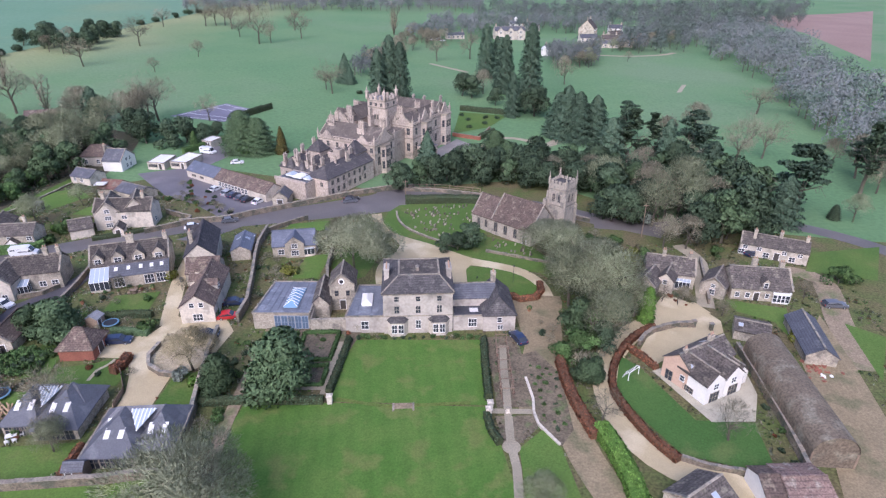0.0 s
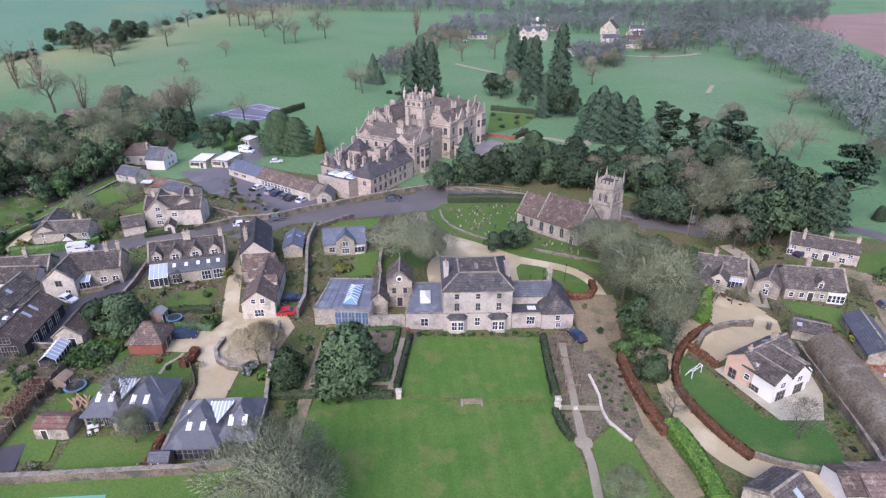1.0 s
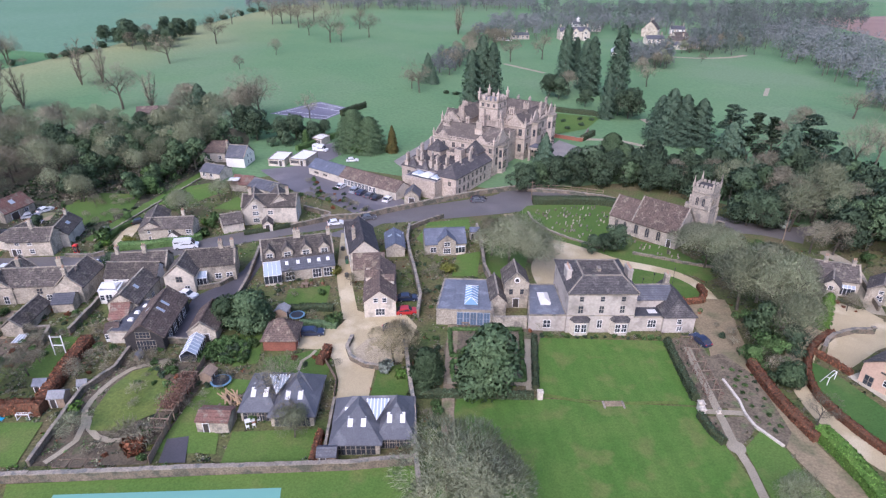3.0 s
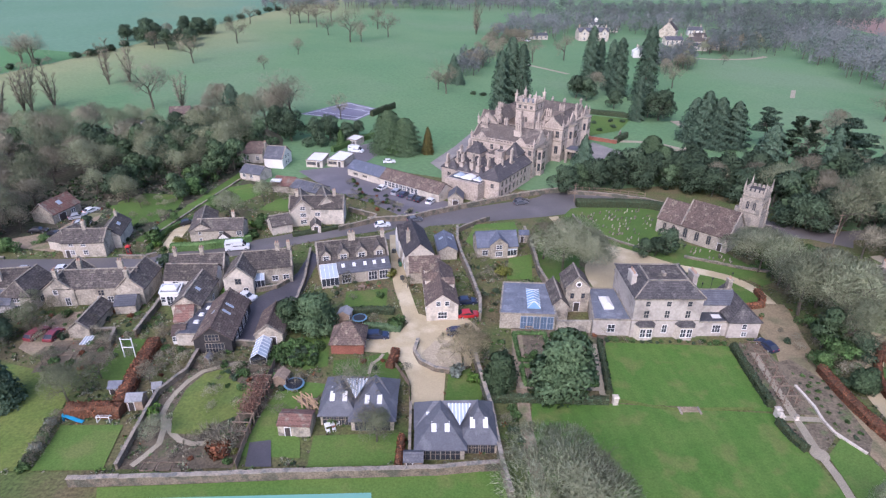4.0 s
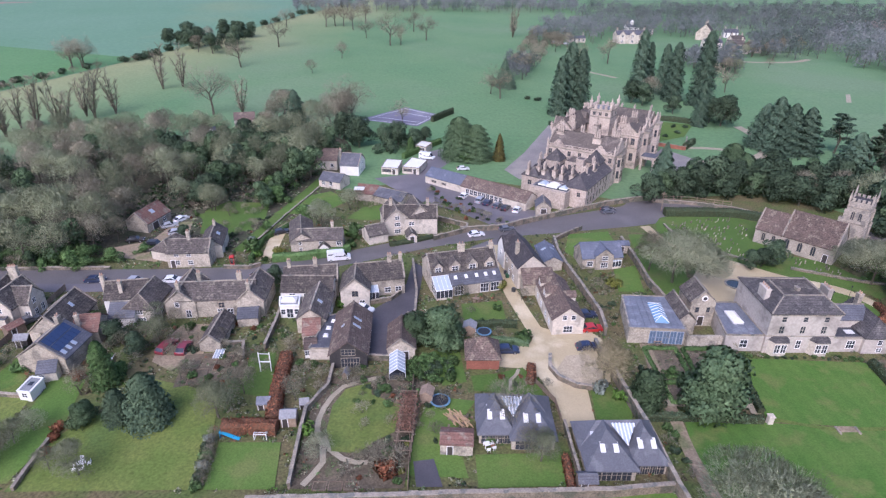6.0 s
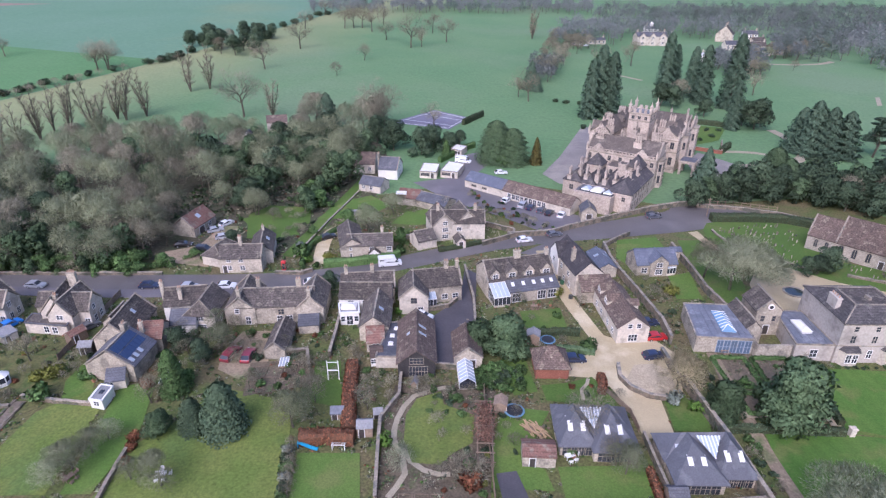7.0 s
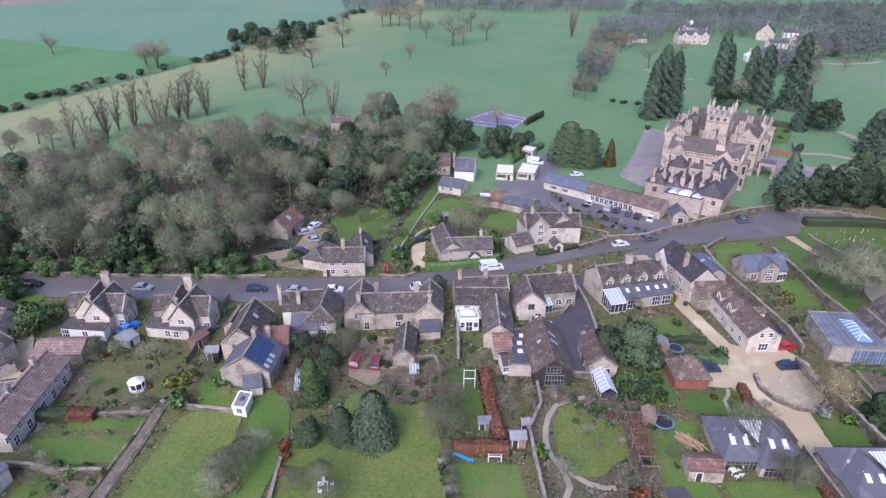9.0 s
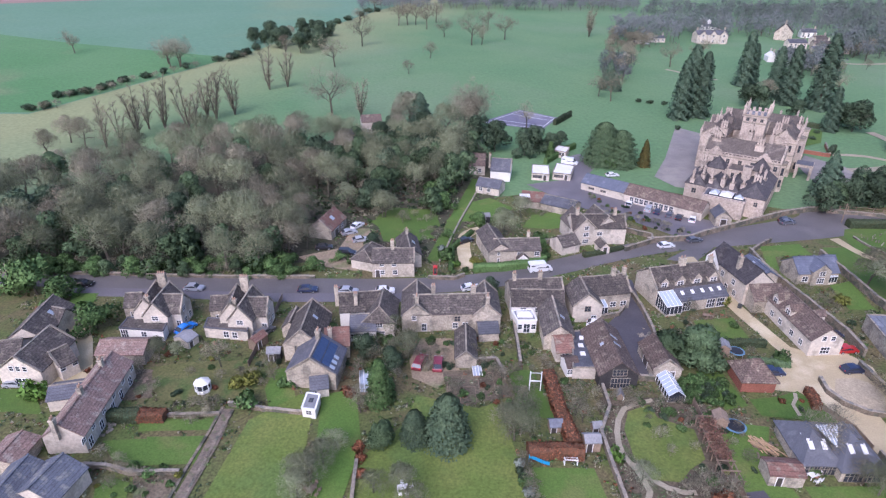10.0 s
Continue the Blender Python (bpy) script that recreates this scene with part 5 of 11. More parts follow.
patch("gravel_yard", [(-54.4, 92.5), (-46.5, 94.4), (-43.6, 100.8), (-40.9, 99.1), (-34.3, 100.4), (-31.2, 94.8), (-33.7, 83.6), (-38.1, 82.5), (-38.7, 73.1), (-43.7, 72.6), (-44.0, 78.3), (-45.7, 84.3), (-48.5, 87.3), (-54.1, 87.9)], GRAVEL, 0.10, "pale sandy gravel yard", "yard")
patch("yard_island", [(-42.4, 87.2), (-41.6, 84.9), (-39.6, 83.4), (-36.8, 82.8), (-34.4, 85.6), (-34.2, 90.0), (-36.5, 91.6), (-40.0, 91.2)], mk("yard_earth", (0.46, 0.38, 0.255), (0.4, 0.33, 0.22), 0.3, 0.95, 3.5, 0.25, 0.3, c3=(0.5, 0.41, 0.27), c3_at=0.55, scale3=0.3, vary=0), 0.11, "trodden sandy earth inside the curved wall", "yard")
patch("manor_forecourt", smooth_line([(-5.6, 150.9), (-4.6, 143.8), (-1.7, 137.5), (6.6, 131.1), (12.4, 126.2), (16.6, 122.6), (22.9, 119.6), (28.0, 116.1), (31.1, 110.2), (31.6, 103.0)], 2.0) + smooth_line([(27.4, 102.0), (29.2, 106.5), (28.0, 111.1), (24.3, 115.4), (15.8, 119.0), (14.6, 117.2), (14.1, 107.0)], 2.0) + smooth_line([(-5.0, 106.0), (-5.5, 112.4), (-5.7, 116.9), (-4.7, 121.8), (-1.3, 126.7), (-0.4, 130.4), (-2.2, 134.8), (-5.9, 140.2), (-7.6, 146.6), (-8.4, 150.2)], 2.0), GRAVEL, 0.10, "sandy gravel drive curving round the house", "drive")
ribbon("drive", [(29.9, 104.6), (29.6, 102.0), (28.4, 97.0), (25.9, 88.7), (22.8, 78.4), (21.3, 70.3)], 6.0, DRIVE_EARTH, 0.12, "worn earth track behind the wing", "track")
ribbon("drive", [(29.1, 97.4), (26.1, 86.1), (25.2, 72.4), (26.1, 60.5), (27.9, 52.7)], 5.0, DRIVE_EARTH, 0.10, "worn earth track beside the beech hedge", "track")
patch("track_yard", [(22.6, 103.5), (27.5, 102.5), (32.9, 102.5), (30.2, 92.0), (28.4, 82.2), (22.4, 83.8), (22.5, 92.0)], DRIVE_EARTH, 0.09, "worn earth yard behind the wing", "yard")
patch("gravel_yard", [(49.8, 97.9), (55.1, 104.4), (59.7, 99.2), (61.8, 93.3), (60.4, 89.5), (52.8, 86.2), (44.1, 80.7), (41.6, 83.3), (45.2, 88.3)], GRAVEL, 0.10, "pale sandy gravel yard", "yard")
ribbon("drive", [(60.5, 98.5), (50.7, 94.8), (41.9, 89.4), (36.4, 82.7), (33.8, 75.9), (33.3, 69.1), (34.6, 62.5), (37.9, 57.8), (43.0, 55.5), (47.1, 52.0)], 4.6, GRAVEL, 0.11, "curving sandy gravel drive", "drive")
ribbon("lane", [(61.3, 98.5), (65.3, 108.8), (69.0, 118.9), (67.6, 127.1)], 3.4, PATH_STONE, 0.09, "rutted gravel lane between walls", "lane")
patch("farm_yard", [(82.4, 94.5), (78.2, 78.5), (73.4, 63.7), (62.2, 50.0), (57.6, 51.8), (66.7, 71.6), (69.7, 80.4)], DRIVE_EARTH, 0.08, "pale concrete farm yard", "yard")
ribbon("lane", [(86.1, 113.2), (91.6, 107.7), (84.1, 90.4), (80.2, 76.8)], 5.0, TRACK, 0.07, "farm lane of worn earth", "lane")
patch("stable_yard", [(-85.3, 187.4), (-70.9, 192.4), (-70.0, 213.0), (-63.0, 217.8), (-58.2, 207.1), (-67.7, 189.3), (-58.5, 178.3), (-40.9, 163.9), (-31.2, 158.8), (-42.8, 149.9), (-49.8, 151.0), (-59.1, 160.5), (-69.9, 168.1)], YARD, 0.08, "grey tarmac stable yard", "yard")
patch("hall_court", [(-16.1, 253.9), (-8.5, 245.7), (-16.3, 218.3), (-30.5, 185.3), (-37.2, 187.4), (-41.5, 196.2), (-32.3, 214.5)], GREY_GRAVEL, 0.09, "grey gravel court beside the hall", "yard")
patch("hall_forecourt", [(12.7, 209.0), (20.9, 220.6), (27.7, 211.1), (30.8, 205.9), (24.2, 193.8), (10.3, 192.6)], GREY_GRAVEL, 0.09, "grey gravel forecourt of the hall", "yard")
ribbon("drive", [(28.6, 205.2), (43.9, 208.5), (56.2, 214.0), (63.3, 227.0), (65.0, 241.5), (63.9, 252.0)], 4.0, PATH_STONE, 0.10, "curving park drive", "drive")
ribbon("drive", [(30.0, 222.2), (43.0, 220.9), (51.9, 213.9)], 2.6, PATH_STONE, 0.09, "pale park path", "path")
ribbon("drive", [(16.5, 374.1), (37.2, 348.3)], 3.0, PATH_STONE, 0.12, "pale park path", "path")
ribbon("drive", [(130.7, 414.4), (152.8, 411.5), (177.2, 417.7), (194.1, 429.8)], 4.0, PATH_STONE, 0.12, "pale park path", "path")
patch("cricket_pitch", [(151.0, 317.6), (153.6, 317.8), (142.6, 299.0), (139.9, 298.8)], PATH_STONE, 0.12, "pale mown cricket strip", "pitch")
patch("driveway", [(-147.1, 134.1), (-137.8, 139.1), (-136.2, 151.3), (-131.6, 151.5), (-129.2, 139.4), (-132.5, 134.6), (-131.1, 127.3), (-142.3, 129.8)], TRACK, 0.09, "brown gravel cottage driveway", "driveway")
ribbon("driveway", [(-105.1, 129.6), (-106.1, 140.2), (-105.4, 148.7), (-101.4, 152.5)], 3.4, GRAVEL, 0.09, "sandy gravel driveway between hedges", "driveway")
patch("dark_yard", [(-70.0, 128.2), (-67.2, 125.5), (-68.4, 106.3), (-70.0, 91.4), (-77.7, 91.2), (-77.8, 106.1), (-73.2, 111.7), (-71.0, 117.6)], DARK_YARD, 0.09, "dark tarmac yard between barns", "yard")
patch("gravel_court", [(-190.7, 105.8), (-186.2, 109.3), (-178.2, 98.3), (-169.1, 82.3), (-179.1, 82.0), (-183.5, 94.5)], GRAVEL, 0.08, "orange-brown gravel court", "yard")
patch("driveway", [(-116.3, 93.6), (-114.6, 100.8), (-108.5, 101.0), (-106.9, 90.6), (-110.8, 85.9), (-115.4, 88.7)], TRACK, 0.08, "brown earth driveway with parked cars", "driveway")
patch("churchyard", [(-3.6, 152.0), (-0.8, 156.6), (2.0, 157.4), (10.0, 158.6), (21.8, 157.0), (27.0, 152.0), (20.5, 134.7), (31.4, 129.0), (34.0, 122.0), (30.5, 114.5), (16.0, 122.0), (6.0, 130.6), (-2.6, 137.0), (-5.2, 143.6)], LAWN, 0.05, "green churchyard grass and verge", "grass")
patch("verge", [(-13.2, 145.0), (0.2, 145.2), (-8.0, 114.8), (-13.7, 112.3), (-15.8, 120.1)], LAWN, 0.05, "green grass under the bare tree", "grass")
patch("verge", [(25.0, 126.0), (31.0, 122.4), (38.0, 121.9), (36.1, 113.9), (32.2, 112.0), (29.5, 117.0)], LAWN, 0.065, "green grass verge below the churchyard", "grass")
patch("drive_island", [(14.0, 106.5), (14.4, 119.0), (24.3, 116.2), (28.6, 111.1), (29.8, 105.4), (27.6, 103.0), (22.0, 104.5)], LAWN, 0.06, "green grass island in the drive", "grass")
patch("garden_lawn", [(-32.2, 134.3), (-29.2, 144.8), (-18.2, 146.8), (-18.0, 140.6), (-28.0, 139.1), (-30.5, 131.1)], LAWN, 0.05, "small green garden lawn", "lawn")
patch("garden_lawn", [(-22.3, 125.1), (-16.5, 127.2), (-18.2, 114.8), (-23.9, 114.7)], LAWN, 0.05, "small green garden lawn", "lawn")
ribbon("verge", [(-101.0, 191.1), (-108.3, 158.3), (-113.2, 133.4)], 4.0, LAWN, 0.05, "green grass strip beside the field wall", "grass")
patch("garden_lawn", [(-131.2, 159.4), (-127.0, 166.7), (-114.4, 165.5), (-112.5, 154.3), (-118.0, 142.7), (-127.0, 143.7)], LAWN, 0.06, "green cottage lawn below the wood", "lawn")
patch("garden_lawn", [(-128.7, 152.7), (-116.3, 153.1), (-114.7, 161.1), (-127.0, 161.4)], LAWN, 0.05, "green cottage lawn below the wood", "lawn")
patch("garden_lawn", [(-111.1, 157.2), (-105.4, 170.9), (-97.8, 175.8), (-91.3, 167.8), (-97.6, 157.6)], LAWN, 0.05, "green cottage lawn", "lawn")
patch("garden_lawn", [(-89.8, 154.1), (-86.2, 162.9), (-73.5, 166.8), (-73.0, 157.3), (-82.0, 153.2)], LAWN, 0.05, "green cottage lawn", "lawn")
patch("garden_lawn", [(-132.4, 156.8), (-123.0, 160.4), (-113.5, 146.3), (-122.9, 143.6)], LAWN, 0.05, "green cottage lawn", "lawn")
patch("garden_lawn", [(66.6, 101.2), (77.3, 97.2), (71.9, 86.3), (72.0, 92.5), (66.5, 96.8)], LAWN, 0.05, "green cottage lawn", "lawn")
patch("garden_lawn", [(98.1, 121.3), (116.8, 123.6), (104.0, 107.2), (90.9, 112.4)], LAWN, 0.05, "green cottage lawn", "lawn")
patch("garden_lawn", [(85.3, 91.3), (89.9, 86.4), (79.8, 73.9)], LAWN, 0.05, "green verge beside the farm lane", "lawn")
patch("garden_lawn", [(-58.9, 109.1), (-50.2, 110.6), (-49.9, 100.7), (-58.3, 99.5)], LAWN, 0.05, "green back garden lawn", "lawn")
patch("garden_lawn", [(-64.4, 92.5), (-59.7, 92.5), (-58.7, 83.5), (-62.9, 82.4)], LAWN, 0.05, "green back garden lawn", "lawn")
patch("garden_lawn", [(-98.4, 91.6), (-93.8, 91.7), (-91.5, 79.0), (-97.1, 80.3)], LAWN, 0.05, "green back garden lawn", "lawn")
patch("garden_lawn", [(-158.3, 77.0), (-149.4, 77.2), (-148.4, 75.2), (-156.7, 74.8)], LAWN, 0.05, "green garden strip", "lawn")
patch("garden_lawn", [(-155.5, 73.1), (-147.4, 73.5), (-147.0, 68.1), (-152.0, 68.0)], LAWN, 0.05, "green garden plot", "lawn")
patch("garden_lawn", [(-142.7, 89.9), (-137.5, 90.7), (-133.8, 80.0), (-138.2, 79.4)], LAWN, 0.05, "green back garden lawn", "lawn")
patch("garden_lawn", [(-185.8, 83.2), (-180.0, 83.4), (-174.6, 77.3), (-181.9, 77.7)], LAWN, 0.05, "green back garden lawn", "lawn")
patch("garden_lawn", [(-192.1, 114.8), (-186.3, 115.0), (-185.0, 109.3), (-189.7, 109.1)], LAWN, 0.05, "small green front lawn", "lawn")
# lawns
patch("upper_lawn", [(-9.1, 90.7), (15.0, 89.5), (13.8, 71.9), (-11.0, 74.1)], MOWN, 0.07, "striped green lawn before the house", "lawn")
patch("lower_lawn", [(-24.3, 73.9), (-11.1, 73.8), (13.4, 71.5), (14.5, 62.8), (15.7, 52.0)] + [(-22, 30), (-30, 45)], MOWN, 0.05, "wide green lawn below the house", "lawn")
ribbon("mown_edge", [(-10.1, 74.7), (-4.7, 73.1), (-1.2, 72.3), (2.7, 72.5), (11.0, 72.6)], 0.7, ROUGH_GRASS, 0.09, "pale grass bank across the lawn", "lawn")
patch("garden_lawn", [(-75.3, 83.2), (-74.8, 80.0), (-69.8, 77.5), (-70.3, 71.4), (-73.5, 69.1), (-75.3, 66.9), (-79.4, 67.3), (-80.9, 71.7), (-80.9, 77.3), (-79.3, 81.3)], ROUGH_GRASS, 0.13, "oval garden lawn", "lawn")
patch("garden_lawn", [(-64.9, 79.7), (-57.5, 78.6), (-62.9, 68.1), (-60.0, 66.2), (-59.2, 62.4), (-69.7, 63.0)], LAWN, 0.06, "green back garden lawn", "lawn")
patch("garden_lawn", [(-58.1, 66.8), (-45.5, 67.3), (-45.7, 61.1), (-57.9, 60.7)], LAWN, 0.06, "green back garden lawn", "lawn")
patch("south_field", [(-85.3, 57.3), (-62.1, 58.4), (-30.8, 60.0), (-29.8, 54.2), (-83.9, 54.3)], LAWN, 0.05, "green field below the garden wall", "grass")
patch("sports_surface", [(-48.5, 56.3), (-78.0, 55.5), (-78.0, 40.0), (-46.5, 40.0)], plain("teal_court_paint", (0.16, 0.36, 0.29), 0.7), 0.08, "flat teal sports surface in the field", "court")
patch("garden_lawn", [(-37.6, 82.0), (-34.1, 82.8), (-31.7, 78.3), (-32.7, 74.2), (-38.3, 74.4)], LAWN, 0.06, "small green lawn by the drive", "lawn")
patch("garden_lawn", [(-57.9, 85.1), (-53.0, 85.9), (-48.5, 87.6), (-45.9, 82.0), (-46.1, 79.7), (-57.5, 81.2)], LAWN, 0.06, "small green lawn by the drive", "lawn")
patch("garden_lawn", [(38.6, 83.4), (40.9, 80.1), (44.7, 66.8), (53.4, 65.8), (51.4, 57.0), (46.5, 57.5), (39.8, 60.1), (37.0, 67.1), (34.8, 74.4)], LUSH_LAWN, 0.06, "curved green lawn beside the drive", "lawn")
patch("garden_lawn", [(-161.8, 72.0), (-146.2, 73.7), (-145.9, 68.0), (-153.5, 67.4), (-158.3, 68.4)], LAWN, 0.05, "green back garden lawn", "lawn")
patch("garden_lawn", [(-158.1, 76.2), (-146.7, 77.4), (-145.9, 74.9), (-157.3, 74.2)], LAWN, 0.05, "green garden strip", "lawn")
patch("garden_lawn", [(-158.3, 63.9), (-156.0, 65.0), (-153.8, 64.4), (-152.8, 61.8), (-157.0, 60.9)], LAWN, 0.05, "small round green lawn", "lawn")
patch("rough_garden", [(-164.0, 89.6), (-155.7, 91.9), (-150.6, 92.2), (-140.0, 94.0), (-140.6, 85.0), (-145.0, 82.0), (-157.5, 81.2)], WILD_GRASS, 0.045, "olive-brown rough winter grass", "grass")
patch("dug_ground", [(-167.8, 89.2), (-162.3, 89.4), (-158.8, 82.0), (-164.4, 80.8)], SOIL, 0.05, "brown bare ground with garden clutter", "soil")
patch("dug_ground", [(-154.0, 65.9), (-147.0, 66.6), (-146.6, 61.2), (-151.6, 61.1)], SOIL, 0.05, "brown winter flower beds", "soil")
patch("meadow", [(-140.9, 77.2), (-134.3, 83.6), (-131.4, 83.7), (-129.5, 60.9), (-142.4, 60.5)], ROUGH_GRASS, 0.05, "yellowish rough garden grass", "grass")
patch("meadow", [(-119.6, 72.8), (-115.8, 77.3), (-114.3, 84.2), (-103.9, 81.3), (-100.6, 83.0), (-96.3, 60.2), (-122.8, 59.7), (-121.8, 69.9)], ROUGH_GRASS, 0.05, "yellowish rough orchard grass", "grass")
patch("garden_lawn", [(-130.4, 83.7), (-124.9, 85.4), (-122.0, 72.4), (-123.3, 61.1), (-127.5, 61.0)], LAWN, 0.06, "green garden strip", "lawn")
patch("garden_lawn", [(-96.6, 69.0), (-87.3, 69.1), (-86.1, 60.3), (-95.8, 60.2)], LAWN, 0.06, "green play lawn", "lawn")
patch("paved_terrace", [(42.6, 78.9), (47.1, 80.6), (58.4, 77.8), (57.2, 72.0), (53.6, 66.0), (46.9, 66.3)], PAVING, 0.09, "pale stone terrace round the white house", "terrace")
# soil and beds
patch("garden_soil", [(-83.2, 84.8), (-69.5, 85.1), (-65.8, 83.7), (-68.3, 60.6), (-84.0, 60.4), (-84.2, 75.3)], SOIL, 0.04, "brown winter flower beds", "soil")
patch("vegetable_garden", [(-110.1, 90.6), (-100.1, 92.4), (-97.8, 84.5), (-103.3, 83.0), (-108.7, 81.5)], SOIL, 0.05, "brown dug vegetable plot", "soil")
patch("kitchen_garden", [(18.0, 83.5), (24.0, 85.7), (26.8, 79.1), (25.7, 65.8), (23.0, 62.5), (20.7, 67.8), (21.1, 79.4)], SOIL, 0.05, "dug kitchen garden with small plants", "soil")
patch("parterre_soil", [(-24.9, 96.8), (-7.2, 93.1), (-12.7, 76.9), (-24.1, 78.3), (-26.2, 86.0)], SOIL, 0.05, "soil of the formal garden", "soil")
patch("bed", [(15.6, 90.2), (21.4, 90.6), (21.3, 78.5), (21.2, 71.2), (15.0, 71.2), (15.3, 80.0)], SOIL, 0.06, "brown rose beds", "soil")
patch("bed", [(14.4, 69.4), (20.7, 69.2), (20.5, 66.4), (16.8, 63.1), (14.9, 63.8)], SOIL, 0.06, "brown rose beds", "soil")
patch("garden_lawn", [(17.0, 62.6), (21.2, 66.2), (23.0, 62.6), (23.6, 52.0), (16.2, 52.0)], LAWN, 0.06, "green grass beside the kitchen garden", "lawn")
ribbon("garden_path", [(18.4, 87.5), (17.6, 81.3), (17.1, 75.3), (16.6, 70.6), (16.3, 67.4), (15.9, 63.0), (16.0, 59.0), (15.4, 53.8), (14.6, 46.0)], 1.25, PATH_STONE, 0.1, "pale gravel garden path", "path")
patch("path_circle", [(15.9 + 1.35 * math.cos(k * math.pi / 10), 62.9 + 1.35 * math.sin(k * math.pi / 10)) for k in range(20)], PATH_STONE, 0.1, "round pale gravel crossing", "path")
ribbon("garden_path", [(14.0, 70.5), (16.5, 70.3), (20.6, 69.9)], 1.1, PATH_STONE, 0.11, "pale gravel garden path", "path")
ribbon("garden_path", [(-24.3, 94.9), (-25.3, 79.8), (-26.0, 69.1), (-25.9, 61.3), (-25.6, 55.5)], 2.0, TRACK, 0.09, "bare earth path along the garden wall", "path")
ribbon("garden_path", [(-25.8, 78.3), (-12.0, 77.6)], 1.5, PATH_STONE, 0.1, "pale gravel garden path", "path")
ribbon("garden_path", [(-10.7, 90.2), (-12.1, 75.8)], 1.6, PATH_STONE, 0.1, "pale gravel garden path", "path")
ribbon("garden_path", [(-74.4, 84.3), (-79.8, 82.0), (-82.2, 76.6), (-82.4, 71.7), (-80.9, 68.6), (-80.3, 65.2), (-82.4, 61.0)], 0.9, PATH_STONE, 0.08, "curving sandy garden path", "path")
ribbon("garden_path", [(-81.2, 70.2), (-79.6, 67.6), (-77.6, 65.9), (-75.6, 65.2), (-73.8, 65.2)], 0.9, PATH_STONE, 0.09, "curving sandy garden path", "path")
patch("patio", [(-66.6, 60.8), (-62.9, 60.8), (-64.2, 65.9), (-67.2, 65.4)], DARK_YARD, 0.08, "dark slate garden patio", "patio")
ribbon("garden_path", [(-49.3, 87.0), (-49.8, 85.6), (-51.1, 84.0), (-51.3, 81.3)], 0.6, PATH_STONE, 0.09, "winding pale stepping path across the lawn", "path")
ribbon("track", [(-145.0, 79.7), (-144.8, 72.8), (-145.1, 66.2), (-145.5, 60.4)], 1.9, SOIL_TRACK, 0.08, "narrow earth track between garden walls", "track")

# ---- houses south of the street ----
h = house_at("three-storey pale rendered Georgian house with hipped stone-tiled roof", 3.3, 97.5, "georgian_house")
HW, HF, HB = 6.35, -4.9, 8.4
part("wall", Geo().box(-HW, HW, HF, HB, -0.4, 8.6), MANOR, h)
part("roof", Geo().slab([(-HW - 0.3, HF - 0.3, 8.75), (HW + 0.3, HF - 0.3, 8.75), (HW + 0.3, HB + 0.3, 8.75), (-HW - 0.3, HB + 0.3, 8.75), (-3.4, -2.1, 10.9), (4.0, -2.1, 10.9), (4.0, 4.2, 10.9), (-3.4, 4.2, 10.9)],
                        [(0, 1, 5, 4), (1, 2, 6, 5), (2, 3, 7, 6), (3, 0, 4, 7)], 0.18), MANOR_SLATE, h)
g = Geo()
for a, b in (((-3.4, -2.1), (4.0, -2.1)), ((4.0, -2.1), (4.0, 4.2)), ((4.0, 4.2), (-3.4, 4.2)), ((-3.4, 4.2), (-3.4, -2.1))):
    g.beam((*a, 10.95), (*b, 10.95), 0.3, 0.16)
for a, b in (((-3.4, -2.1), (-HW - 0.3, HF - 0.3)), ((4.0, -2.1), (HW + 0.3, HF - 0.3)), ((4.0, 4.2), (HW + 0.3, HB + 0.3)), ((-3.4, 4.2), (-HW - 0.3, HB + 0.3))):
    g.beam((*a, 10.92), (*b, 8.8), 0.24, 0.12)
part("ridge_tiles", g, COPE, h)
for u in (-3.9, 0, 3.9):
    fit_window(h, Matrix.Translation((u, HF, 6.9)), 0.8, 1.0, "sash")
    fit_window(h, Matrix.Translation((u, HF, 4.4)), 0.85, 1.5, "sash")
    fit_window(h, Matrix.Translation((u, HB, 4.4)) @ Matrix.Rotation(math.pi, 4, "Z"), 0.85, 1.5, "sash")
fit_window(h, Matrix.Translation((0, HF, 1.1)), 0.85, 1.7)
for x in (-5.7, 5.9):
    chimney(h, (x, 0.4, 0), 8.0, 11.4, 0.9, 2.6, 0, MANOR, 4)
part("roof_vent", Geo().box(-0.3, 0.3, -0.6, 0.6, 10.8, 11.5), COPE, h)
for s in (-1, 1):
    u = s * 3.8
    q = [(u - 1.9, -4.85), (u - 1.2, -6.0), (u + 1.2, -6.0), (u + 1.9, -4.85)]
    bay = part("bay_window", Geo().extrude(q, -0.2, 3.0), PALE, h)
    part("bay_roof", Geo().add([(u - 2.1, -4.8, 3.0), (u - 1.35, -6.2, 3.0), (u + 1.35, -6.2, 3.0), (u + 2.1, -4.8, 3.0), (u - 1.2, -4.8, 3.9), (u + 1.2, -4.8, 3.9)],
                               [(0, 1, 4), (1, 2, 5, 4), (2, 3, 5), (3, 2, 1, 0), (0, 4, 5, 3)]), MANOR_SLATE, bay)
    for k in (-0.6, 0.6):
        fit_window(h, Matrix.Translation((u + k, -6.0, 0.8)), 0.9, 1.7)
part("flat_roof", Geo().box(-3.4, 4.0, -2.1, 4.2, 10.7, 10.88), STONE_TILE, h)
part("string_course", Geo().box(-6.42, 6.42, -4.98, -4.9, 3.7, 3.9), COPE, h)
part("cornice", Geo().box(-6.6, 6.6, -5.1, -4.9, 8.3, 8.5), COPE, h)
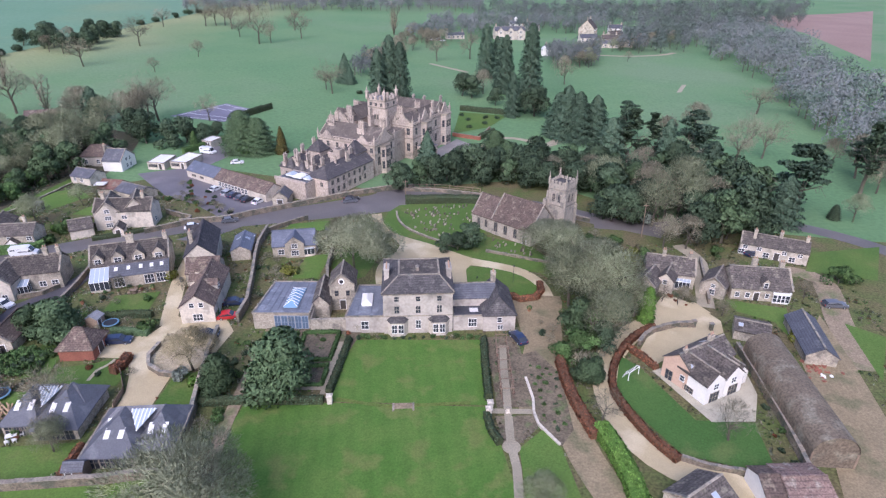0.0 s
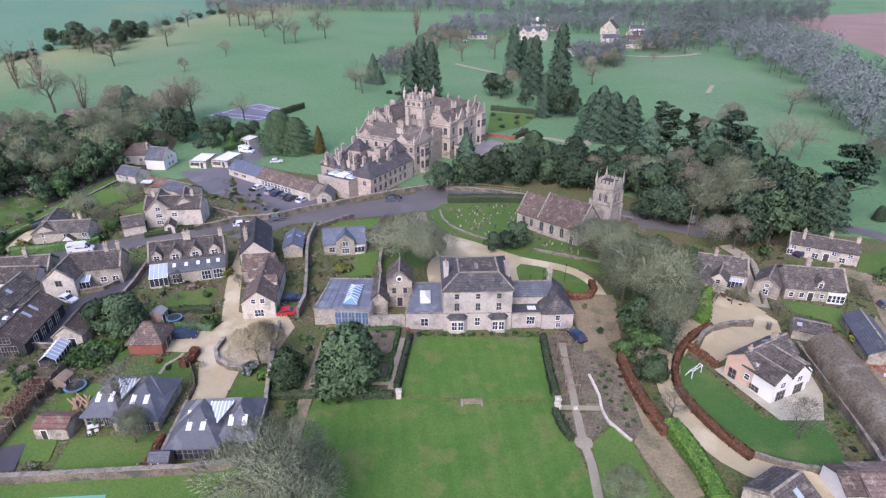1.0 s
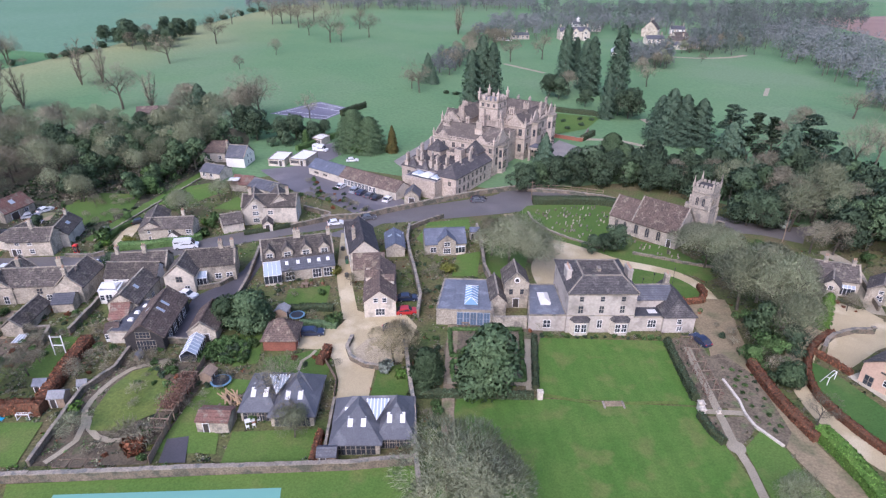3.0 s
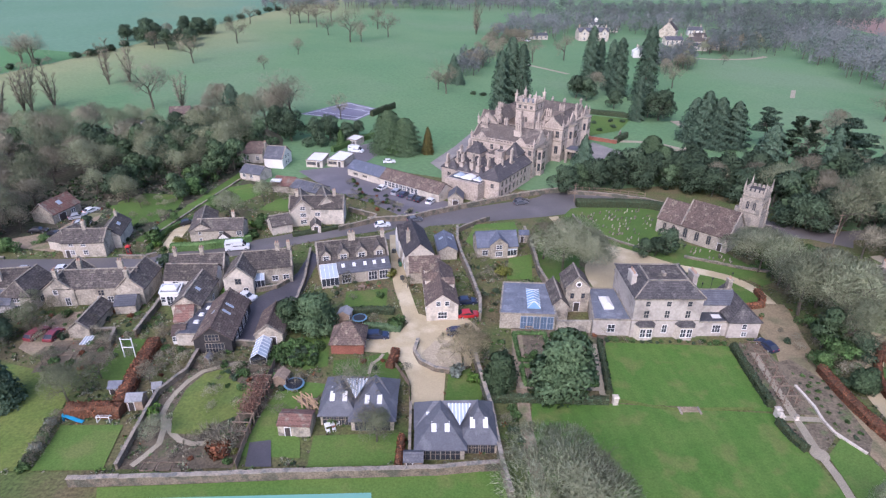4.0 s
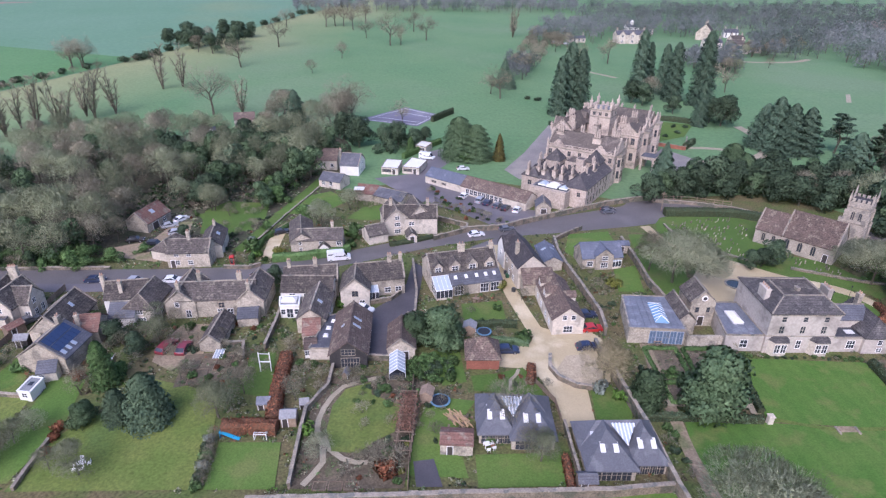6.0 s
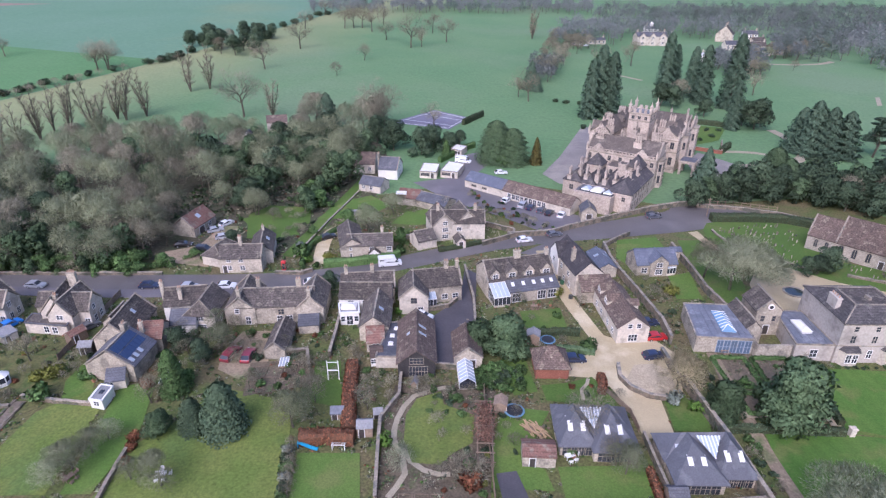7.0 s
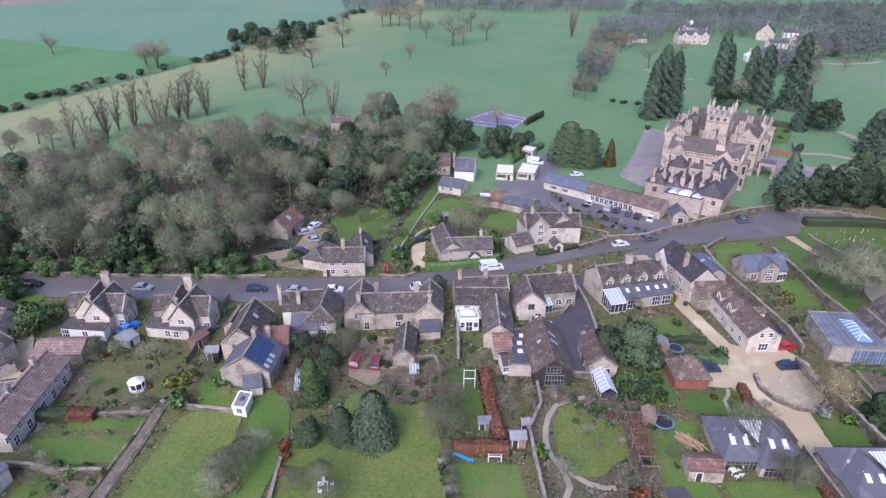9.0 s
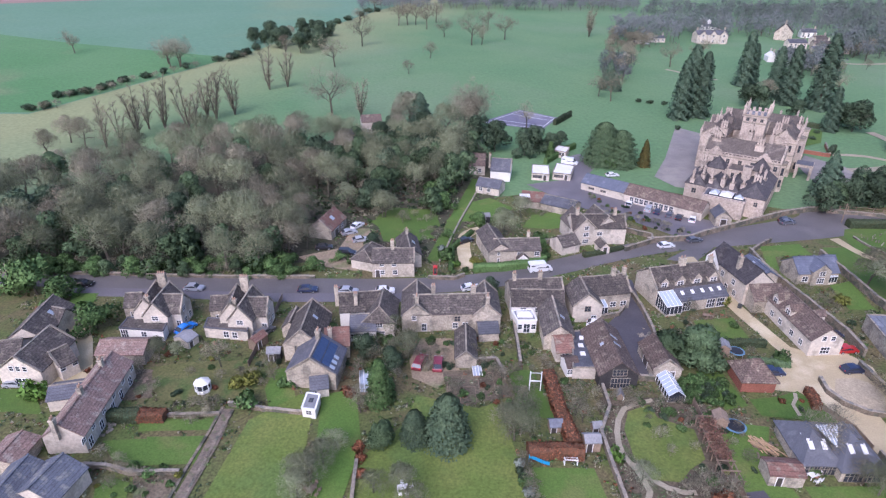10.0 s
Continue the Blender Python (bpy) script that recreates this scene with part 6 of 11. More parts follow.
g1 = house_at("single-storey stone wing with a lead flat roof", -6.5, 97.0, "house_wing")
flat_block(g1, [(-10.1, 93.2), (-3.1, 93.0), (-3.1, 104.6), (-8.4, 104.8)], 3.6, MANOR, LEAD)
wall_windows(g1, (-10.1, 93.2), (-3.1, 93.0), [(0.5, 0.9, 1.3, 1.6, "white")])
for k in range(5):
    part("roof_seam", Geo().beam((-2.9 + 1.3 * k, -3.4, 3.7), (-1.7 + 1.1 * k, 7.2, 3.7), 0.08, 0.1), LEAD, g1)
part("roof_lantern", Geo().box(-0.8, 1.1, -0.4, 3.8, 3.6, 4.05).add([(-0.9, -0.5, 4.05), (1.2, -0.5, 4.05), (1.2, 3.9, 4.05), (-0.9, 3.9, 4.05), (0.15, 0.6, 4.7), (0.15, 2.8, 4.7)],
     [(0, 1, 4), (1, 2, 5, 4), (2, 3, 5), (3, 0, 4, 5)]), WHITE_SHEET, g1, "white-framed glazed roof lantern")
g2 = house_at("small gabled stone pavilion with a round attic window", -11.4, 102.0, "pavilion")
block(g2, (-11.4, 101.4), (-11.4, 107.6), 4.8, 5.6, 7.9, STONE_TILE, STONE, 0.3, wins=row("a", (-1.1, 1.1), 3.3, 0.7, 1.1, "stone") + row("a", (0,), 0.3, 1.1, 2.0, "door"), coped="a")
part("round_surround", Geo().tube((0, -0.75, 6.5), (0, -0.55, 6.5), 0.6, 0.6, 14), WHITE, g2)
part("round_window", Geo().tube((0, -0.8, 6.5), (0, -0.6, 6.5), 0.4, 0.4, 14), BLACK, g2)
block(g2, (-15.4, 98.5), (-15.4, 107.0), 3.4, 3.2, 5.0, STONE_TILE, STONE)
part("court_wall", Geo().box(-5.2, 1.2, -8.2, -7.7, -0.2, 2.8), STONE, g2)
part("court_side_wall", Geo().box(-5.4, -5.0, -8.0, -2.0, -0.2, 2.8), STONE, g2)
g3 = house_at("flat-roofed garden building with lead roof and glass front", -22, 101, "pool_house", "building")
flat_block(g3, [(-27.5, 95.6), (-16.9, 94.9), (-16.2, 107.0), (-25.6, 107.6)], 3.4, STONE, LEAD)
for k in range(8):
    part("roof_seam", Geo().beam((-5.0 + 1.3 * k, -5.2, 3.5), (-3.4 + 1.15 * k, 6.0, 3.5), 0.07, 0.1), LEAD, g3)
lm = Matrix.Translation((1.6, -0.3, 0)) @ Matrix.Rotation(-0.1, 4, "Z")
lg = part("roof_light", Geo(lm).box(-1.3, 1.3, -3.6, 3.6, 3.4, 3.7).add([(-1.3, -3.6, 3.7), (1.3, -3.6, 3.7), (1.3, 3.6, 3.7), (-1.3, 3.6, 3.7), (0, -2.2, 4.4), (0, 2.2, 4.4)],
     [(0, 1, 4), (1, 2, 5, 4), (2, 3, 5), (3, 0, 4, 5)]), BLUEGLASS, g3, "blue glazed hipped roof light")
for k in range(8):
    y = -3.6 + k * 7.2 / 7
    yt = max(-2.2, min(2.2, y))
    for s in (-1, 1):
        part("bar", Geo(lm).beam((s * 1.32, y, 3.72), (0, yt, 4.44), 0.09, 0.07), WHITE, lg)
wall_windows(g3, (-23.6, 95.3), (-17.2, 94.9), [((k + 0.5) / 5, 0.2, 1.05, 2.7, "blue") for k in range(5)])
g4 = house_at("slate-roofed rear wing of the house", 12, 99, "house_wing")
block(g4, (9.7, 99.2), (18.2, 99.2), 5.6, 5.0, 6.6, SLATE, MANOR)
flat_block(g4, [(9.8, 93.0), (16.4, 93.0), (16.4, 96.6), (9.8, 96.6)], 3.2, MANOR, SLATE)
wall_windows(g4, (9.8, 93.0), (16.4, 93.0), [(0.55, 0.9, 1.5, 1.6, "white")])
part("roof_light", Geo().box(1.0, 2.6, -4.8, -3.6, 3.25, 3.4), WHITE_SHEET, g4)
g5 = house_at("small hipped stone wing with a tall chimney", 18.5, 97, "house_wing")
block(g5, (18.4, 92.4), (18.4, 102.4), 6.0, 3.6, 6.2, MANOR_SLATE, MANOR, 0.25, (2.4, 0), row("a", (0,), 2.0, 0.8, 1.0) + row("a", (0.2,), 0.5, 0.9, 0.8), chimneys=[(3.2, 0.3, 8.4, 1.0, 0.9)])

# terrace with four dormers
h = house_at("stone terrace of cottages with four gabled dormers", -58.4, 116.5, "terrace")
F, L = block(h, (-66.5, 118.3), (-51.5, 122.3), 8.2, 4.2, 7.2, STONE_TILE, STONE, chimneys=[(0.2, 0, 9.0, 1.5, 0.8), (7.2, 0, 8.6, 0.8, 0.8)], coped="ab",
      dormers=[("f", -6.0, 2.0), ("f", -2.2, 2.4), ("f", 1.8, 2.4), ("f", 5.8, 2.4)])
g = Geo(F).slab([(-L / 2 + 3.8, -7.4, 2.7), (L / 2, -7.4, 2.7), (L / 2, -4.0, 4.3), (-L / 2 + 3.8, -4.0, 4.3)], [(0, 1, 2, 3)], 0.15)
part("lean_to_roof", g, SLATE, h)
part("lean_to_wall", Geo(F).box(-L / 2 + 4.0, L / 2 - 0.2, -7.2, -4.0, -0.3, 2.6), STONE, h)
for u in (-2.6, -0.2, 2.2, 4.3, 6.3):
    part("roof_light", Geo(F @ Matrix.Translation((u, -5.6, 3.72)) @ Matrix.Rotation(0.44, 4, "X")).box(-0.35, 0.35, -0.5, 0.5, -0.05, 0.05), WHITE_SHEET, h)
for u in (-2.2, 3.6, 6.0):
    fit_window(h, F @ Matrix.Translation((u, -7.2, 0.3)), 1.8, 2.0)
o = F @ Vector((-L / 2, 0, 0)) + h.location
conservatory([tuple((F @ Vector(p) + h.location)[:2]) for p in ((-L / 2 + 0.2, -8.2, 0), (-L / 2 + 3.8, -8.2, 0), (-L / 2 + 3.8, -4.2, 0), (-L / 2 + 0.2, -4.2, 0))], 2.4, 1.4)

INN_SLATE = mk("old_dark_slates", (0.062, 0.056, 0.058), (0.045, 0.041, 0.043), 0.5, 0.85, 3.5, 0.45, 0.5, c3=(0.1, 0.09, 0.085), c3_at=0.6, scale3=0.8, courses=3.6, vary=0.1)
# inn and attached cottages along the lane
h = house_at("white-walled inn with a long dark tiled roof", -44.6, 126.0, "inn", "inn")
block(h, (-43.2, 116.4), (-46.0, 130.2), 6.3, 5.2, 8.0, INN_SLATE, PALE, coped="", wins=row("k", (-5, -1, 3), 2.9, 1.0, 1.2) + row("k", (-4, 1, 4), 0.7, 1.0, 1.2) + row("a", (0,), 3.2, 1, 1.1), chimneys=[(-2, 1.9, 9.2, 0.9, 0.8)])
block(h, (-49.0, 127.4), (-45.6, 128.2), 4.6, 5.0, 7.7, INN_SLATE, WHITEWALL, wins=row("a", (0,), 2.9, 0.9, 1.1), ridge=False)
h = house_at("old cottage with a rust-stained tiled roof", -42.9, 113.8, "cottage")
block(h, (-45.7, 115.8), (-38.9, 116.4), 6.0, 2.9, 5.2, BROWN_TILE, STONE, ridge=False)
h = house_at("long gabled cottage with brown roof and white dormers", -38.8, 108.8, "cottage")
block(h, (-38.5, 98.1), (-39.6, 113.4), 6.2, 3.6, 6.0, BROWN_TILE, PALE, wins=row("a", (-0.8, 0.9), 3.5, 0.8, 0.9) + row("a", (0,), 0.6, 1.7, 1.4) + row("k", (-5, -2, 2, 5), 0.9, 1.0, 1.1),
      dormers=[("k", 1.0, 2.0), ("k", 5.4, 2.0), ("f", -1, 1.6)])
h = house_at("small slate-roofed outhouse with a glass porch", -37.6, 130.7, "outhouse", "building")
block(h, (-36.9, 124.4), (-37.8, 133.2), 4.4, 2.4, 3.6, BLUE_SLATE, STONE, sky=[("f", 1, 0.5, 0.7, 1.0), ("k", 1, 0.5, 0.7, 1.0)])
conservatory([(-37.9, 128.5), (-35.4, 128.9), (-35.5, 132.6), (-38.0, 132.3)], 2.1, 0.5)
h = house_at("small stone house with blue slate roof and central gable", -24.8, 127.7, "cottage")
F, L = block(h, (-30.2, 128.6), (-20.4, 129.6), 6.4, 2.8, 5.3, BLUE_SLATE, STONE, wins=row("f", (-3, 3), 0.7, 1.3, 1.2) + row("b", (0,), 0.5, 1.6, 2))
block(h, tuple((F @ Vector((0.2, -4.0, 0)) + h.location)[:2]), tuple((F @ Vector((0.2, 0.2, 0)) + h.location)[:2]), 4.2, 3.6, 5.4, BLUE_SLATE, STONE, wins=row("a", (0,), 0.6, 1.6, 1.2) + row("a", (0,), 2.5, 1.3, 1.0))
conservatory([(-22.7, 125.4), (-20.4, 126.0), (-20.0, 129.0), (-22.0, 128.7)], 2.0, 0.4)

# coach house hut
h = house_at("small red-brick coach house with a pyramid tiled roof", -55.6, 89.1, "coach_house", "building")
cx, cy = -55.7, 89.8
block(h, (cx - 2.9, cy), (cx + 2.9, cy), 5.4, 2.5, 5.0, BROWN_TILE, BRICK, 0.35, (2.6, 2.6), wins=[("b", 0, 0, 1.6, 2.0, "door")])

# two modern slate bungalows with glazed valleys
def bungalow(A, B, wings, valley, depth):
    h = house_at("modern dark slate bungalow with hipped wings and a glazed valley", (A[0] + B[0]) / 2, (A[1] + B[1]) / 2, "bungalow")
    zr, ze = 4.7, 2.3
    block(h, A, B, depth, ze, zr, NEW_SLATE, STONE, 0.4, (3.0, 3.0), ridge=False, sky=[("f", -4.0, 0.6, 0.5, 0.8)])
    for (x, y0, y1, w) in wings:
        hipped = (y1 - y0) * 0.8
        F, L = block(h, (x, y0), (x, y1), w, ze, zr + 0.06, NEW_SLATE, STONE, 0.4, (hipped, 0), ridge=False,
                     wins=[("a", u, 0.05, 1.25, 2.1, "stone") for u in (-w / 3.2, -w / 9.6, w / 9.6, w / 3.2)])
        ang = math.atan2(zr - ze, hipped)
        for u in (-0.95, 0.95):
            m = F @ Matrix.Translation((-L / 2 + hipped * 0.5, u, ze + (zr - ze) * 0.5 + 0.14)) @ Matrix.Rotation(-ang, 4, "Y")
            part("roof_light", Geo(m).box(-0.8, 0.8, -0.36, 0.36, -0.05, 0.12), WHITE_SHEET, h)
    x, y, s = valley
    o = h.location
    v = part("glazed_valley", Geo().slab([(x - s - o.x, y - o.y, 4.75), (x + s - o.x, y - o.y, 4.75), (x - o.x, y - 3.4 - o.y, 3.7)], [(0, 2, 1)], 0.1), SKYGLASS, h, "white-barred glazed roof valley")
    for k in range(-3, 4):
        part("bar", Geo().beam((x + s * k / 3.5 - o.x, y - o.y, 4.8), (x + s * k / 3.5 - o.x, y - 3.4 * (1 - abs(k) / 3.6) - o.y, 4.78 - 1.05 * (1 - abs(k) / 3.6)), 0.13, 0.08), WHITE, v)
    return h


bungalow((-57.4, 75.0), (-46.2, 74.5), [(-54.8, 69.2, 75.0, 5.2), (-49.4, 68.0, 75.0, 6.4)], (-52.2, 74.4, 1.7), 5.4)
bungalow((-42.8, 69.0), (-31.2, 69.3), [(-39.2, 62.2, 69.0, 6.8), (-33.6, 63.4, 69.2, 5.0)], (-36.4, 68.6, 1.8), 5.0)

# house by the white van
h = house_at("stone house with steep tiled roof and a front gable", -77.4, 114.8, "house")
block(h, (-82.0, 114.8), (-71.8, 116.9), 7.0, 4.0, 6.5, STONE_TILE, STONE, coped="b", wins=row("f", (1.5, 3.8), 0.9, 1.2, 1.1), chimneys=[(2.4, 0, 8.2, 0.9, 0.7), (4.8, 0, 8.2, 0.7, 0.7)])
block(h, (-81.1, 107.9), (-81.7, 115.7), 6.0, 3.8, 6.4, STONE_TILE, PALE, coped="a", wins=row("a", (0,), 2.6, 1.2, 1.2, "stone") + row("a", (1.4,), 0.4, 1.0, 1.2))
conservatory([(-79.3, 109.7), (-76.4, 110.2), (-77.2, 113.6), (-79.9, 113.0)], 2.3, 1.0)
# double-range house with forward wing
h = house_at("rambling stone house of two parallel ranges", -91.7, 113.3, "house")
block(h, (-96.9, 113.6), (-85.7, 115.0), 6.0, 4.0, 6.3, STONE_TILE, STONE, coped="b", chimneys=[(-4.5, 0, 8.0, 0.7, 0.7), (1.0, 0, 8.0, 0.8, 0.7)])
block(h, (-96.6, 110.6), (-85.8, 110.7), 5.4, 3.6, 5.8, STONE_TILE, WHITEWALL, wins=row("f", (-3, 0), 2.2, 1.1, 0.9))
block(h, (-88.3, 98.1), (-88.4, 108.8), 5.6, 3.2, 5.4, STONE_TILE, STONE, wins=row("f", (-1, 1.5), 0.8, 0.9, 1.0), sky=[("f", -1, 0.4, 0.7, 1)])
block(h, (-89.6, 97.0), (-86.3, 97.4), 5.4, 2.2, 3.9, RED_TILE, PALE, wins=row("f", (0,), 0.8, 1.2, 1.0))
block(h, (-88.3, 91.7), (-86.1, 92.1), 3.4, 2.1, 3.0, BROWN_TILE, WHITEWALL, wins=row("f", (-0.6, 0.7), 0.7, 0.9, 0.9), ridge=False)
q = flat_block(h, [(-95.7, 103.5), (-91.9, 103.7), (-92.5, 107.5), (-96.5, 107.0)], 2.9, WHITEWALL, FELT, 0.2, WHITE)
wall_windows(h, (-95.7, 103.5), (-91.9, 103.7), [(0.15, 0.9, 0.8, 1.1, "white"), (0.5, 0.1, 1.2, 2.0, "white"), (0.85, 0.9, 0.8, 1.1, "white")])
cx, cy = sum(p[0] for p in q) / 4, sum(p[1] for p in q) / 4
part("roof_lantern", Geo().box(cx - 1.5, cx + 1.5, cy - 0.9, cy + 0.9, 2.95, 3.35).add([(cx - 1.6, cy - 1, 3.35), (cx + 1.6, cy - 1, 3.35), (cx + 1.6, cy + 1, 3.35), (cx - 1.6, cy + 1, 3.35), (cx - 0.8, cy, 3.8), (cx + 0.8, cy, 3.8)],
     [(0, 1, 5, 4), (1, 2, 5), (2, 3, 4, 5), (3, 0, 4)]), WHITE_SHEET, h)
# black-boarded barn
h = house_at("converted barn with black boarded gable and brown roof", -81.0, 97.5, "barn", "barn")
block(h, (-79.6, 87.3), (-80.3, 101.0), 6.6, 2.9, 5.5, BROWN_TILE, BLACKBOARD, 0.35, wins=[("a", 0, 2.8, 2.4, 1.2, "stone"), ("a", 0.3, 0.1, 3.2, 2.1, "stone")] + row("f", (-3.5, -1, 1.5, 4), 0.1, 1.1, 2.0),
      sky=[("f", -0.5, 0.35, 0.5, 1.6), ("f", 1.8, 0.35, 0.5, 1.6), ("k", 0, 0.45, 0.6, 0.6)])
flat_block(h, [(-87.1, 89.7), (-83.0, 89.7), (-82.7, 101.4), (-85.4, 100.6)], 2.5, PALE, SLATE, 0.2, COPE)
for s, c in (((-84.7, 93.6), 0), ((-84.6, 96.1), 0), ((-84.0, 98.5), 1)):
    part("roof_dome", Geo().box(s[0] - h.location.x - 0.5, s[0] - h.location.x + 0.5, s[1] - h.location.y - 0.5, s[1] - h.location.y + 0.5, 2.5, 2.85, 0, 0.12), WHITE_SHEET, h)
h = house_at("low cart shed with brown tiled roof", -71.5, 96.5, "cart_shed", "barn")
block(h, (-70.4, 89.9), (-70.8, 98.2), 5.0, 2.2, 4.2, BROWN_TILE, STONE, coped="a", wins=[("a", 0, 0, 2.6, 1.8, "door"), ("k", 0, 0, 2, 1.7, "door")])

# houses further along
h = house_at("L-shaped stone house with dark tiled roofs", -126.6, 106.7, "house")
block(h, (-131.3, 106.6), (-123.3, 107.9), 6.4, 4.0, 6.4, STONE_TILE, WHITEWALL, chimneys=[(-4.6, 0, 8.0, 0.7, 0.7), (-0.8, -2.0, 7.4, 0.7, 0.7)])
block(h, (-122.8, 100.9), (-122.7, 109.3), 6.0, 3.6, 6.2, STONE_TILE, PALE, hip=(1.6, 0), wins=row("a", (0,), 2.4, 1.4, 1.0) + row("a", (0,), 0.6, 2.2, 0.9) + row("f", (-1, 2), 0.9, 1, 1.1))
block(h, (-128.4, 101.9), (-123.5, 102.4), 5.4, 2.5, 4.5, SLATE, WHITEWALL, wins=row("f", (-1.6,), 0.8, 1.4, 1.0))
h = house_at("long stone house with two coped cross gables", -109.4, 107.7, "house")
block(h, (-116.4, 106.5), (-101.3, 107.8), 6.6, 4.0, 6.4, STONE_TILE, STONE, chimneys=[(-3.6, 0.4, 8.4, 0.8, 0.7), (4.4, 0.2, 8.2, 1.0, 0.7)], wins=row("f", (1.0,), 2.2, 1.1, 1.1, "stone") + row("f", (0.6, 2.6), 0.6, 1.0, 1.2))
block(h, (-115.5, 103.1), (-116.1, 112.9), 6.0, 3.6, 6.2, STONE_TILE, STONE, coped="ab", wins=row("a", (-0.6,), 2.8, 0.8, 0.9) + row("a", (1.4,), 0.3, 0.9, 1.6), chimneys=[(-4.2, 0, 8.0, 0.8, 0.7)])
block(h, (-101.7, 103.8), (-102.0, 113.2), 5.4, 3.6, 6.2, STONE_TILE, STONE, coped="ab", wins=row("a", (-1,), 0.8, 1.0, 1.4), chimneys=[(-4.2, 0, 8.0, 0.8, 0.7)])
block(h, (-103.6, 102.1), (-99.7, 102.6), 4.0, 2.0, 3.2, SLATE, STONE, ridge=False)
h = house_at("small stone garden outhouse with coped gable", -106.4, 98.5, "outhouse", "building")
block(h, (-105.9, 91.9), (-106.0, 101.1), 3.8, 1.9, 3.5, STONE_TILE, STONE, coped="a")

def twin_gable(t, w1, w2, cross, low, label):
    """A steep stone house with two gables side by side."""
    x, y = (w1[0][0] + w2[1][0]) / 2, (w1[0][1] + w2[1][1]) / 2
    h = house_at(label, x, y, "house")
    for A, B in (w1, w2):
        block(h, A, B, 4.8, 3.8, 6.8, STONE_TILE, PALE, coped="ab", wins=row("a", (0,), 3.0, 1.2, 0.9) + row("a", (0,), 0.5, 1.6, 1.5))
    block(h, *cross, 5.2, 3.8, 6.4, STONE_TILE, PALE, coped="b", wins=row("b", (-0.8,), 3.3, 0.9, 1.0) + row("b", (-1, 1.2), 0.6, 0.9, 1.3) + row("f", (1.5,), 0.8, 0.9, 1.2))
    block(h, *low, 4.6, 3.0, 4.9, STONE_TILE, STONE, wins=row("f", (0,), 0.8, 1.0, 1.0))
    m = ((w1[1][0] + w2[1][0]) / 2 - x, (w1[1][1] + w2[1][1]) / 2 - y, 0)
    chimney(h, m, 4.0, 8.8, 1.6, 0.9, 0.1, None, 4)
    chimney(h, (w1[0][0] - x + 0.6, w1[0][1] - y + 0.8, 0), 4.0, 7.2, 0.7, 0.7)
    return h


h = twin_gable(10, ((-168.8, 102.0), (-169.6, 109.4)), ((-166.4, 100.7), (-166.6, 109.1)), ((-166.6, 104.8), (-162.2, 105.0)), ((-175.3, 107.4), (-172.1, 107.8)), "steep stone house with twin gables and tall chimney")
flat_block(h, [(-172.7, 98.7), (-163.9, 98.0), (-164.5, 101.7), (-172.8, 102.4)], 2.4, WHITEWALL, STONE_TILE, 0.1, SLATE)
wall_windows(h, (-172.7, 98.7), (-163.9, 98.0), [(0.1, 0.2, 1.4, 1.9, "white"), (0.55, 0.9, 1.0, 1.0, "white")])
h = twin_gable(10, ((-151.5, 101.5), (-152.5, 108.7)), ((-149.5, 99.9), (-149.3, 108.4)), ((-149.4, 104.4), (-145.0, 104.6)), ((-157.6, 107.0), (-154.4, 107.4)), "twin-gabled stone house with a slate-roofed extension")
flat_block(h, [(-156.6, 99.7), (-147.9, 98.7), (-148.4, 102.4), (-157.1, 103.0)], 2.3, PALE, STONE_TILE, 0.1, SLATE)
wall_windows(h, (-156.6, 99.7), (-147.9, 98.7), [(0.5, 0.5, 1.0, 1.3, "white"), (0.7, 0.5, 1.0, 1.3, "white")])
h = house_at("old chapel converted to a house, with lancet windows", -137.8, 101.3, "chapel", "chapel")
block(h, (-135.8, 93.0), (-136.0, 103.8), 6.8, 3.4, 6.6, STONE_TILE, STONE, coped="ab", wins=row("a", (-1.1, 0, 1.1), 1.0, 0.6, 2.4, "arch"), sky=[("f", 1, 0.4, 0.6, 1)])
block(h, (-140.0, 100.2), (-139.9, 105.7), 3.2, 2.2, 3.6, STONE_TILE, STONE)
h = house_at("stone house with a bank of solar panels on its roof", -132.2, 90.7, "house")
F, L = block(h, (-132.5, 85.4), (-132.0, 93.0), 8.6, 3.2, 6.2, SLATE, STONE, coped="a", chimneys=[(2.6, 0.2, 7.8, 1.0, 0.8)], sky=[("f", -2.6, 0.8, 0.6, 1.1), ("f", -1.2, 0.8, 0.6, 1.1), ("f", 0.2, 0.8, 0.6, 1.1)])
ang = math.atan2(3.0, 4.3)
for i in range(6):
    for j in range(2):
        m = F @ Matrix.Translation((-2.6 + i * 1.02, -1.0 - j * 1.45, 6.42 - (1.0 + j * 1.45) * 3.0 / 4.3)) @ Matrix.Rotation(ang, 4, "X")
        part("solar_panel", Geo(m).box(-0.48, 0.48, -0.8, 0.8, 0.0, 0.06), SOLAR, h)
block(h, (-132.5, 84.7), (-129.6, 85.4), 4.2, 2.0, 3.2, SLATE, PALE, wins=row("f", (-0.9,), 0.7, 0.9, 0.9))
block(h, (-132.2, 96.3), (-127.8, 97.0), 5.6, 2.9, 4.9, RED_TILE, STONE, chimneys=[(-1.2, -1.8, 6.2, 0.7, 0.6)])
h = house_at("small white garden building with a roof light", -130.9, 79.1, "garden_room", "building")
flat_block(h, [(-132.4, 78.3), (-130.2, 78.0), (-130.2, 81.6), (-132.4, 82.0)], 1.9, WHITEWALL, FELT, 0.15, WHITE)
wall_windows(h, (-132.4, 78.3), (-130.2, 78.0), [(0.5, 0.8, 0.9, 0.8, "white")])
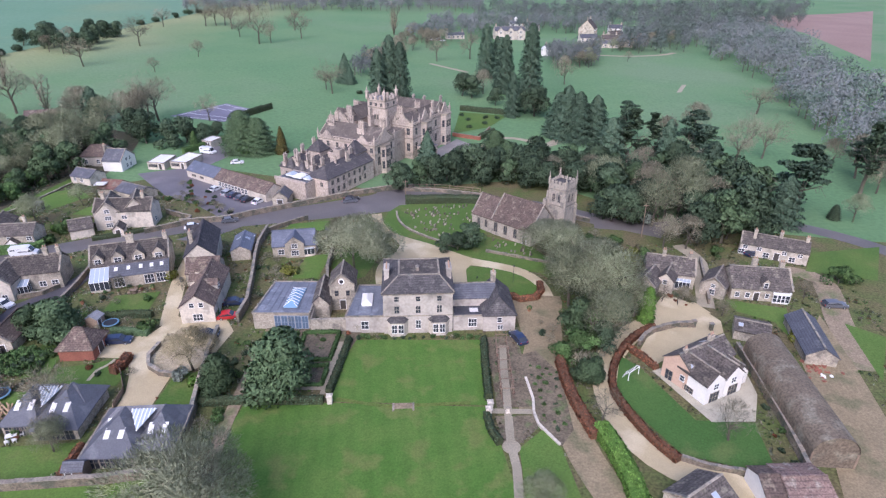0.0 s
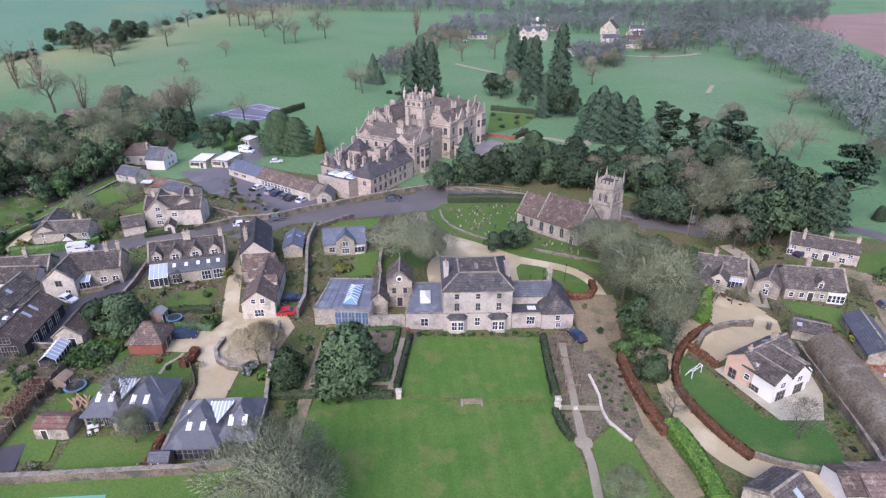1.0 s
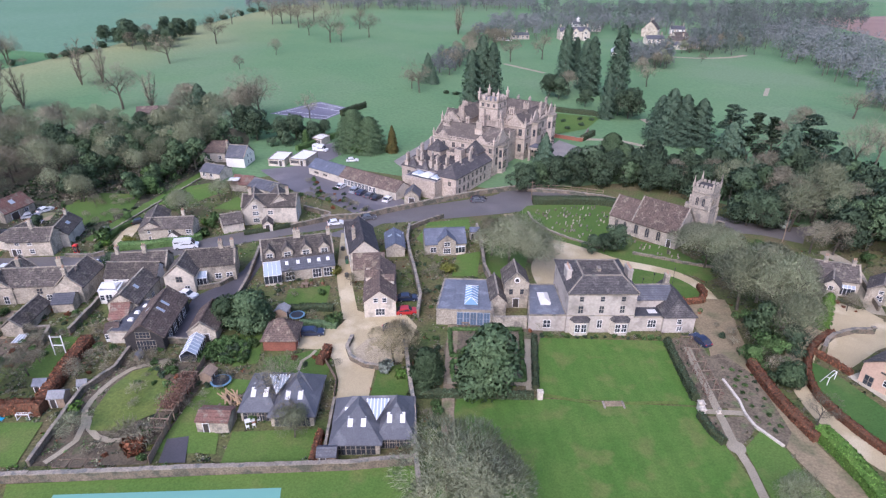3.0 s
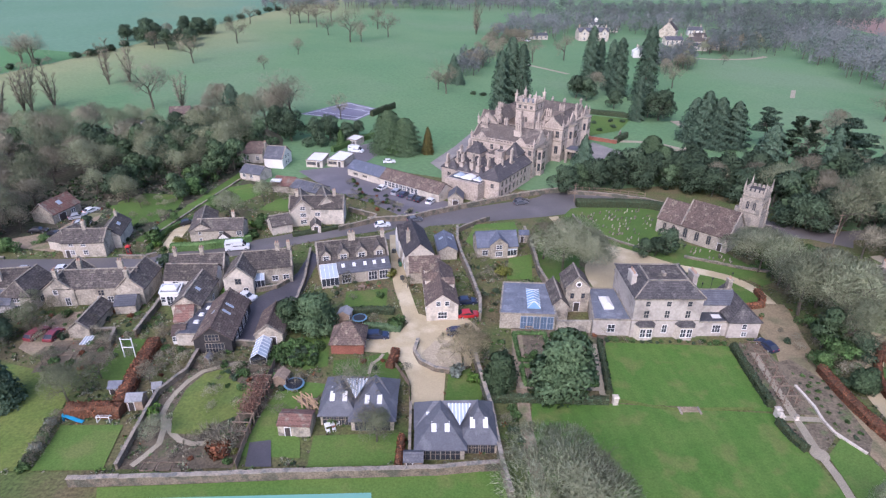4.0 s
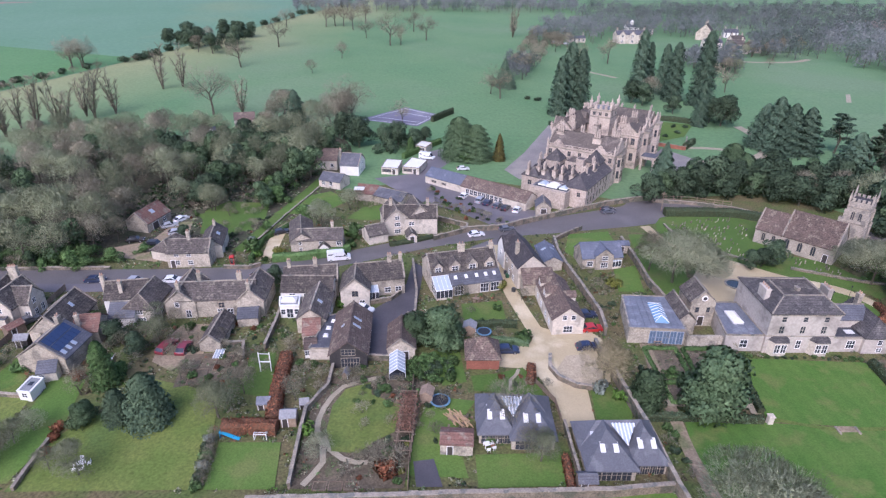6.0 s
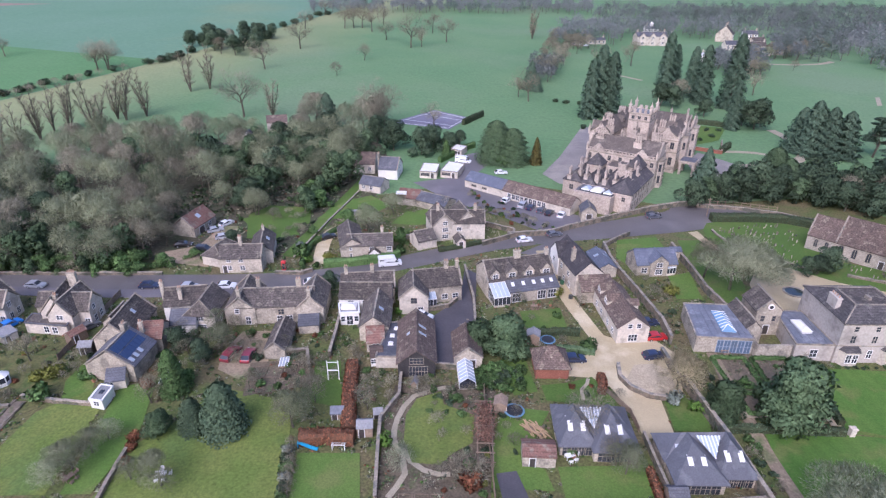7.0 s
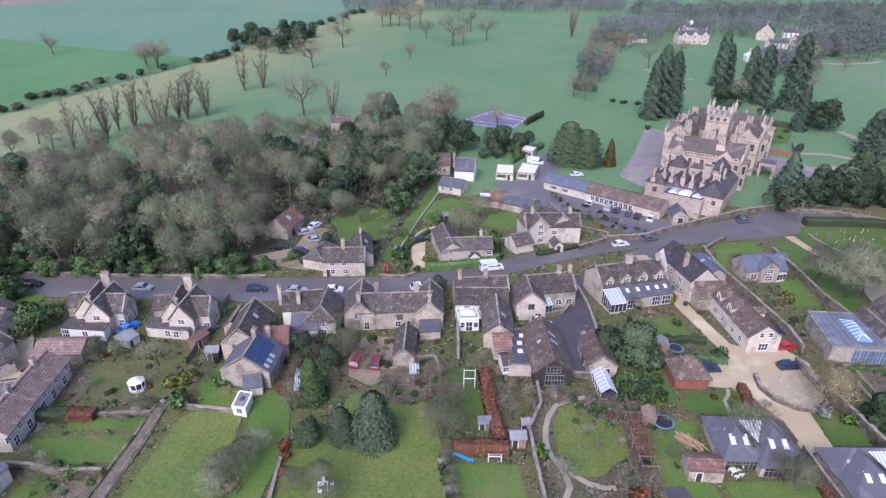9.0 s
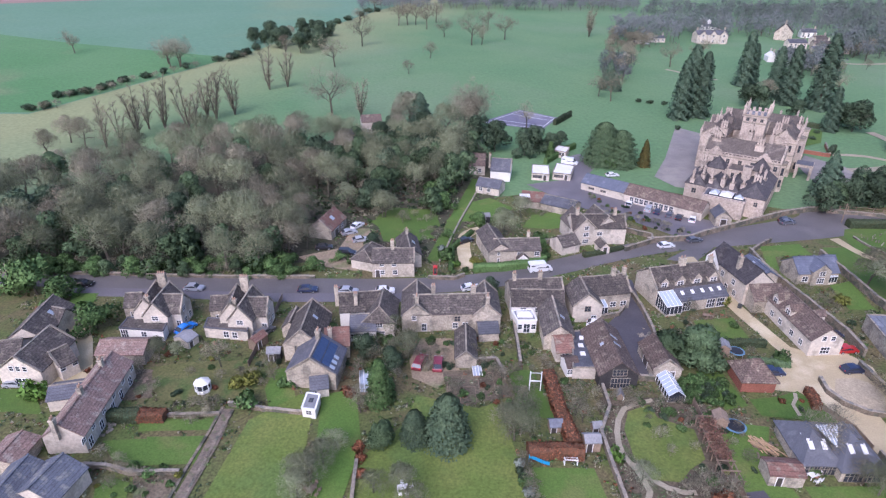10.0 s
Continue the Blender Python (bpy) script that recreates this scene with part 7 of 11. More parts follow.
part("roof_light", Geo().box(-0.75, -0.05, 0.6, 1.5, 1.85, 2.05).box(-0.65, -0.15, 0.7, 1.4, 2.05, 2.15, 0, 0.15), GLASS, h, "square glazed roof light")

# western houses
h = house_at("dark-roofed house with a timber-framed gable", -189.2, 101.3, "house")
block(h, (-187.2, 93.4), (-188.6, 105.0), 6.6, 3.2, 5.6, STONE_TILE, PALE, sky=[("f", 1, 0.5, 0.8, 1.1)])
block(h, (-186.8, 101.6), (-183.8, 100.9), 5.0, 2.8, 5.0, STONE_TILE, PALE)
h = house_at("pale house with dark tiled roof and tall gable windows", -184.7, 90.4, "house")
block(h, (-181.8, 83.8), (-181.5, 93.2), 7.6, 3.6, 6.4, STONE_TILE, PALE, coped="ab", wins=row("a", (-1.2, 0, 1.2), 3.6, 0.7, 0.9) + row("a", (-0.6, 0.6), 0.2, 1.0, 1.8))
block(h, (-178.3, 87.1), (-176.7, 89.6), 5.0, 2.9, 5.0, STONE_TILE, PALE, wins=row("f", (-1, 1), 2.0, 0.8, 0.9), coped="a")
block(h, (-192.3, 89.0), (-185.3, 90.7), 7.0, 3.0, 5.2, STONE_TILE, PALE)
h = house_at("row of cottages with a mossy orange-brown tiled roof", -168.1, 80.2, "cottage_row")
F, L = block(h, (-165.5, 69.4), (-167.0, 87.0), 5.8, 3.4, 5.6, OLD_TILE, PALE, wins=row("f", (-9, -6, -2.5, 1, 4.5, 8), 2.2, 0.9, 0.9) + row("f", (-7.5, -4, 0, 3, 6.5), 0.3, 1.0, 1.6), chimneys=[(-9.0, 0.5, 7.0, 0.8, 0.6), (-2, 0, 7.0, 0.8, 0.6), (5, 0, 7.0, 0.8, 0.6)])
h = house_at("small outbuilding with a dark mossy roof", -171.9, 79.9, "outhouse", "building")
block(h, (-174.4, 80.3), (-169.3, 81.7), 4.6, 2.3, 3.4, SLATE, PALE)
h = house_at("low stone outbuilding with red-tiled roof", -169.9, 94.0, "outhouse", "building")
block(h, (-172.9, 93.0), (-164.3, 93.4), 5.2, 2.3, 3.6, OLD_TILE, STONE)
h = house_at("low house with pale blue slate roofs", -165.6, 63.7, "house")
block(h, (-163.1, 58.8), (-162.2, 64.8), 6.4, 2.9, 4.8, LICHEN_SLATE, PALE)
block(h, (-167.2, 57.1), (-167.0, 64.6), 6.0, 2.7, 4.6, LICHEN_SLATE, PALE)
h = house_at("low stone outbuilding with red-tiled roof", -172.7, 68.7, "outhouse", "building")
block(h, (-172.3, 65.0), (-172.3, 70.5), 4.8, 2.2, 3.2, OLD_TILE, STONE)

# ---- north of the street ----
h = house_at("red-tiled garage cottage with skylights", -141.3, 148.3, "cottage")
block(h, (-143.7, 144.7), (-141.5, 154.1), 6.4, 2.6, 5.2, RED_TILE, STONE, wins=[("f", -1.6, 0, 2.2, 2.0, "door"), ("f", 2.0, 0.8, 1.2, 1.1, "white")], sky=[("f", 0, 0.45, 1.2, 1.2)], coped="a")
h = house_at("square pale stone cottage with stone-tiled roof", -123.0, 129.5, "cottage")
block(h, (-127.5, 127.8), (-117.8, 128.4), 6.2, 3.8, 5.9, STONE_TILE, STONE, coped="b", wins=row("f", (-2.6, 0.2), 2.9, 0.9, 0.9) + row("f", (-2.6, 0.4), 0.8, 1.0, 1.0) + row("f", (-3.6,), 0, 1, 1.9, "door"), chimneys=[(-0.2, 0, 8.0, 0.8, 0.7)])
block(h, (-130.3, 128.1), (-128.0, 135.6), 5.4, 2.6, 4.6, STONE_TILE, PALE, hip=(2, 2))
block(h, (-118.8, 129.7), (-120.7, 139.7), 5.2, 3.2, 5.2, STONE_TILE, PALE, chimneys=[(3, 0, 6.6, 0.6, 0.6)], sky=[("f", 0, 0.5, 1.2, 0.8)])
h = house_at("gabled stone cottage with white windows and porch", -95.4, 133.4, "cottage")
block(h, (-98.9, 135.2), (-87.8, 136.3), 6.0, 3.6, 5.4, STONE_TILE, STONE, wins=row("f", (0.4, 4.6), 2.2, 1.1, 1.0) + row("f", (0.4, 4.8), 0.6, 1.2, 1.1), chimneys=[(3, 0.5, 7, 0.7, 0.6)])
block(h, (-97.3, 132.4), (-100.1, 144.3), 5.6, 3.6, 5.4, STONE_TILE, STONE, wins=row("a", (0,), 2.6, 1.4, 1.0) + row("a", (0,), 0.5, 1.4, 1.1))
block(h, (-91.9, 131.6), (-92.2, 135.4), 2.6, 2.0, 3.2, STONE_TILE, WHITEWALL, wins=row("a", (0,), 0.1, 1.2, 1.8, "door"))
h = house_at("pale stone house with two broad coped gables", -71.3, 143.8, "house")
block(h, (-78.6, 147.5), (-64.4, 148.1), 6.6, 4.6, 7.0, STONE_TILE, PALE, coped="ab", wins=row("f", (0.3,), 2.6, 1.2, 0.9) + row("b", (-1,), 1, 1, 1.2), chimneys=[(-5.2, 0, 8.6, 0.8, 0.7), (4.6, 0, 8.6, 0.8, 0.7)])
block(h, (-74.7, 143.7), (-77.0, 152.8), 6.2, 4.2, 7.2, STONE_TILE, PALE, coped="a", wins=row("a", (0,), 4.5, 1.1, 0.9) + row("a", (0,), 2.6, 1.4, 1.0) + row("a", (0,), 0.7, 1.5, 1.0))
block(h, (-68.6, 145.8), (-71.0, 154.2), 6.2, 4.2, 7.2, STONE_TILE, PALE, coped="a", wins=row("a", (0,), 4.5, 1.1, 0.9) + row("a", (0,), 2.6, 1.4, 1.0) + row("a", (0,), 0.7, 1.5, 1.0))
block(h, (-82.7, 140.0), (-78.1, 142.3), 5.6, 2.4, 4.2, STONE_TILE, PALE)
block(h, (-70.6, 138.9), (-71.4, 142.4), 2.4, 1.9, 3.0, STONE_TILE, PALE, wins=row("a", (0,), 0.1, 1.0, 1.8, "door"))
h = house_at("cream house with a brown stone-tiled roof", -102.2, 192.8, "house")
block(h, (-106.0, 199.5), (-98.5, 199.1), 8.6, 3.5, 6.3, BROWN_TILE, PALE, hip=(2.4, 0), wins=row("f", (-2, 2), 1.2, 1.0, 1.2))
h = house_at("white house with dark slate roof and side gable", -92.7, 193.0, "house")
block(h, (-96.5, 194.5), (-90.1, 193.5), 8.0, 3.3, 6.3, SLATE, WHITEWALL, wins=row("b", (-1, 1), 2.8, 0.9, 1.0) + row("b", (-1, 1), 0.7, 0.9, 1.1), chimneys=[(-4, 0, 7.6, 0.7, 0.7)], coped="b")
block(h, (-101.0, 182.7), (-93.9, 179.8), 6.0, 2.0, 3.8, SLATE, PALE, wins=row("f", (-2.2, 0.5), 0.6, 1.0, 1.1))
h = house_at("row of low tiled sheds", -79.9, 167.5, "shed_row", "building")
block(h, (-88.4, 171.9), (-82.0, 170.4), 6.4, 2.3, 4.0, RED_TILE, STONE)
block(h, (-81.9, 170.0), (-73.2, 164.8), 6.4, 2.2, 3.8, SLATE, STONE)
part("skylight_sheet", Geo().box(-9.5, -6.5, 0.5, 3.0, 3.4, 3.7), WHITE_SHEET, h)
for pts in ([(-83.4, 191.6), (-77.7, 190.6), (-76.8, 199.5), (-82.3, 200.5)], [(-76.4, 192.3), (-70.7, 190.8), (-68.1, 199.7), (-73.6, 202.5)], [(-72.7, 214.8), (-68.9, 212.4), (-66.7, 218.3), (-70.8, 220.9)]):
    h = house_at("white flat-roofed prefabricated hut", pts[0][0], pts[0][1], "prefab_hut", "hut", "huts at the stable yard")
    flat_block(h, pts, 2.3, PALE, WHITE_SHEET, 0.12, COPE)
    wall_windows(h, pts[0], pts[1], [(0.2, 0.9, 1.4, 0.9, "stone"), (0.45, 0.9, 1.4, 0.9, "stone"), (0.75, 0.1, 1.0, 1.9, "door")])
h = house_at("long low stable range, half slate, half brown tile", -51.0, 168.0, "stable", "stable")
block(h, (-66.4, 186.9), (-55.1, 178.1), 6.6, 2.6, 4.6, BLUE_SLATE, PALE, wins=row("f", (-3.5, 0.5), 1.1, 1.8, 0.6, "stone"))
block(h, (-55.1, 177.6), (-36.7, 163.4), 6.8, 2.6, 4.8, BROWN_TILE, PALE, wins=row("f", tuple(-9 + 1.5 * k for k in range(9)), 0.6, 1.1, 1.5))
block(h, (-34.1, 157.0), (-33.6, 162.8), 4.2, 2.6, 4.4, SLATE, STONE, coped="a", wins=row("a", (0,), 0.1, 1.5, 2.2, "door"))

# ---- the hall ----
HX, HY = (0.839, -0.545), (0.545, 0.839)
HTURN = math.atan2(HX[1], HX[0])


def hp(a, b):
    """A place by metres along and behind the hall's front."""
    return (-20.3 + a * HX[0] + b * HY[0], 161.0 + a * HX[1] + b * HY[1])


hall = house_at("great Victorian stone hall with towers, gables and many chimneys", *hp(-12, 30), "hall", "mansion")
HM = Matrix.Translation((hp(0, 0)[0] - hall.location.x, hp(0, 0)[1] - hall.location.y, 0)) @ Matrix.Rotation(HTURN, 4, "Z")
GREY_ROOF = mk("grey_stone_slates", (0.1, 0.09, 0.09), (0.075, 0.068, 0.07), 0.5, 0.9, 3.0, 0.45, 0.5, c3=(0.145, 0.132, 0.118), c3_at=0.58, scale3=0.6, courses=3.0, vary=0.12)
BUFF_ROOF = mk("buff_stone_slates", (0.14, 0.116, 0.096), (0.108, 0.09, 0.076), 0.4, 0.9, 3.0, 0.4, 0.5, c3=(0.185, 0.155, 0.13), c3_at=0.58, scale3=0.5, courses=3.0, vary=0.1)


def hall_block(a0, b0, a1, b1, w, ze, zr, **k):
    k.setdefault("roof", BUFF_ROOF)
    k.setdefault("wall", HALL)
    return block(hall, hp(a0, b0), hp(a1, b1), w, ze, zr, **k)


def hall_flat(a0, a1, b0, b1, h, roof=FELT):
    flat_block(hall, [hp(a0, b0), hp(a1, b0), hp(a1, b1), hp(a0, b1)], h, HALL, roof, 0.3, HALL)


def pinnacle(a, b, z, h=2.2, w=0.5):
    g = Geo(HM).box(a - w / 2, a + w / 2, b - w / 2, b + w / 2, z - 1.0, z + h * 0.4).box(a - w * 0.7, a + w * 0.7, b - w * 0.7, b + w * 0.7, z + h * 0.35, z + h * 0.45)
    part("pinnacle", g.tube((a, b, z + h * 0.45), (a, b, z + h), w * 0.45, 0.03, 6), HALL, hall)


def stack(a, b, z0, z1, n=2, along=True):
    """A chimney stack: a plinth with a moulded cap and n tall shafts with caps and pots."""
    m = HM @ Matrix.Translation((a, b, 0)) @ Matrix.Rotation(0 if along else math.pi / 2, 4, "Z")
    w = 0.36 * n + 0.25
    zs = z1 - 2.3
    g = Geo(m).box(-w, w, -0.62, 0.62, z0, zs).box(-w - 0.12, w + 0.12, -0.74, 0.74, zs - 0.2, zs)
    base = part("chimney", g, HALL, hall)
    for k in range(n):
        u = (k - (n - 1) / 2) * 0.74
        part("flue", Geo(m).box(u - 0.27, u + 0.27, -0.27, 0.27, zs, z1).box(u - 0.37, u + 0.37, -0.37, 0.37, z1 - 0.45, z1 - 0.2).tube((u, 0, z1), (u, 0, z1 + 0.45), 0.17, 0.14, 8), HALL, base)


def parapet(a0, a1, b, z, h=0.8, side=False):
    """A pierced parapet: a plinth course, small piers and a moulded rail."""
    L = a1 - a0
    m = HM @ (Matrix.Translation((b, a0, 0)) @ Matrix.Rotation(math.pi / 2, 4, "Z") if side else Matrix.Translation((a0, b, 0)))
    g = Geo(m).box(-0.1, L + 0.1, -0.24, 0.24, z - 0.45, z + 0.1).box(-0.1, L + 0.1, -0.2, 0.2, z + h - 0.16, z + h)
    n = max(2, round(L / 1.1))
    for k in range(n + 1):
        g.box(L * k / n - 0.2, L * k / n + 0.2, -0.14, 0.14, z + 0.1, z + h - 0.16)
    part("parapet", g, HALL, hall)


def shaped_gable(a, b, z, w, h, side=False):
    """A Jacobean gable with curved shoulders, standing on a wall."""
    half = [(0.5, 0), (0.5, 0.22), (0.43, 0.3), (0.36, 0.36), (0.33, 0.5), (0.3, 0.58), (0.22, 0.62), (0.17, 0.72), (0.14, 0.86), (0.08, 0.96), (0, 1.0)]
    prof = [(x * w, y * h) for x, y in half] + [(-x * w, y * h) for x, y in half[-2::-1]]
    m = HM @ Matrix.Translation((a, b, z)) @ Matrix.Rotation(math.pi / 2 if side else 0, 4, "Z")
    n = len(prof)
    g = Geo(m).add([(x, y, q) for y in (-0.25, 0.25) for x, q in prof], [tuple(range(n)), tuple(range(2 * n - 1, n - 1, -1))] + [(k, n + k, n + (k + 1) % n, (k + 1) % n) for k in range(n)])
    ob = part("gable", g, HALL, hall)
    part("finial", Geo(m).box(-0.2, 0.2, -0.2, 0.2, h - 0.1, h + 0.25).tube((0, 0, h + 0.25), (0, 0, h + 1.0), 0.16, 0.03, 6), COPE, ob)


def course(a0, a1, b0, b1, z, h=0.25):
    part("string_course", Geo(HM).box(a0 - 0.14, a1 + 0.14, b0 - 0.14, b1 + 0.14, z, z + h), COPE, hall)


def bay(a, b, d, w, h, floors):
    """A canted stone bay on the garden side, with mullioned lights and a pierced top."""
    q = [(a, b - w / 2), (a + d, b - w / 2 + d * 0.6), (a + d, b + w / 2 - d * 0.6), (a, b + w / 2)]
    part("bay", Geo(HM).extrude(q, -0.4, h), HALL, hall)
    for z in floors:
        fit_window(hall, HM @ Matrix.Translation((a + d, b, z)) @ Matrix.Rotation(math.pi / 2, 4, "Z"), w - d * 1.2 - 0.5, 2.4, "stone")
        fit_window(hall, HM @ Matrix.Translation((a + d * 0.5, b - w / 2 + d * 0.3, z)) @ Matrix.Rotation(math.atan2(0.6, 1.0) + 0.02, 4, "Z"), 0.8, 2.4, "stone")
    part("bay_cornice", Geo(HM).extrude([(q[0][0], q[0][1] - 0.2), (q[1][0] + 0.2, q[1][1] - 0.1), (q[2][0] + 0.2, q[2][1] + 0.1), (q[3][0], q[3][1] + 0.2)], h, h + 0.6), COPE, hall)


# service court in front: a flat lead roof with lanterns, ranges round it
hall_flat(-17.6, -6.2, -3.6, 4.4, 4.7, SLATE)
for a, w, d, mat in ((-14.9, 1.2, 1.4, SKYGLASS), (-11.6, 1.7, 1.7, WHITE_SHEET), (-8.2, 1.2, 1.4, SKYGLASS)):
    m = HM @ Matrix.Translation((a, 0.6, 4.75))
    lantern = part("roof_lantern", Geo(m).box(-w, w, -d, d, 0, 0.5), WHITE, hall, "white-framed roof lantern")
    part("glazing", Geo(m).add([(-w, -d, 0.5), (w, -d, 0.5), (w, d, 0.5), (-w, d, 0.5), (0, -d * 0.5, 1.2), (0, d * 0.5, 1.2)], [(0, 1, 4), (1, 2, 5, 4), (2, 3, 5), (3, 0, 4, 5)]), mat, lantern)
    part("kerb", Geo(m).box(-w - 0.5, w + 0.5, -d - 0.5, d + 0.5, -0.1, 0.12), BLACK, lantern)
parapet(-17.6, -6.2, -3.6, 4.9, 0.5)
hall_block(-5.2, 0.6, -5.2, 23, 7.4, 5.6, 8.2, roof=GREY_ROOF, hip=(3.6, 0), wins=row("f", (-9, -6.4, -3.8, -1.2, 1.4, 4, 6.6), 3.5, 0.9, 1.3, "stone") + row("f", (-9, -6.4, -3.8, -1.2, 1.4, 4, 6.6), 0.8, 0.9, 1.5, "stone") + row("a", (-1.5, 1.5), 3.2, 0.9, 1.2, "stone"))
part("eaves_course", Geo(HM).box(-1.6, -1.3, 0.6, 22.5, 5.1, 5.4), COPE, hall)
hall_block(-21.6, 5.5, -21.6, 23, 5.6, 4.8, 7.2, roof=GREY_ROOF, hip=(2.6, 0), wins=row("k", (-6, -3, 0, 3, 6), 2.2, 1.0, 1.5, "stone") + row("a", (0,), 2.0, 1.2, 1.4, "stone"))
hall_block(-16.4, 5.0, -16.4, 21, 4.6, 4.8, 7.0, roof=GREY_ROOF, hip=(2.2, 0))
hall_block(-11.4, 5.0, -11.4, 19, 4.6, 4.8, 6.9, roof=GREY_ROOF, hip=(2.2, 0), wins=row("a", (0,), 2.4, 1.2, 1.4, "stone"))
hall_flat(-15.2, -9.4, 17.5, 24.5, 7.4, BUFF_ROOF)
wall_windows(hall, hp(-15.2, 17.48), hp(-9.4, 17.48), [(0.3, 5.2, 0.9, 1.3, "stone"), (0.7, 5.2, 0.9, 1.3, "stone")])
hall_block(-18.2, 14.6, -18.2, 19.4, 4.8, 8.2, 11.0, roof=GREY_ROOF, hip=(2.3, 2.3))
hall_block(-6.6, 18.2, -6.6, 23.4, 4.6, 8.4, 11.4, roof=GREY_ROOF, hip=(2.2, 2.2))
hall_flat(-10.6, -8.2, 14.8, 17.6, 9.6, BUFF_ROOF)
for a, b, z, n in ((-22.6, 6.4, 9.4, 2), (-20.2, 8.6, 10.4, 2), (-17.4, 6.6, 10.2, 2), (-14.2, 7.4, 10.6, 2), (-11.4, 6.2, 10.2, 2), (-8.6, 7.2, 10.0, 2), (-5.4, 8.6, 10.6, 3), (-4.2, 13.6, 10.8, 2), (-6.0, 17.6, 11.0, 2), (-22.0, 13.6, 10.6, 2), (-22.4, 19.6, 11.2, 2)):
    stack(a, b, 4.6, z - 0.7, n, n == 3)
# middle range with a parapet, two shaped gables and an upright end bay
MA, MB, MF, MK = -24.4, -1.6, 24.2, 35.4
hall_block(MA, 29.8, MB, 29.8, MK - MF, 9.9, 13.8, coped="ab", wins=row("f", (-10.2, -7.4, -3.6, 0, 3.6, 7.4, 10.2), 7.2, 1.0, 1.5, "stone") + row("f", (-9, -5.4, 5.4, 9), 3.8, 1.2, 1.9, "stone")
           + row("b", (-3.4, 3.4), 6.8, 1.3, 2.0, "stone") + row("b", (-3.4, 3.4), 3.0, 1.3, 2.6, "stone") + row("a", (-2.6, 2.6), 7.6, 1.3, 2.0, "stone"))
parapet(MA, MB, MF, 10.0, 0.7)
parapet(MF, MK, MB, 10.0, 0.7, True)
parapet(MF, MK, MA, 10.0, 0.7, True)
course(MA, MB, MF, MK, 6.4)
course(MA, MB, MF, MK, 9.2)
for a in (-20.6, -6.4):
    shaped_gable(a, MF, 10.0, 4.4, 2.4)
for b in (28.2,):
    shaped_gable(MB, b + 1.6, 10.0, 5.6, 4.4, True)
    shaped_gable(MA, b + 1.6, 10.0, 5.6, 4.4, True)
for a in (MA, MB):
    for b in (MF, MK):
        pinnacle(a, b, 10.6, 2.2)
bay(MB, 29.8, 1.3, 4.4, 8.4, (1.4, 5.2))
for a, b, n in ((-21.8, 28.6, 3), (-8.8, 27.4, 3), (-15.2, 31.0, 2), (-4.0, 32.4, 3), (-23.6, 33.4, 2)):
    stack(a, b, 10, 16.0, n)
# link behind it, then the main body round the tower
hall_flat(-24.0, -3.2, 35.6, 44.0, 10.6, BUFF_ROOF)
hall_block(-24.6, 36.4, -24.6, 66.0, 7.6, 12.2, 15.6, coped="ab", wins=row("k", (-12, -8, -4, 0, 4, 8, 12), 8.0, 1.2, 2, "stone") + row("k", (-12, -8, -4, 0, 4, 8, 12), 3.0, 1.2, 2.4, "stone") + row("a", (0,), 8.4, 1.6, 2.0, "stone"))
hall_block(-28.8, 40.6, -22, 40.6, 5.4, 12.2, 15.4, coped="a", wins=row("a", (0,), 8.6, 1.6, 2, "stone"))
hall_block(-28.8, 53.0, -22, 53.0, 5.4, 12.2, 15.4, coped="a", wins=row("a", (0,), 8.6, 1.6, 2, "stone"))
hall_block(-4.0, 44.2, -4.0, 70.0, 8.0, 12.0, 15.2, coped="ab", wins=row("a", (-2.2, 2.2), 8.6, 1.2, 2.2, "stone") + row("a", (-2.2, 2.2), 3.0, 1.2, 2.6, "stone") + row("f", (-10.6, -1.4, 2.6), 8.6, 1.2, 2.2, "stone") + row("f", (-10.6, -1.4, 2.6), 3.2, 1.2, 2.6, "stone"))
hall_block(-26, 64.0, -1, 64.0, 9.0, 12.4, 16.2, coped="ab")
hall_block(-10.0, 51.6, -3, 51.6, 6.0, 12.6, 15.8, coped="a")
hall_block(-20.6, 53.6, -7.0, 53.6, 6.4, 12.2, 15.4)
RB, RF, RK = 0.0, 44.2, 70.0
parapet(-8.0, RB, RF, 12.1, 0.8)
parapet(RF, RK, RB, 12.1, 0.8, True)
course(-8.0, RB, RF, RK, 7.2)
course(-8.0, RB, RF, RK, 11.3)
shaped_gable(-4.0, RF, 12.1, 4.4, 3.6)
for b in (52.4, 66.2):
    bay(RB, b, 1.7, 5.6, 11.6, (1.6, 7.4))
    shaped_gable(RB, b, 12.1, 5.2, 3.8, True)
for a, b in ((-7.0, RF), (RB, RF), (RB, 48.6), (RB, 56.4), (RB, 62.0), (RB, RK), (-7.0, RK), (-28.6, 36.4), (-28.6, 43.6), (-28.6, 50.0), (-28.6, 56.2), (-28.6, 68.0), (-20.8, 36.4), (-18.0, 68.4)):
    pinnacle(a, b, 12.6, 2.8, 0.55)
for a, b, n in ((-25.4, 46.8, 3), (-22.0, 38.4, 3), (-24.8, 59.6, 3), (-19.0, 62.6, 3), (-6.6, 46.8, 3), (-5.8, 56.8, 3), (-8.6, 66.0, 2), (-1.6, 60.2, 2), (-7.0, 39.4, 2), (-13.4, 39.0, 2), (-13.4, 66.2, 2), (-3.4, 69.2, 2)):
    stack(a, b, 11, 17.2, n, n == 3)
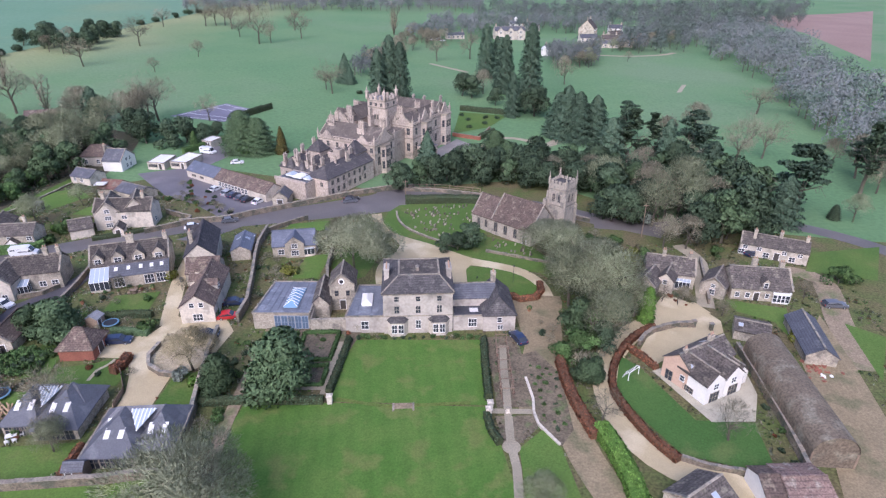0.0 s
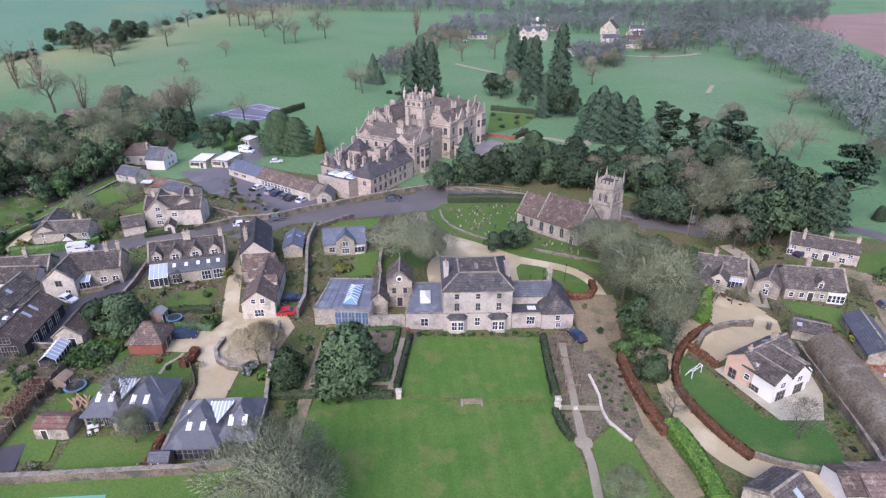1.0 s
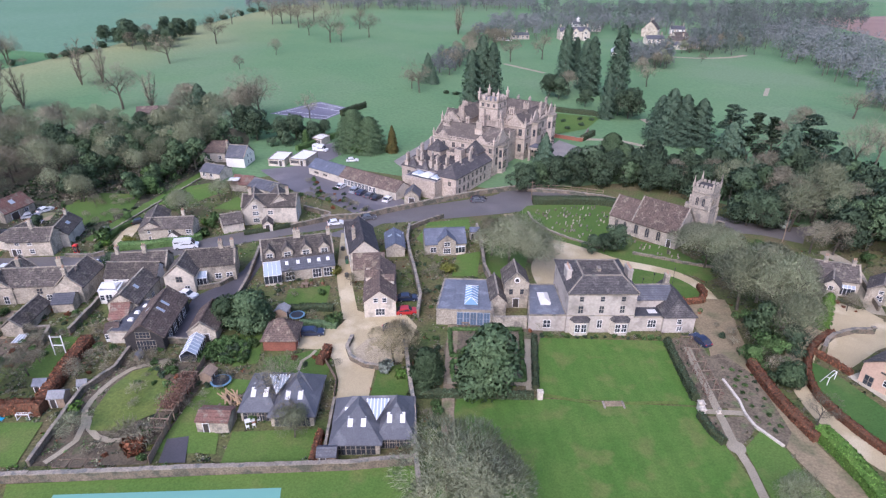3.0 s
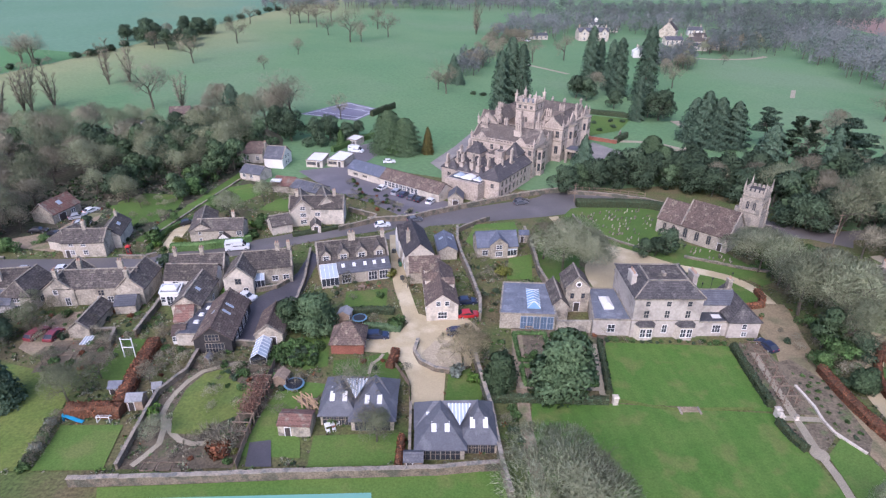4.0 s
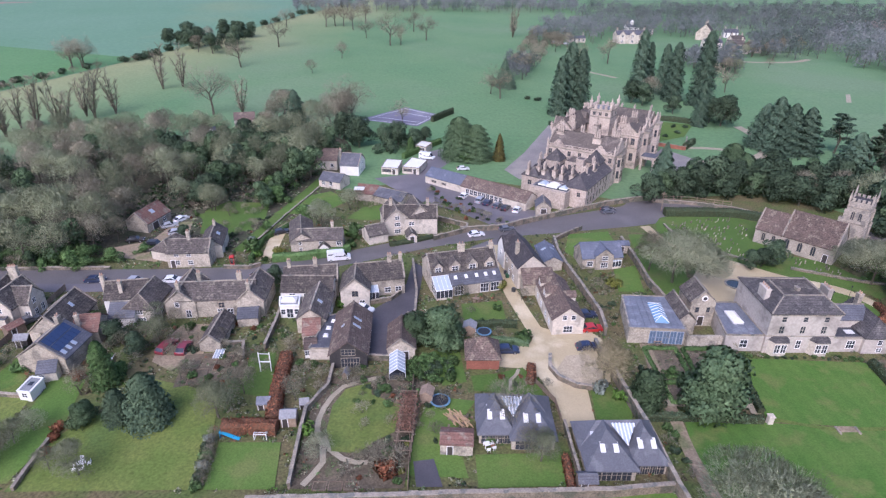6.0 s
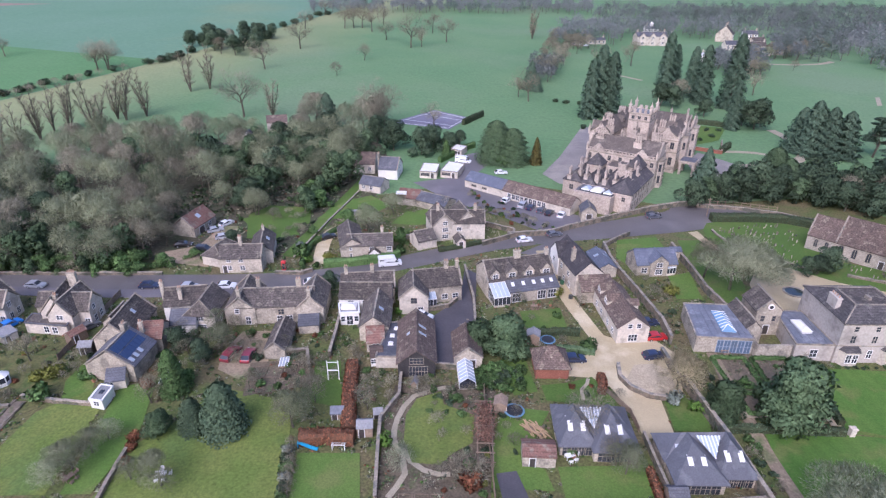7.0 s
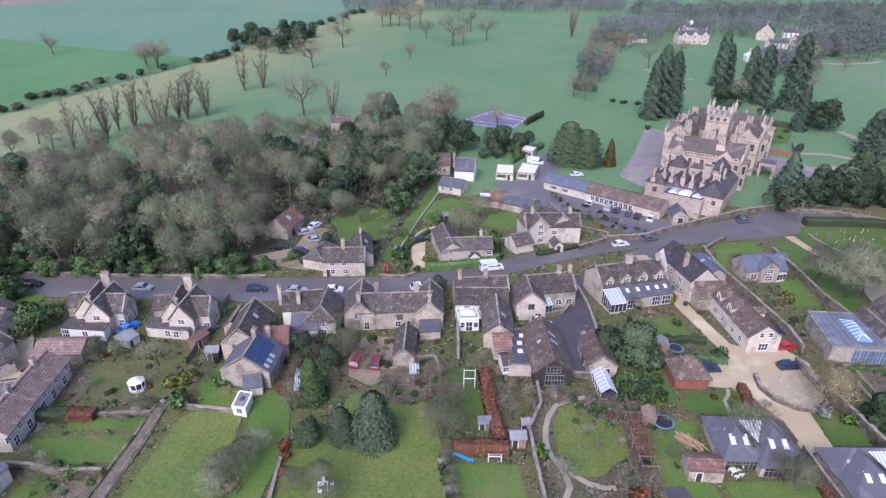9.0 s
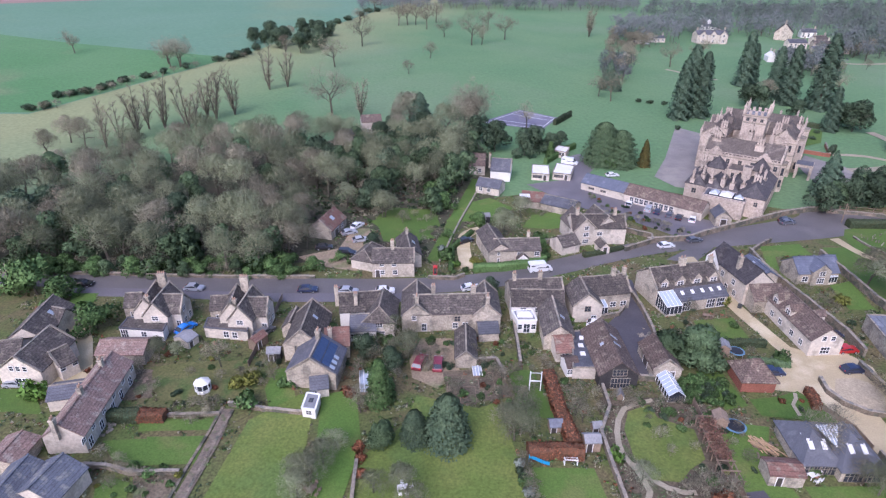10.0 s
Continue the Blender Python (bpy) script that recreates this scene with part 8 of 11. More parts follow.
# tower
TA, TB, TF, TK = -17.4, -10.2, 42.8, 50.0
hall_flat(TA, TB, TF, TK, 19.4, FELT)
course(TA, TB, TF, TK, 16.6, 0.4)
course(TA, TB, TF, TK, 19.0, 0.3)
for k in range(5):
    for a, b in ((TA + k * 1.8, TF), (TA + k * 1.8, TK), (TA, TF + k * 1.8), (TB, TF + k * 1.8)):
        part("merlon", Geo(HM @ Matrix.Translation((a, b, 19.4))).box(-0.42, 0.42, -0.3, 0.3, 0, 1.2).box(-0.46, 0.46, -0.34, 0.34, 1.2, 1.35), HALL, hall)
for a in (TA, TB):
    for b in (TF, TK):
        pinnacle(a, b, 20.8, 3.0, 0.8)
wall_windows(hall, hp(TA, TF - 0.02), hp(TB, TF - 0.02), [(0.42, 12.8, 0.6, 1.7, "arch"), (0.58, 12.8, 0.6, 1.7, "arch"), (0.2, 17.4, 0.9, 1.0, "stone"), (0.5, 17.4, 0.9, 1.0, "stone"), (0.8, 17.4, 0.9, 1.0, "stone")])
wall_windows(hall, hp(TB + 0.02, TF), hp(TB + 0.02, TK), [(0.25, 17.4, 0.9, 1.0, "stone"), (0.75, 17.4, 0.9, 1.0, "stone")])
# carriage porch on the garden side
part("porch", Geo(HM).box(1.4, 2.2, 44.8, 45.6, -0.4, 4.2).box(5.6, 6.4, 44.8, 45.6, -0.4, 4.2).box(1.4, 2.2, 49.2, 50.0, -0.4, 4.2).box(5.6, 6.4, 49.2, 50.0, -0.4, 4.2).box(1.3, 6.5, 44.7, 50.1, 4.2, 5.0), HALL, hall)
part("porch_roof", Geo(HM).box(1.5, 6.3, 44.9, 49.9, 5.0, 5.15), SLATE, hall)

# ---- church ----
church = house_at("old stone parish church with pinnacled west tower", 30, 136, "church", "church")
CX, CY = (0.70, -0.714), (0.714, 0.70)


def cp(a, b):
    """A place by metres along the church's south wall from its east end, and northwards from it."""
    return (18.6 + a * CX[0] + b * CY[0], 140.8 + a * CX[1] + b * CY[1])


block(church, cp(-0.5, 4.2), cp(6.0, 4.2), 8.0, 3.9, 8.2, BROWN_TILE, CHURCH, coped="ab", wins=row("f", (-1, 1.4), 1.2, 0.8, 2.0, "arch") + row("a", (0,), 1.5, 1.6, 3.2, "arch"))
block(church, cp(6.0, 5.0), cp(18.0, 5.0), 10.0, 4.0, 9.3, BROWN_TILE, CHURCH, coped="ab", wins=row("f", (-4.6, -1.6, 1.4), 1.0, 1.0, 2.4, "arch") + row("f", (4.2,), 0.2, 1.0, 2.0, "door"))
m0 = cp(18.2, 12.4)
T = Matrix.Translation((m0[0] - 30, m0[1] - 136, 0)) @ Matrix.Rotation(math.atan2(CX[1], CX[0]), 4, "Z")
part("tower", Geo(T).box(-2.6, 2.6, -2.6, 2.6, -0.4, 8.2).box(-2.45, 2.45, -2.45, 2.45, 8.2, 13.6), CHURCH, church)
part("lower_string_course", Geo(T).box(-2.7, 2.7, -2.7, 2.7, 8.0, 8.25), COPE, church)
part("upper_string_course", Geo(T).box(-2.58, 2.58, -2.58, 2.58, 12.0, 12.25), COPE, church)
for s in range(4):
    R = T @ Matrix.Rotation(s * math.pi / 2, 4, "Z")
    for u in (-1.55, -0.52, 0.52, 1.55):
        part("merlon", Geo(R).box(u - 0.32, u + 0.32, -2.45, -2.1, 13.6, 14.4), CHURCH, church)
    part("buttress", Geo(R).box(-2.95, -2.3, -2.95, -2.4, -0.3, 7.8).box(-2.75, -2.3, -2.75, -2.4, 7.8, 11.4), CHURCH, church)
    part("pinnacle", Geo(R).box(-2.6, -2.15, -2.6, -2.15, 13.2, 14.8).tube((-2.38, -2.38, 14.8), (-2.38, -2.38, 16.6), 0.24, 0.03, 6), CHURCH, church)
    for u in (-0.8, 0.8):
        fit_window(church, R @ Matrix.Translation((u, -2.45, 9.0)), 0.75, 2.0, "arch")
part("roof_deck", Geo(T).box(-2.1, 2.1, -2.1, 2.1, 13.6, 13.7), MANOR_SLATE, church)
part("stair_turret", Geo(T).box(-3.6, -2.4, -3.2, -1.8, -0.3, 9.2, 0, 0.15), CHURCH, church)

# ---- eastern houses ----
h = house_at("dark-roofed stone house with a white conservatory", 59.2, 110.0, "house")
block(h, (53.5, 112.2), (62.9, 108.9), 6.8, 3.2, 5.6, STONE_TILE, STONE, chimneys=[(-1.5, 0, 7.0, 0.7, 0.7), (3.8, 0, 6.8, 0.7, 0.7)], coped="b", wins=row("b", (0,), 0.8, 1.0, 1.2))
block(h, (50.0, 103.7), (54.0, 108.6), 4.6, 2.6, 4.6, STONE_TILE, STONE, coped="a", wins=row("a", (0,), 0.8, 1.0, 1.1))
block(h, (54.9, 104.7), (58.2, 109.6), 3.4, 3.0, 4.6, STONE_TILE, PALE, wins=row("a", (0,), 2.2, 0.8, 0.9))
conservatory([(57.1, 106.2), (60.5, 104.9), (62.2, 107.9), (58.8, 109.1)], 2.1, 0.6)
h = house_at("long cottage with a big brown stone-tiled roof", 74.7, 103.1, "cottage")
block(h, (68.7, 105.8), (80.1, 103.4), 8.4, 2.7, 5.6, STONE_TILE, STONE, coped="b", wins=row("f", (-4.6, -2.6), 0.7, 0.8, 1.0) + row("f", (1.2,), 0.8, 0.7, 0.9) + row("f", (-0.9,), 0, 1.0, 1.9, "door"), chimneys=[(-0.8, 0.8, 7.2, 1.0, 0.8), (4.4, 0.4, 7.0, 0.9, 0.8)], dormers=[("f", 0.6, 1.3)])
block(h, (64.2, 102.6), (68.8, 108.2), 4.8, 2.5, 4.3, STONE_TILE, STONE, coped="a", wins=row("a", (0,), 0.7, 1.0, 1.1) + row("a", (0,), 2.3, 0.7, 0.7))
flat_block(h, [(75.5, 99.5), (78.4, 98.7), (81.0, 101.9), (78.2, 103.0)], 2.2, WHITEWALL, WHITE_SHEET, 0.15, WHITE)
wall_windows(h, (75.5, 99.5), (78.4, 98.7), [(0.15, 0.4, 0.8, 1.5, "white"), (0.4, 0.4, 0.8, 1.5, "white"), (0.65, 0.4, 0.8, 1.5, "white"), (0.9, 0.4, 0.8, 1.5, "white")])
h = house_at("long low white-rendered house with small windows", 88.8, 120.1, "house")
block(h, (81.6, 124.2), (93.9, 117.2), 5.4, 3.0, 4.8, STONE_TILE, PALE, coped="a", wins=row("f", (-6, -3, 2.2, 5.4), 1.8, 0.9, 0.8) + row("f", (-6.6, -1.4, 4), 0.4, 1.2, 1.1) + row("f", (0.8,), 0.0, 1.1, 1.9, "door"), chimneys=[(-4.4, -1.0, 6.2, 0.7, 0.8), (1.0, 0, 6.2, 0.7, 0.6), (6.4, 0, 6.0, 0.7, 0.6)])
h = house_at("low brown-roofed stone garage building", 66.2, 89.7, "garage", "building")
block(h, (62.3, 89.9), (67.6, 87.2), 5.0, 2.0, 2.9, STONE_TILE, STONE, sky=[("f", -2, 0.5, 0.7, 0.7)])
h = house_at("long barn with a dark blue-grey slate roof", 75.4, 86.0, "barn", "barn")
block(h, (72.2, 78.9), (75.9, 91.4), 5.0, 1.9, 3.5, SLATE, STONE)
# dutch barn with a curved roof
dx, dy = 59.5, 58.0
h = house_at("long Dutch barn with a curved fibre-cement roof", 62.0, 70.0, "dutch_barn", "barn")
DT = Matrix.Translation((-1.0, -0.9, 0)) @ Matrix.Rotation(radians(81.5), 4, "Z")
n = 14
arc = [(math.cos(math.pi * k / n) * 3.1, 2.6 + math.sin(math.pi * k / n) * 2.7) for k in range(n + 1)]
g = Geo(DT)
rows = 9
vs = [(-12.5 + 25.0 * r / (rows - 1), y, z + 0.12) for r in range(rows) for y, z in arc]
g.slab(vs, [(r * (n + 1) + k, (r + 1) * (n + 1) + k, (r + 1) * (n + 1) + k + 1, r * (n + 1) + k + 1) for r in range(rows - 1) for k in range(n)], 0.1)
part("roof", g, BARN_SHEET, h)
for x in (-12.4, 12.4):
    ring = [(x, -3.0, -0.3)] + [(x, y * 0.98, z - 0.05) for y, z in reversed(arc)] + [(x, 3.0, -0.3)]
    part("gable", Geo(DT).add(ring + [(px + 0.1, py, pz) for px, py, pz in ring], [tuple(range(len(ring))), tuple(range(2 * len(ring) - 1, len(ring) - 1, -1))]), BARN_SHEET, h)
for s in (-3.0, 3.0):
    part("wall", Geo(DT).box(-12.4, 12.4, s - 0.08, s + 0.08, -0.3, 2.6), BARN_SHEET, h)
    for k in range(6):
        part("rib", Geo(DT).box(-12.4 + k * 4.96 - 0.1, -12.4 + k * 4.96 + 0.1, s - 0.14, s + 0.14, -0.3, 2.7), TIMBER, h)
# modern white house: a main range with a salmon end and two short white wings
h = house_at("modern white house with dark roofs and a salmon end wall", 49.0, 75.0, "house")
block(h, (44.9, 75.5), (54.6, 80.5), 5.4, 3.9, 5.9, STONE_TILE, SALMON, wins=row("a", (-1.2,), 0.1, 1.3, 1.9, "stone") + row("a", (1.3,), 1.6, 0.8, 1.0) + row("f", (4.0,), 0.8, 1.2, 1.2), chimneys=[(-4.2, 0, 6.7, 0.5, 0.5), (2.4, 0.2, 7.0, 0.9, 0.7)], sky=[("k", 2, 0.5, 0.7, 1.0)])
block(h, (49.2, 70.8), (46.9, 76.2), 3.9, 3.8, 5.6, STONE_TILE, WHITEWALL, wins=row("k", (-0.4,), 0.5, 1.9, 0.9, "stone") + row("f", (-0.4,), 0.5, 1.9, 0.9, "stone") + row("a", (0,), 2.6, 1.0, 1.0) + row("a", (0,), 0.2, 1.9, 1.8, "stone"), sky=[("k", 1.2, 0.7, 0.5, 0.7)])
block(h, (53.0, 72.4), (50.7, 77.8), 4.1, 3.8, 5.7, STONE_TILE, WHITEWALL, wins=row("a", (-0.2,), 2.6, 1.0, 1.0) + row("a", (0,), 0.2, 1.9, 1.8, "stone") + row("f", (0.3,), 1.0, 1.0, 1.0))
block(h, (55.6, 74.6), (54.0, 78.6), 2.6, 2.6, 3.9, STONE_TILE, WHITEWALL, wins=row("a", (0,), 0.4, 0.9, 1.8, "door"))
h = house_at("old stone cottage roof by the drive", 39.1, 52.0, "cottage")
block(h, (34.6, 49.0), (40.5, 52.3), 6.0, 2.8, 4.6, STONE_TILE, STONE, sky=[("f", 0.5, 0.5, 0.8, 1.2)], coped="a")
h = house_at("white outbuilding with a reddish-brown tiled roof", 50.5, 52.4, "outhouse", "building")
block(h, (46.1, 53.1), (48.7, 53.0), 5.0, 2.2, 3.4, BROWN_TILE, WHITEWALL)
block(h, (48.8, 52.6), (54.6, 52.4), 6.0, 2.4, 3.4, OLD_TILE, PALE)


# ---- trees: the wood and the belts ----
WOOD = [("bare", 3, 0.9, 1.2), ("mossy", 9, 0.9, 1.25), ("ivy", 1.6, 0.8, 1.05), ("dark", 0.8, 0.9, 1.2)]
FAR = [("bare", 5, 0.8, 1.15), ("mossy", 2, 0.8, 1.1), ("dark", 0.8, 0.8, 1.2)]
scatter([(-194.7, 123.5), (-147.8, 125.6), (-148.8, 137.1), (-152.3, 150.7), (-150.3, 162.7), (-141.1, 181.4), (-144.7, 198.5), (-151.0, 228.1), (-169.3, 230.6), (-200.8, 210.1), (-226.1, 192.8), (-244.4, 168.0), (-242.9, 138.8), (-218.2, 122.8)], 92, 7.2, WOOD, 5)
scatter([(-211.2, 124.1), (-150.8, 126.6), (-152.1, 138.6), (-159.7, 143.3), (-224.0, 141.1)], 20, 6.6, [("ivy", 3, 0.75, 1.0), ("mossy", 4, 0.95, 1.15), ("dark", 1, 0.8, 1.0)], 50)
scatter([(-142.7, 158.8), (-135.2, 154.0), (-130.1, 160.5), (-120.9, 165.0), (-115.4, 159.8), (-109.9, 187.2), (-106.5, 208.3), (-111.0, 222.1), (-120.6, 233.1), (-144.5, 241.2), (-155.3, 227.9), (-144.3, 183.6)], 36, 4.4, [("mossy", 4, 0.6, 0.9), ("ivy", 3, 0.6, 0.85), ("dark", 2, 0.6, 0.9), ("bare", 2, 0.6, 0.85)], 51)
scatter([(-144.3, 195.9), (-131.9, 177.1), (-121.1, 175.2), (-110.8, 179.4), (-97.1, 199.5), (-104.2, 222.5), (-142.6, 220.6)], 24, 4.2, [("ivy", 3, 0.85, 1.1), ("dark", 2, 0.9, 1.2), ("mossy", 4, 0.9, 1.2)], 54)
for x, y, k in ((-149.4, 133.4, 0.85), (-145.8, 138.6, 0.62), (-155.4, 134.6, 0.95), (-149.6, 143.6, 0.8), (-151.0, 152.4, 0.85)):
    plant("bare", x, y, k, "rounded leafless tree at the edge of the wood")
plant("mossyd", -128.5, 159.5, 0.7)
plant("laurel", -112.3, 167.3, 0.9)
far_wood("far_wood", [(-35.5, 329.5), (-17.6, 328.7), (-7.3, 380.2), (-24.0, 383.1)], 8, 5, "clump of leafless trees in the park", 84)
scatter([(-154.5, 182.5), (-142.4, 178.1), (-132.0, 164.6), (-121.3, 165.8), (-113.8, 177.7), (-108.0, 200.1), (-108.9, 220.7), (-128.4, 221.7), (-148.4, 215.8), (-161.3, 203.6)], 26, 4.4, [("ivy", 4, 0.8, 1.05), ("dark", 2, 0.8, 1.1), ("mossy", 3, 0.85, 1.1)], 53)
scatter([(-209.6, 122.0), (-145.9, 124.1), (-146.2, 129.1), (-178.8, 128.5), (-213.7, 127.4)], 44, 2.6, [("laurel", 4, 0.4, 0.75), ("ivy", 1, 0.35, 0.5), ("twig_bush", 1, 1.0, 1.6)], 52)
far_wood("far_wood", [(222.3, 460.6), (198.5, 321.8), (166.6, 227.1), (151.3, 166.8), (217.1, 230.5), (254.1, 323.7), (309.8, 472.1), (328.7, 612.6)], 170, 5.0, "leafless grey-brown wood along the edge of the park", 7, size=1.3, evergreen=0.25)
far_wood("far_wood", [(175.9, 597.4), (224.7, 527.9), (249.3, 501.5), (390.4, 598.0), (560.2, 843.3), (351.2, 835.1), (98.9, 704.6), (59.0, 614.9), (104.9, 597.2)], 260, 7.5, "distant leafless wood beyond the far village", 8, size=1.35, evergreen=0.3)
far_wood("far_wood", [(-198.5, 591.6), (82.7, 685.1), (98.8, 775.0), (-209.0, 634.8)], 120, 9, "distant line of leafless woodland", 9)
scatter([(-22.5, 349.5), (-8.0, 354.3), (5.3, 413.2), (32.7, 452.8), (36.4, 503.8), (0.8, 466.9), (-20.3, 398.9)], 26, 5, [("bare", 5, 0.7, 0.95), ("open", 1, 0.7, 0.9)], 10)
scatter([(89.6, 343.2), (113.5, 362.0), (134.0, 412.7), (167.1, 434.4), (196.9, 444.9), (220.7, 500.6), (138.5, 433.9), (105.5, 397.9)], 30, 5, [("bare", 5, 0.7, 0.95), ("mossy", 1, 0.7, 0.9)], 11)
scatter([(-246.6, 416.0), (-211.9, 386.5), (-191.6, 404.6), (-199.6, 476.6), (-215.2, 489.5), (-231.8, 469.6), (-241.9, 443.1)], 22, 6, [("dark", 4, 0.9, 1.3), ("bare", 1, 0.7, 0.9)], 12)
scatter([(-4.8, 166.8), (10.6, 172.9), (26.7, 173.1), (43.4, 166.7), (57.7, 157.9), (68.1, 170.4), (58.7, 183.9), (35.2, 186.6), (15.3, 183.1)], 34, 4.2, [("dark", 4, 0.85, 1.2), ("ivy", 1, 0.7, 0.9), ("bare", 1, 0.7, 0.9)], 13)
scatter([(54.3, 152.6), (61.5, 137.8), (73.4, 127.6), (90.0, 127.5), (96.0, 146.0), (94.2, 171.9), (77.4, 169.5), (62.8, 164.7)], 34, 4.6, [("dark", 3, 1.0, 1.4), ("ivy", 2, 0.9, 1.2), ("mossy", 2, 0.9, 1.2), ("bare", 1, 0.9, 1.2)], 14)
scatter([(134.0, 170.3), (143.2, 166.9), (139.4, 144.2), (170.7, 182.4), (143.6, 189.3)], 8, 8, [("cedar", 2, 0.7, 1.0), ("bare", 2, 0.8, 1.05), ("dark", 1, 0.6, 1.0)], 15)
# conifers round the hall
plant("spire", -10.6, 267.3, 0.95)
plant("spire", -5.4, 273.5, 1.05)
plant("spire", -0.7, 271.8, 0.95)
plant("spire", 46.1, 335.7, 1.0)
plant("spire", 53.0, 342.4, 0.8)
plant("spire", 50.7, 296.8, 1.0)
plant("spire", 50.8, 311.5, 0.9)
plant("spire", 61.5, 288.5, 1.15)
plant("spire", 47.2, 252.9, 0.7)
plant("fir", -30.0, 320.1, 1.1)
plant("fir", -27.2, 316.4, 0.75)
plant("cone", -56.6, 209.0, 1.1, tall=0.86)
plant("cone", -50.8, 207.6, 1.05, tall=0.8)
plant("gold", -42.5, 206.3, 1.08)
plant("thuja", -74.5, 212.2, 0.8)
plant("bush", -54.4, 204.1, 2.4)
plant("fir", 8.2, 183.0, 1.15)
plant("cone", 29.9, 183.4, 1.0)
plant("cone", 33.3, 181.5, 0.8)
plant("cedar", 85.4, 217.8, 0.95)
plant("cedar", 74.3, 193.9, 0.8)
plant("dark", 57.3, 253.4, 1.35)
plant("dark", 53.8, 257.7, 1.2)
plant("dark", 33.3, 286.5, 1.1)
plant("dark", 28.8, 290.6, 1.1)
plant("bare", 39.9, 296.0, 1.0)
plant("dark", 42.7, 271.4, 0.9)
plant("bare", 113.5, 220.1, 1.15)
plant("bare", 93.6, 203.2, 1.1)
plant("cedar", 99.2, 183.6, 0.9)
plant("dark", 85.4, 184.4, 0.9)
plant("open", 86.3, 317.2, 1.04)
plant("bigfir", 62.9, 221.2, 1.15)
plant("bigfir", 66.4, 217.2, 1.05)
plant("bigfir", 73.0, 217.4, 0.95)
plant("bigfir", 60.7, 225.4, 0.9)
# the grove north-east of the church
plant("bigfir", 66.3, 179.3, 1.0)
plant("pine", 72.6, 179.0, 1.15)
plant("spire", 81.3, 171.7, 0.72)
plant("mossyd", 75.0, 144.6, 1.5)
plant("cedar", 100.4, 193.3, 1.1)
plant("bigfir", 92.3, 163.7, 0.85)
plant("pine", 82.2, 185.2, 1.0)
plant("open", 111.9, 185.4, 1.43)
plant("open", 126.8, 194.4, 0.98)
plant("open", 158.8, 256.1, 1.3, tall=0.8)
plant("yew", 111.0, 166.0, 1.0, tall=0.8)
plant("dark", 104.6, 160.3, 0.8)
plant("dark", 77.1, 131.0, 1.35)
plant("dark", 81.3, 130.2, 1.2)
plant("dark", 86.8, 134.1, 1.35)
plant("dark", 74.6, 135.3, 1.1)
plant("bigfir", 100.0, 137.9, 0.75)
plant("cedar", 106.5, 142.5, 1.25)
plant("pine", 137.9, 159.6, 1.1)
plant("yew", 116.9, 141.1, 0.5)
plant("mossy", 120.9, 139.0, 0.7)
plant("silver_bush", 64.8, 140.8, 2.4)
plant("dark", 56.0, 142.6, 1.1)
plant("dark", 60.1, 141.3, 1.0)
plant("ivy", 71.6, 144.8, 1.0)
plant("bare", 74.1, 169.4, 1.1)
plant("mossy", 87.0, 174.1, 1.2)
plant("bare", 90.9, 168.8, 1.0)
# evergreens west of the stable yard
plant("dark", -83.5, 215.2, 1.05)
plant("dark", -79.8, 219.2, 1.1)
plant("dark", -72.9, 220.8, 0.75)
plant("dark", -69.5, 223.7, 0.65)
plant("dark", -94.1, 218.8, 1.25)
plant("dark", -101.1, 226.8, 1.2)
plant("bare", -107.1, 233.9, 1.35)
plant("bare", -101.8, 235.6, 1.4)
plant("bigfir", -123.6, 244.8, 0.8)
plant("mossy", -112.9, 230.0, 1.2)
plant("bare", -128.3, 244.6, 1.3)
plant("mossy", -117.8, 216.0, 1.2)
plant("mossy", -121.1, 206.6, 1.2)
plant("ivy", -115.3, 195.2, 1.0)
plant("laurel", -112.2, 178.9, 0.9)
plant("ivy", -118.7, 189.8, 1.1)
plant("mossyd", -95.3, 147.7, 0.72)
plant("laurel", -101.6, 155.6, 0.7)
plant("laurel", -86.0, 141.9, 0.45)
plant("small", -88.1, 165.5, 0.9)
plant("bush", -86.1, 145.6, 1.8)
plant("bright_bush", -87.8, 143.0, 1.3)
# park trees
plant("poplar", -238.2, 214.5, 0.95)
plant("poplar", -234.0, 217.7, 0.8)
plant("poplar", -231.6, 226.2, 1.0)
plant("poplar", -232.8, 237.3, 0.85)
plant("poplar", -227.2, 239.0, 1.0)
plant("poplar", -216.2, 236.7, 1.0)
plant("poplar", -214.1, 238.2, 0.9)
plant("poplar", -215.5, 254.4, 0.9)
plant("poplar", -211.2, 253.0, 1.1)
plant("poplar", -205.3, 259.1, 1.0)
plant("poplar", -202.4, 302.2, 1.1)
plant("poplar", -194.9, 307.9, 1.0)
plant("open", -163.1, 260.0, 1.56)
plant("poplar", -150.3, 259.9, 0.85)
plant("bare", -245.8, 214.1, 1.0)
plant("bare", -254.7, 219.9, 0.9)
plant("bare", -237.5, 185.0, 0.9)
plant("bare", -253.6, 205.1, 0.9)
plant("open", -173.2, 419.8, 1.43)
plant("open", -179.6, 355.3, 1.3)
plant("small", -136.1, 343.3, 1.5)
plant("open", -119.3, 465.0, 1.1)
plant("open", -99.4, 437.2, 1.76)
plant("open", -92.2, 440.8, 1.04)
plant("open", -74.7, 464.1, 1.43)
plant("open", -85.6, 503.5, 1.17)
plant("small", -126.0, 387.5, 1.8)
plant("open", -133.9, 500.4, 1.3)
plant("open", -144.0, 519.3, 1.43)
plant("open", -150.6, 517.5, 1.43)
plant("open", -157.5, 512.6, 1.3)
plant("open", -187.8, 504.8, 1.17)
plant("open", -186.4, 584.0, 1.17)
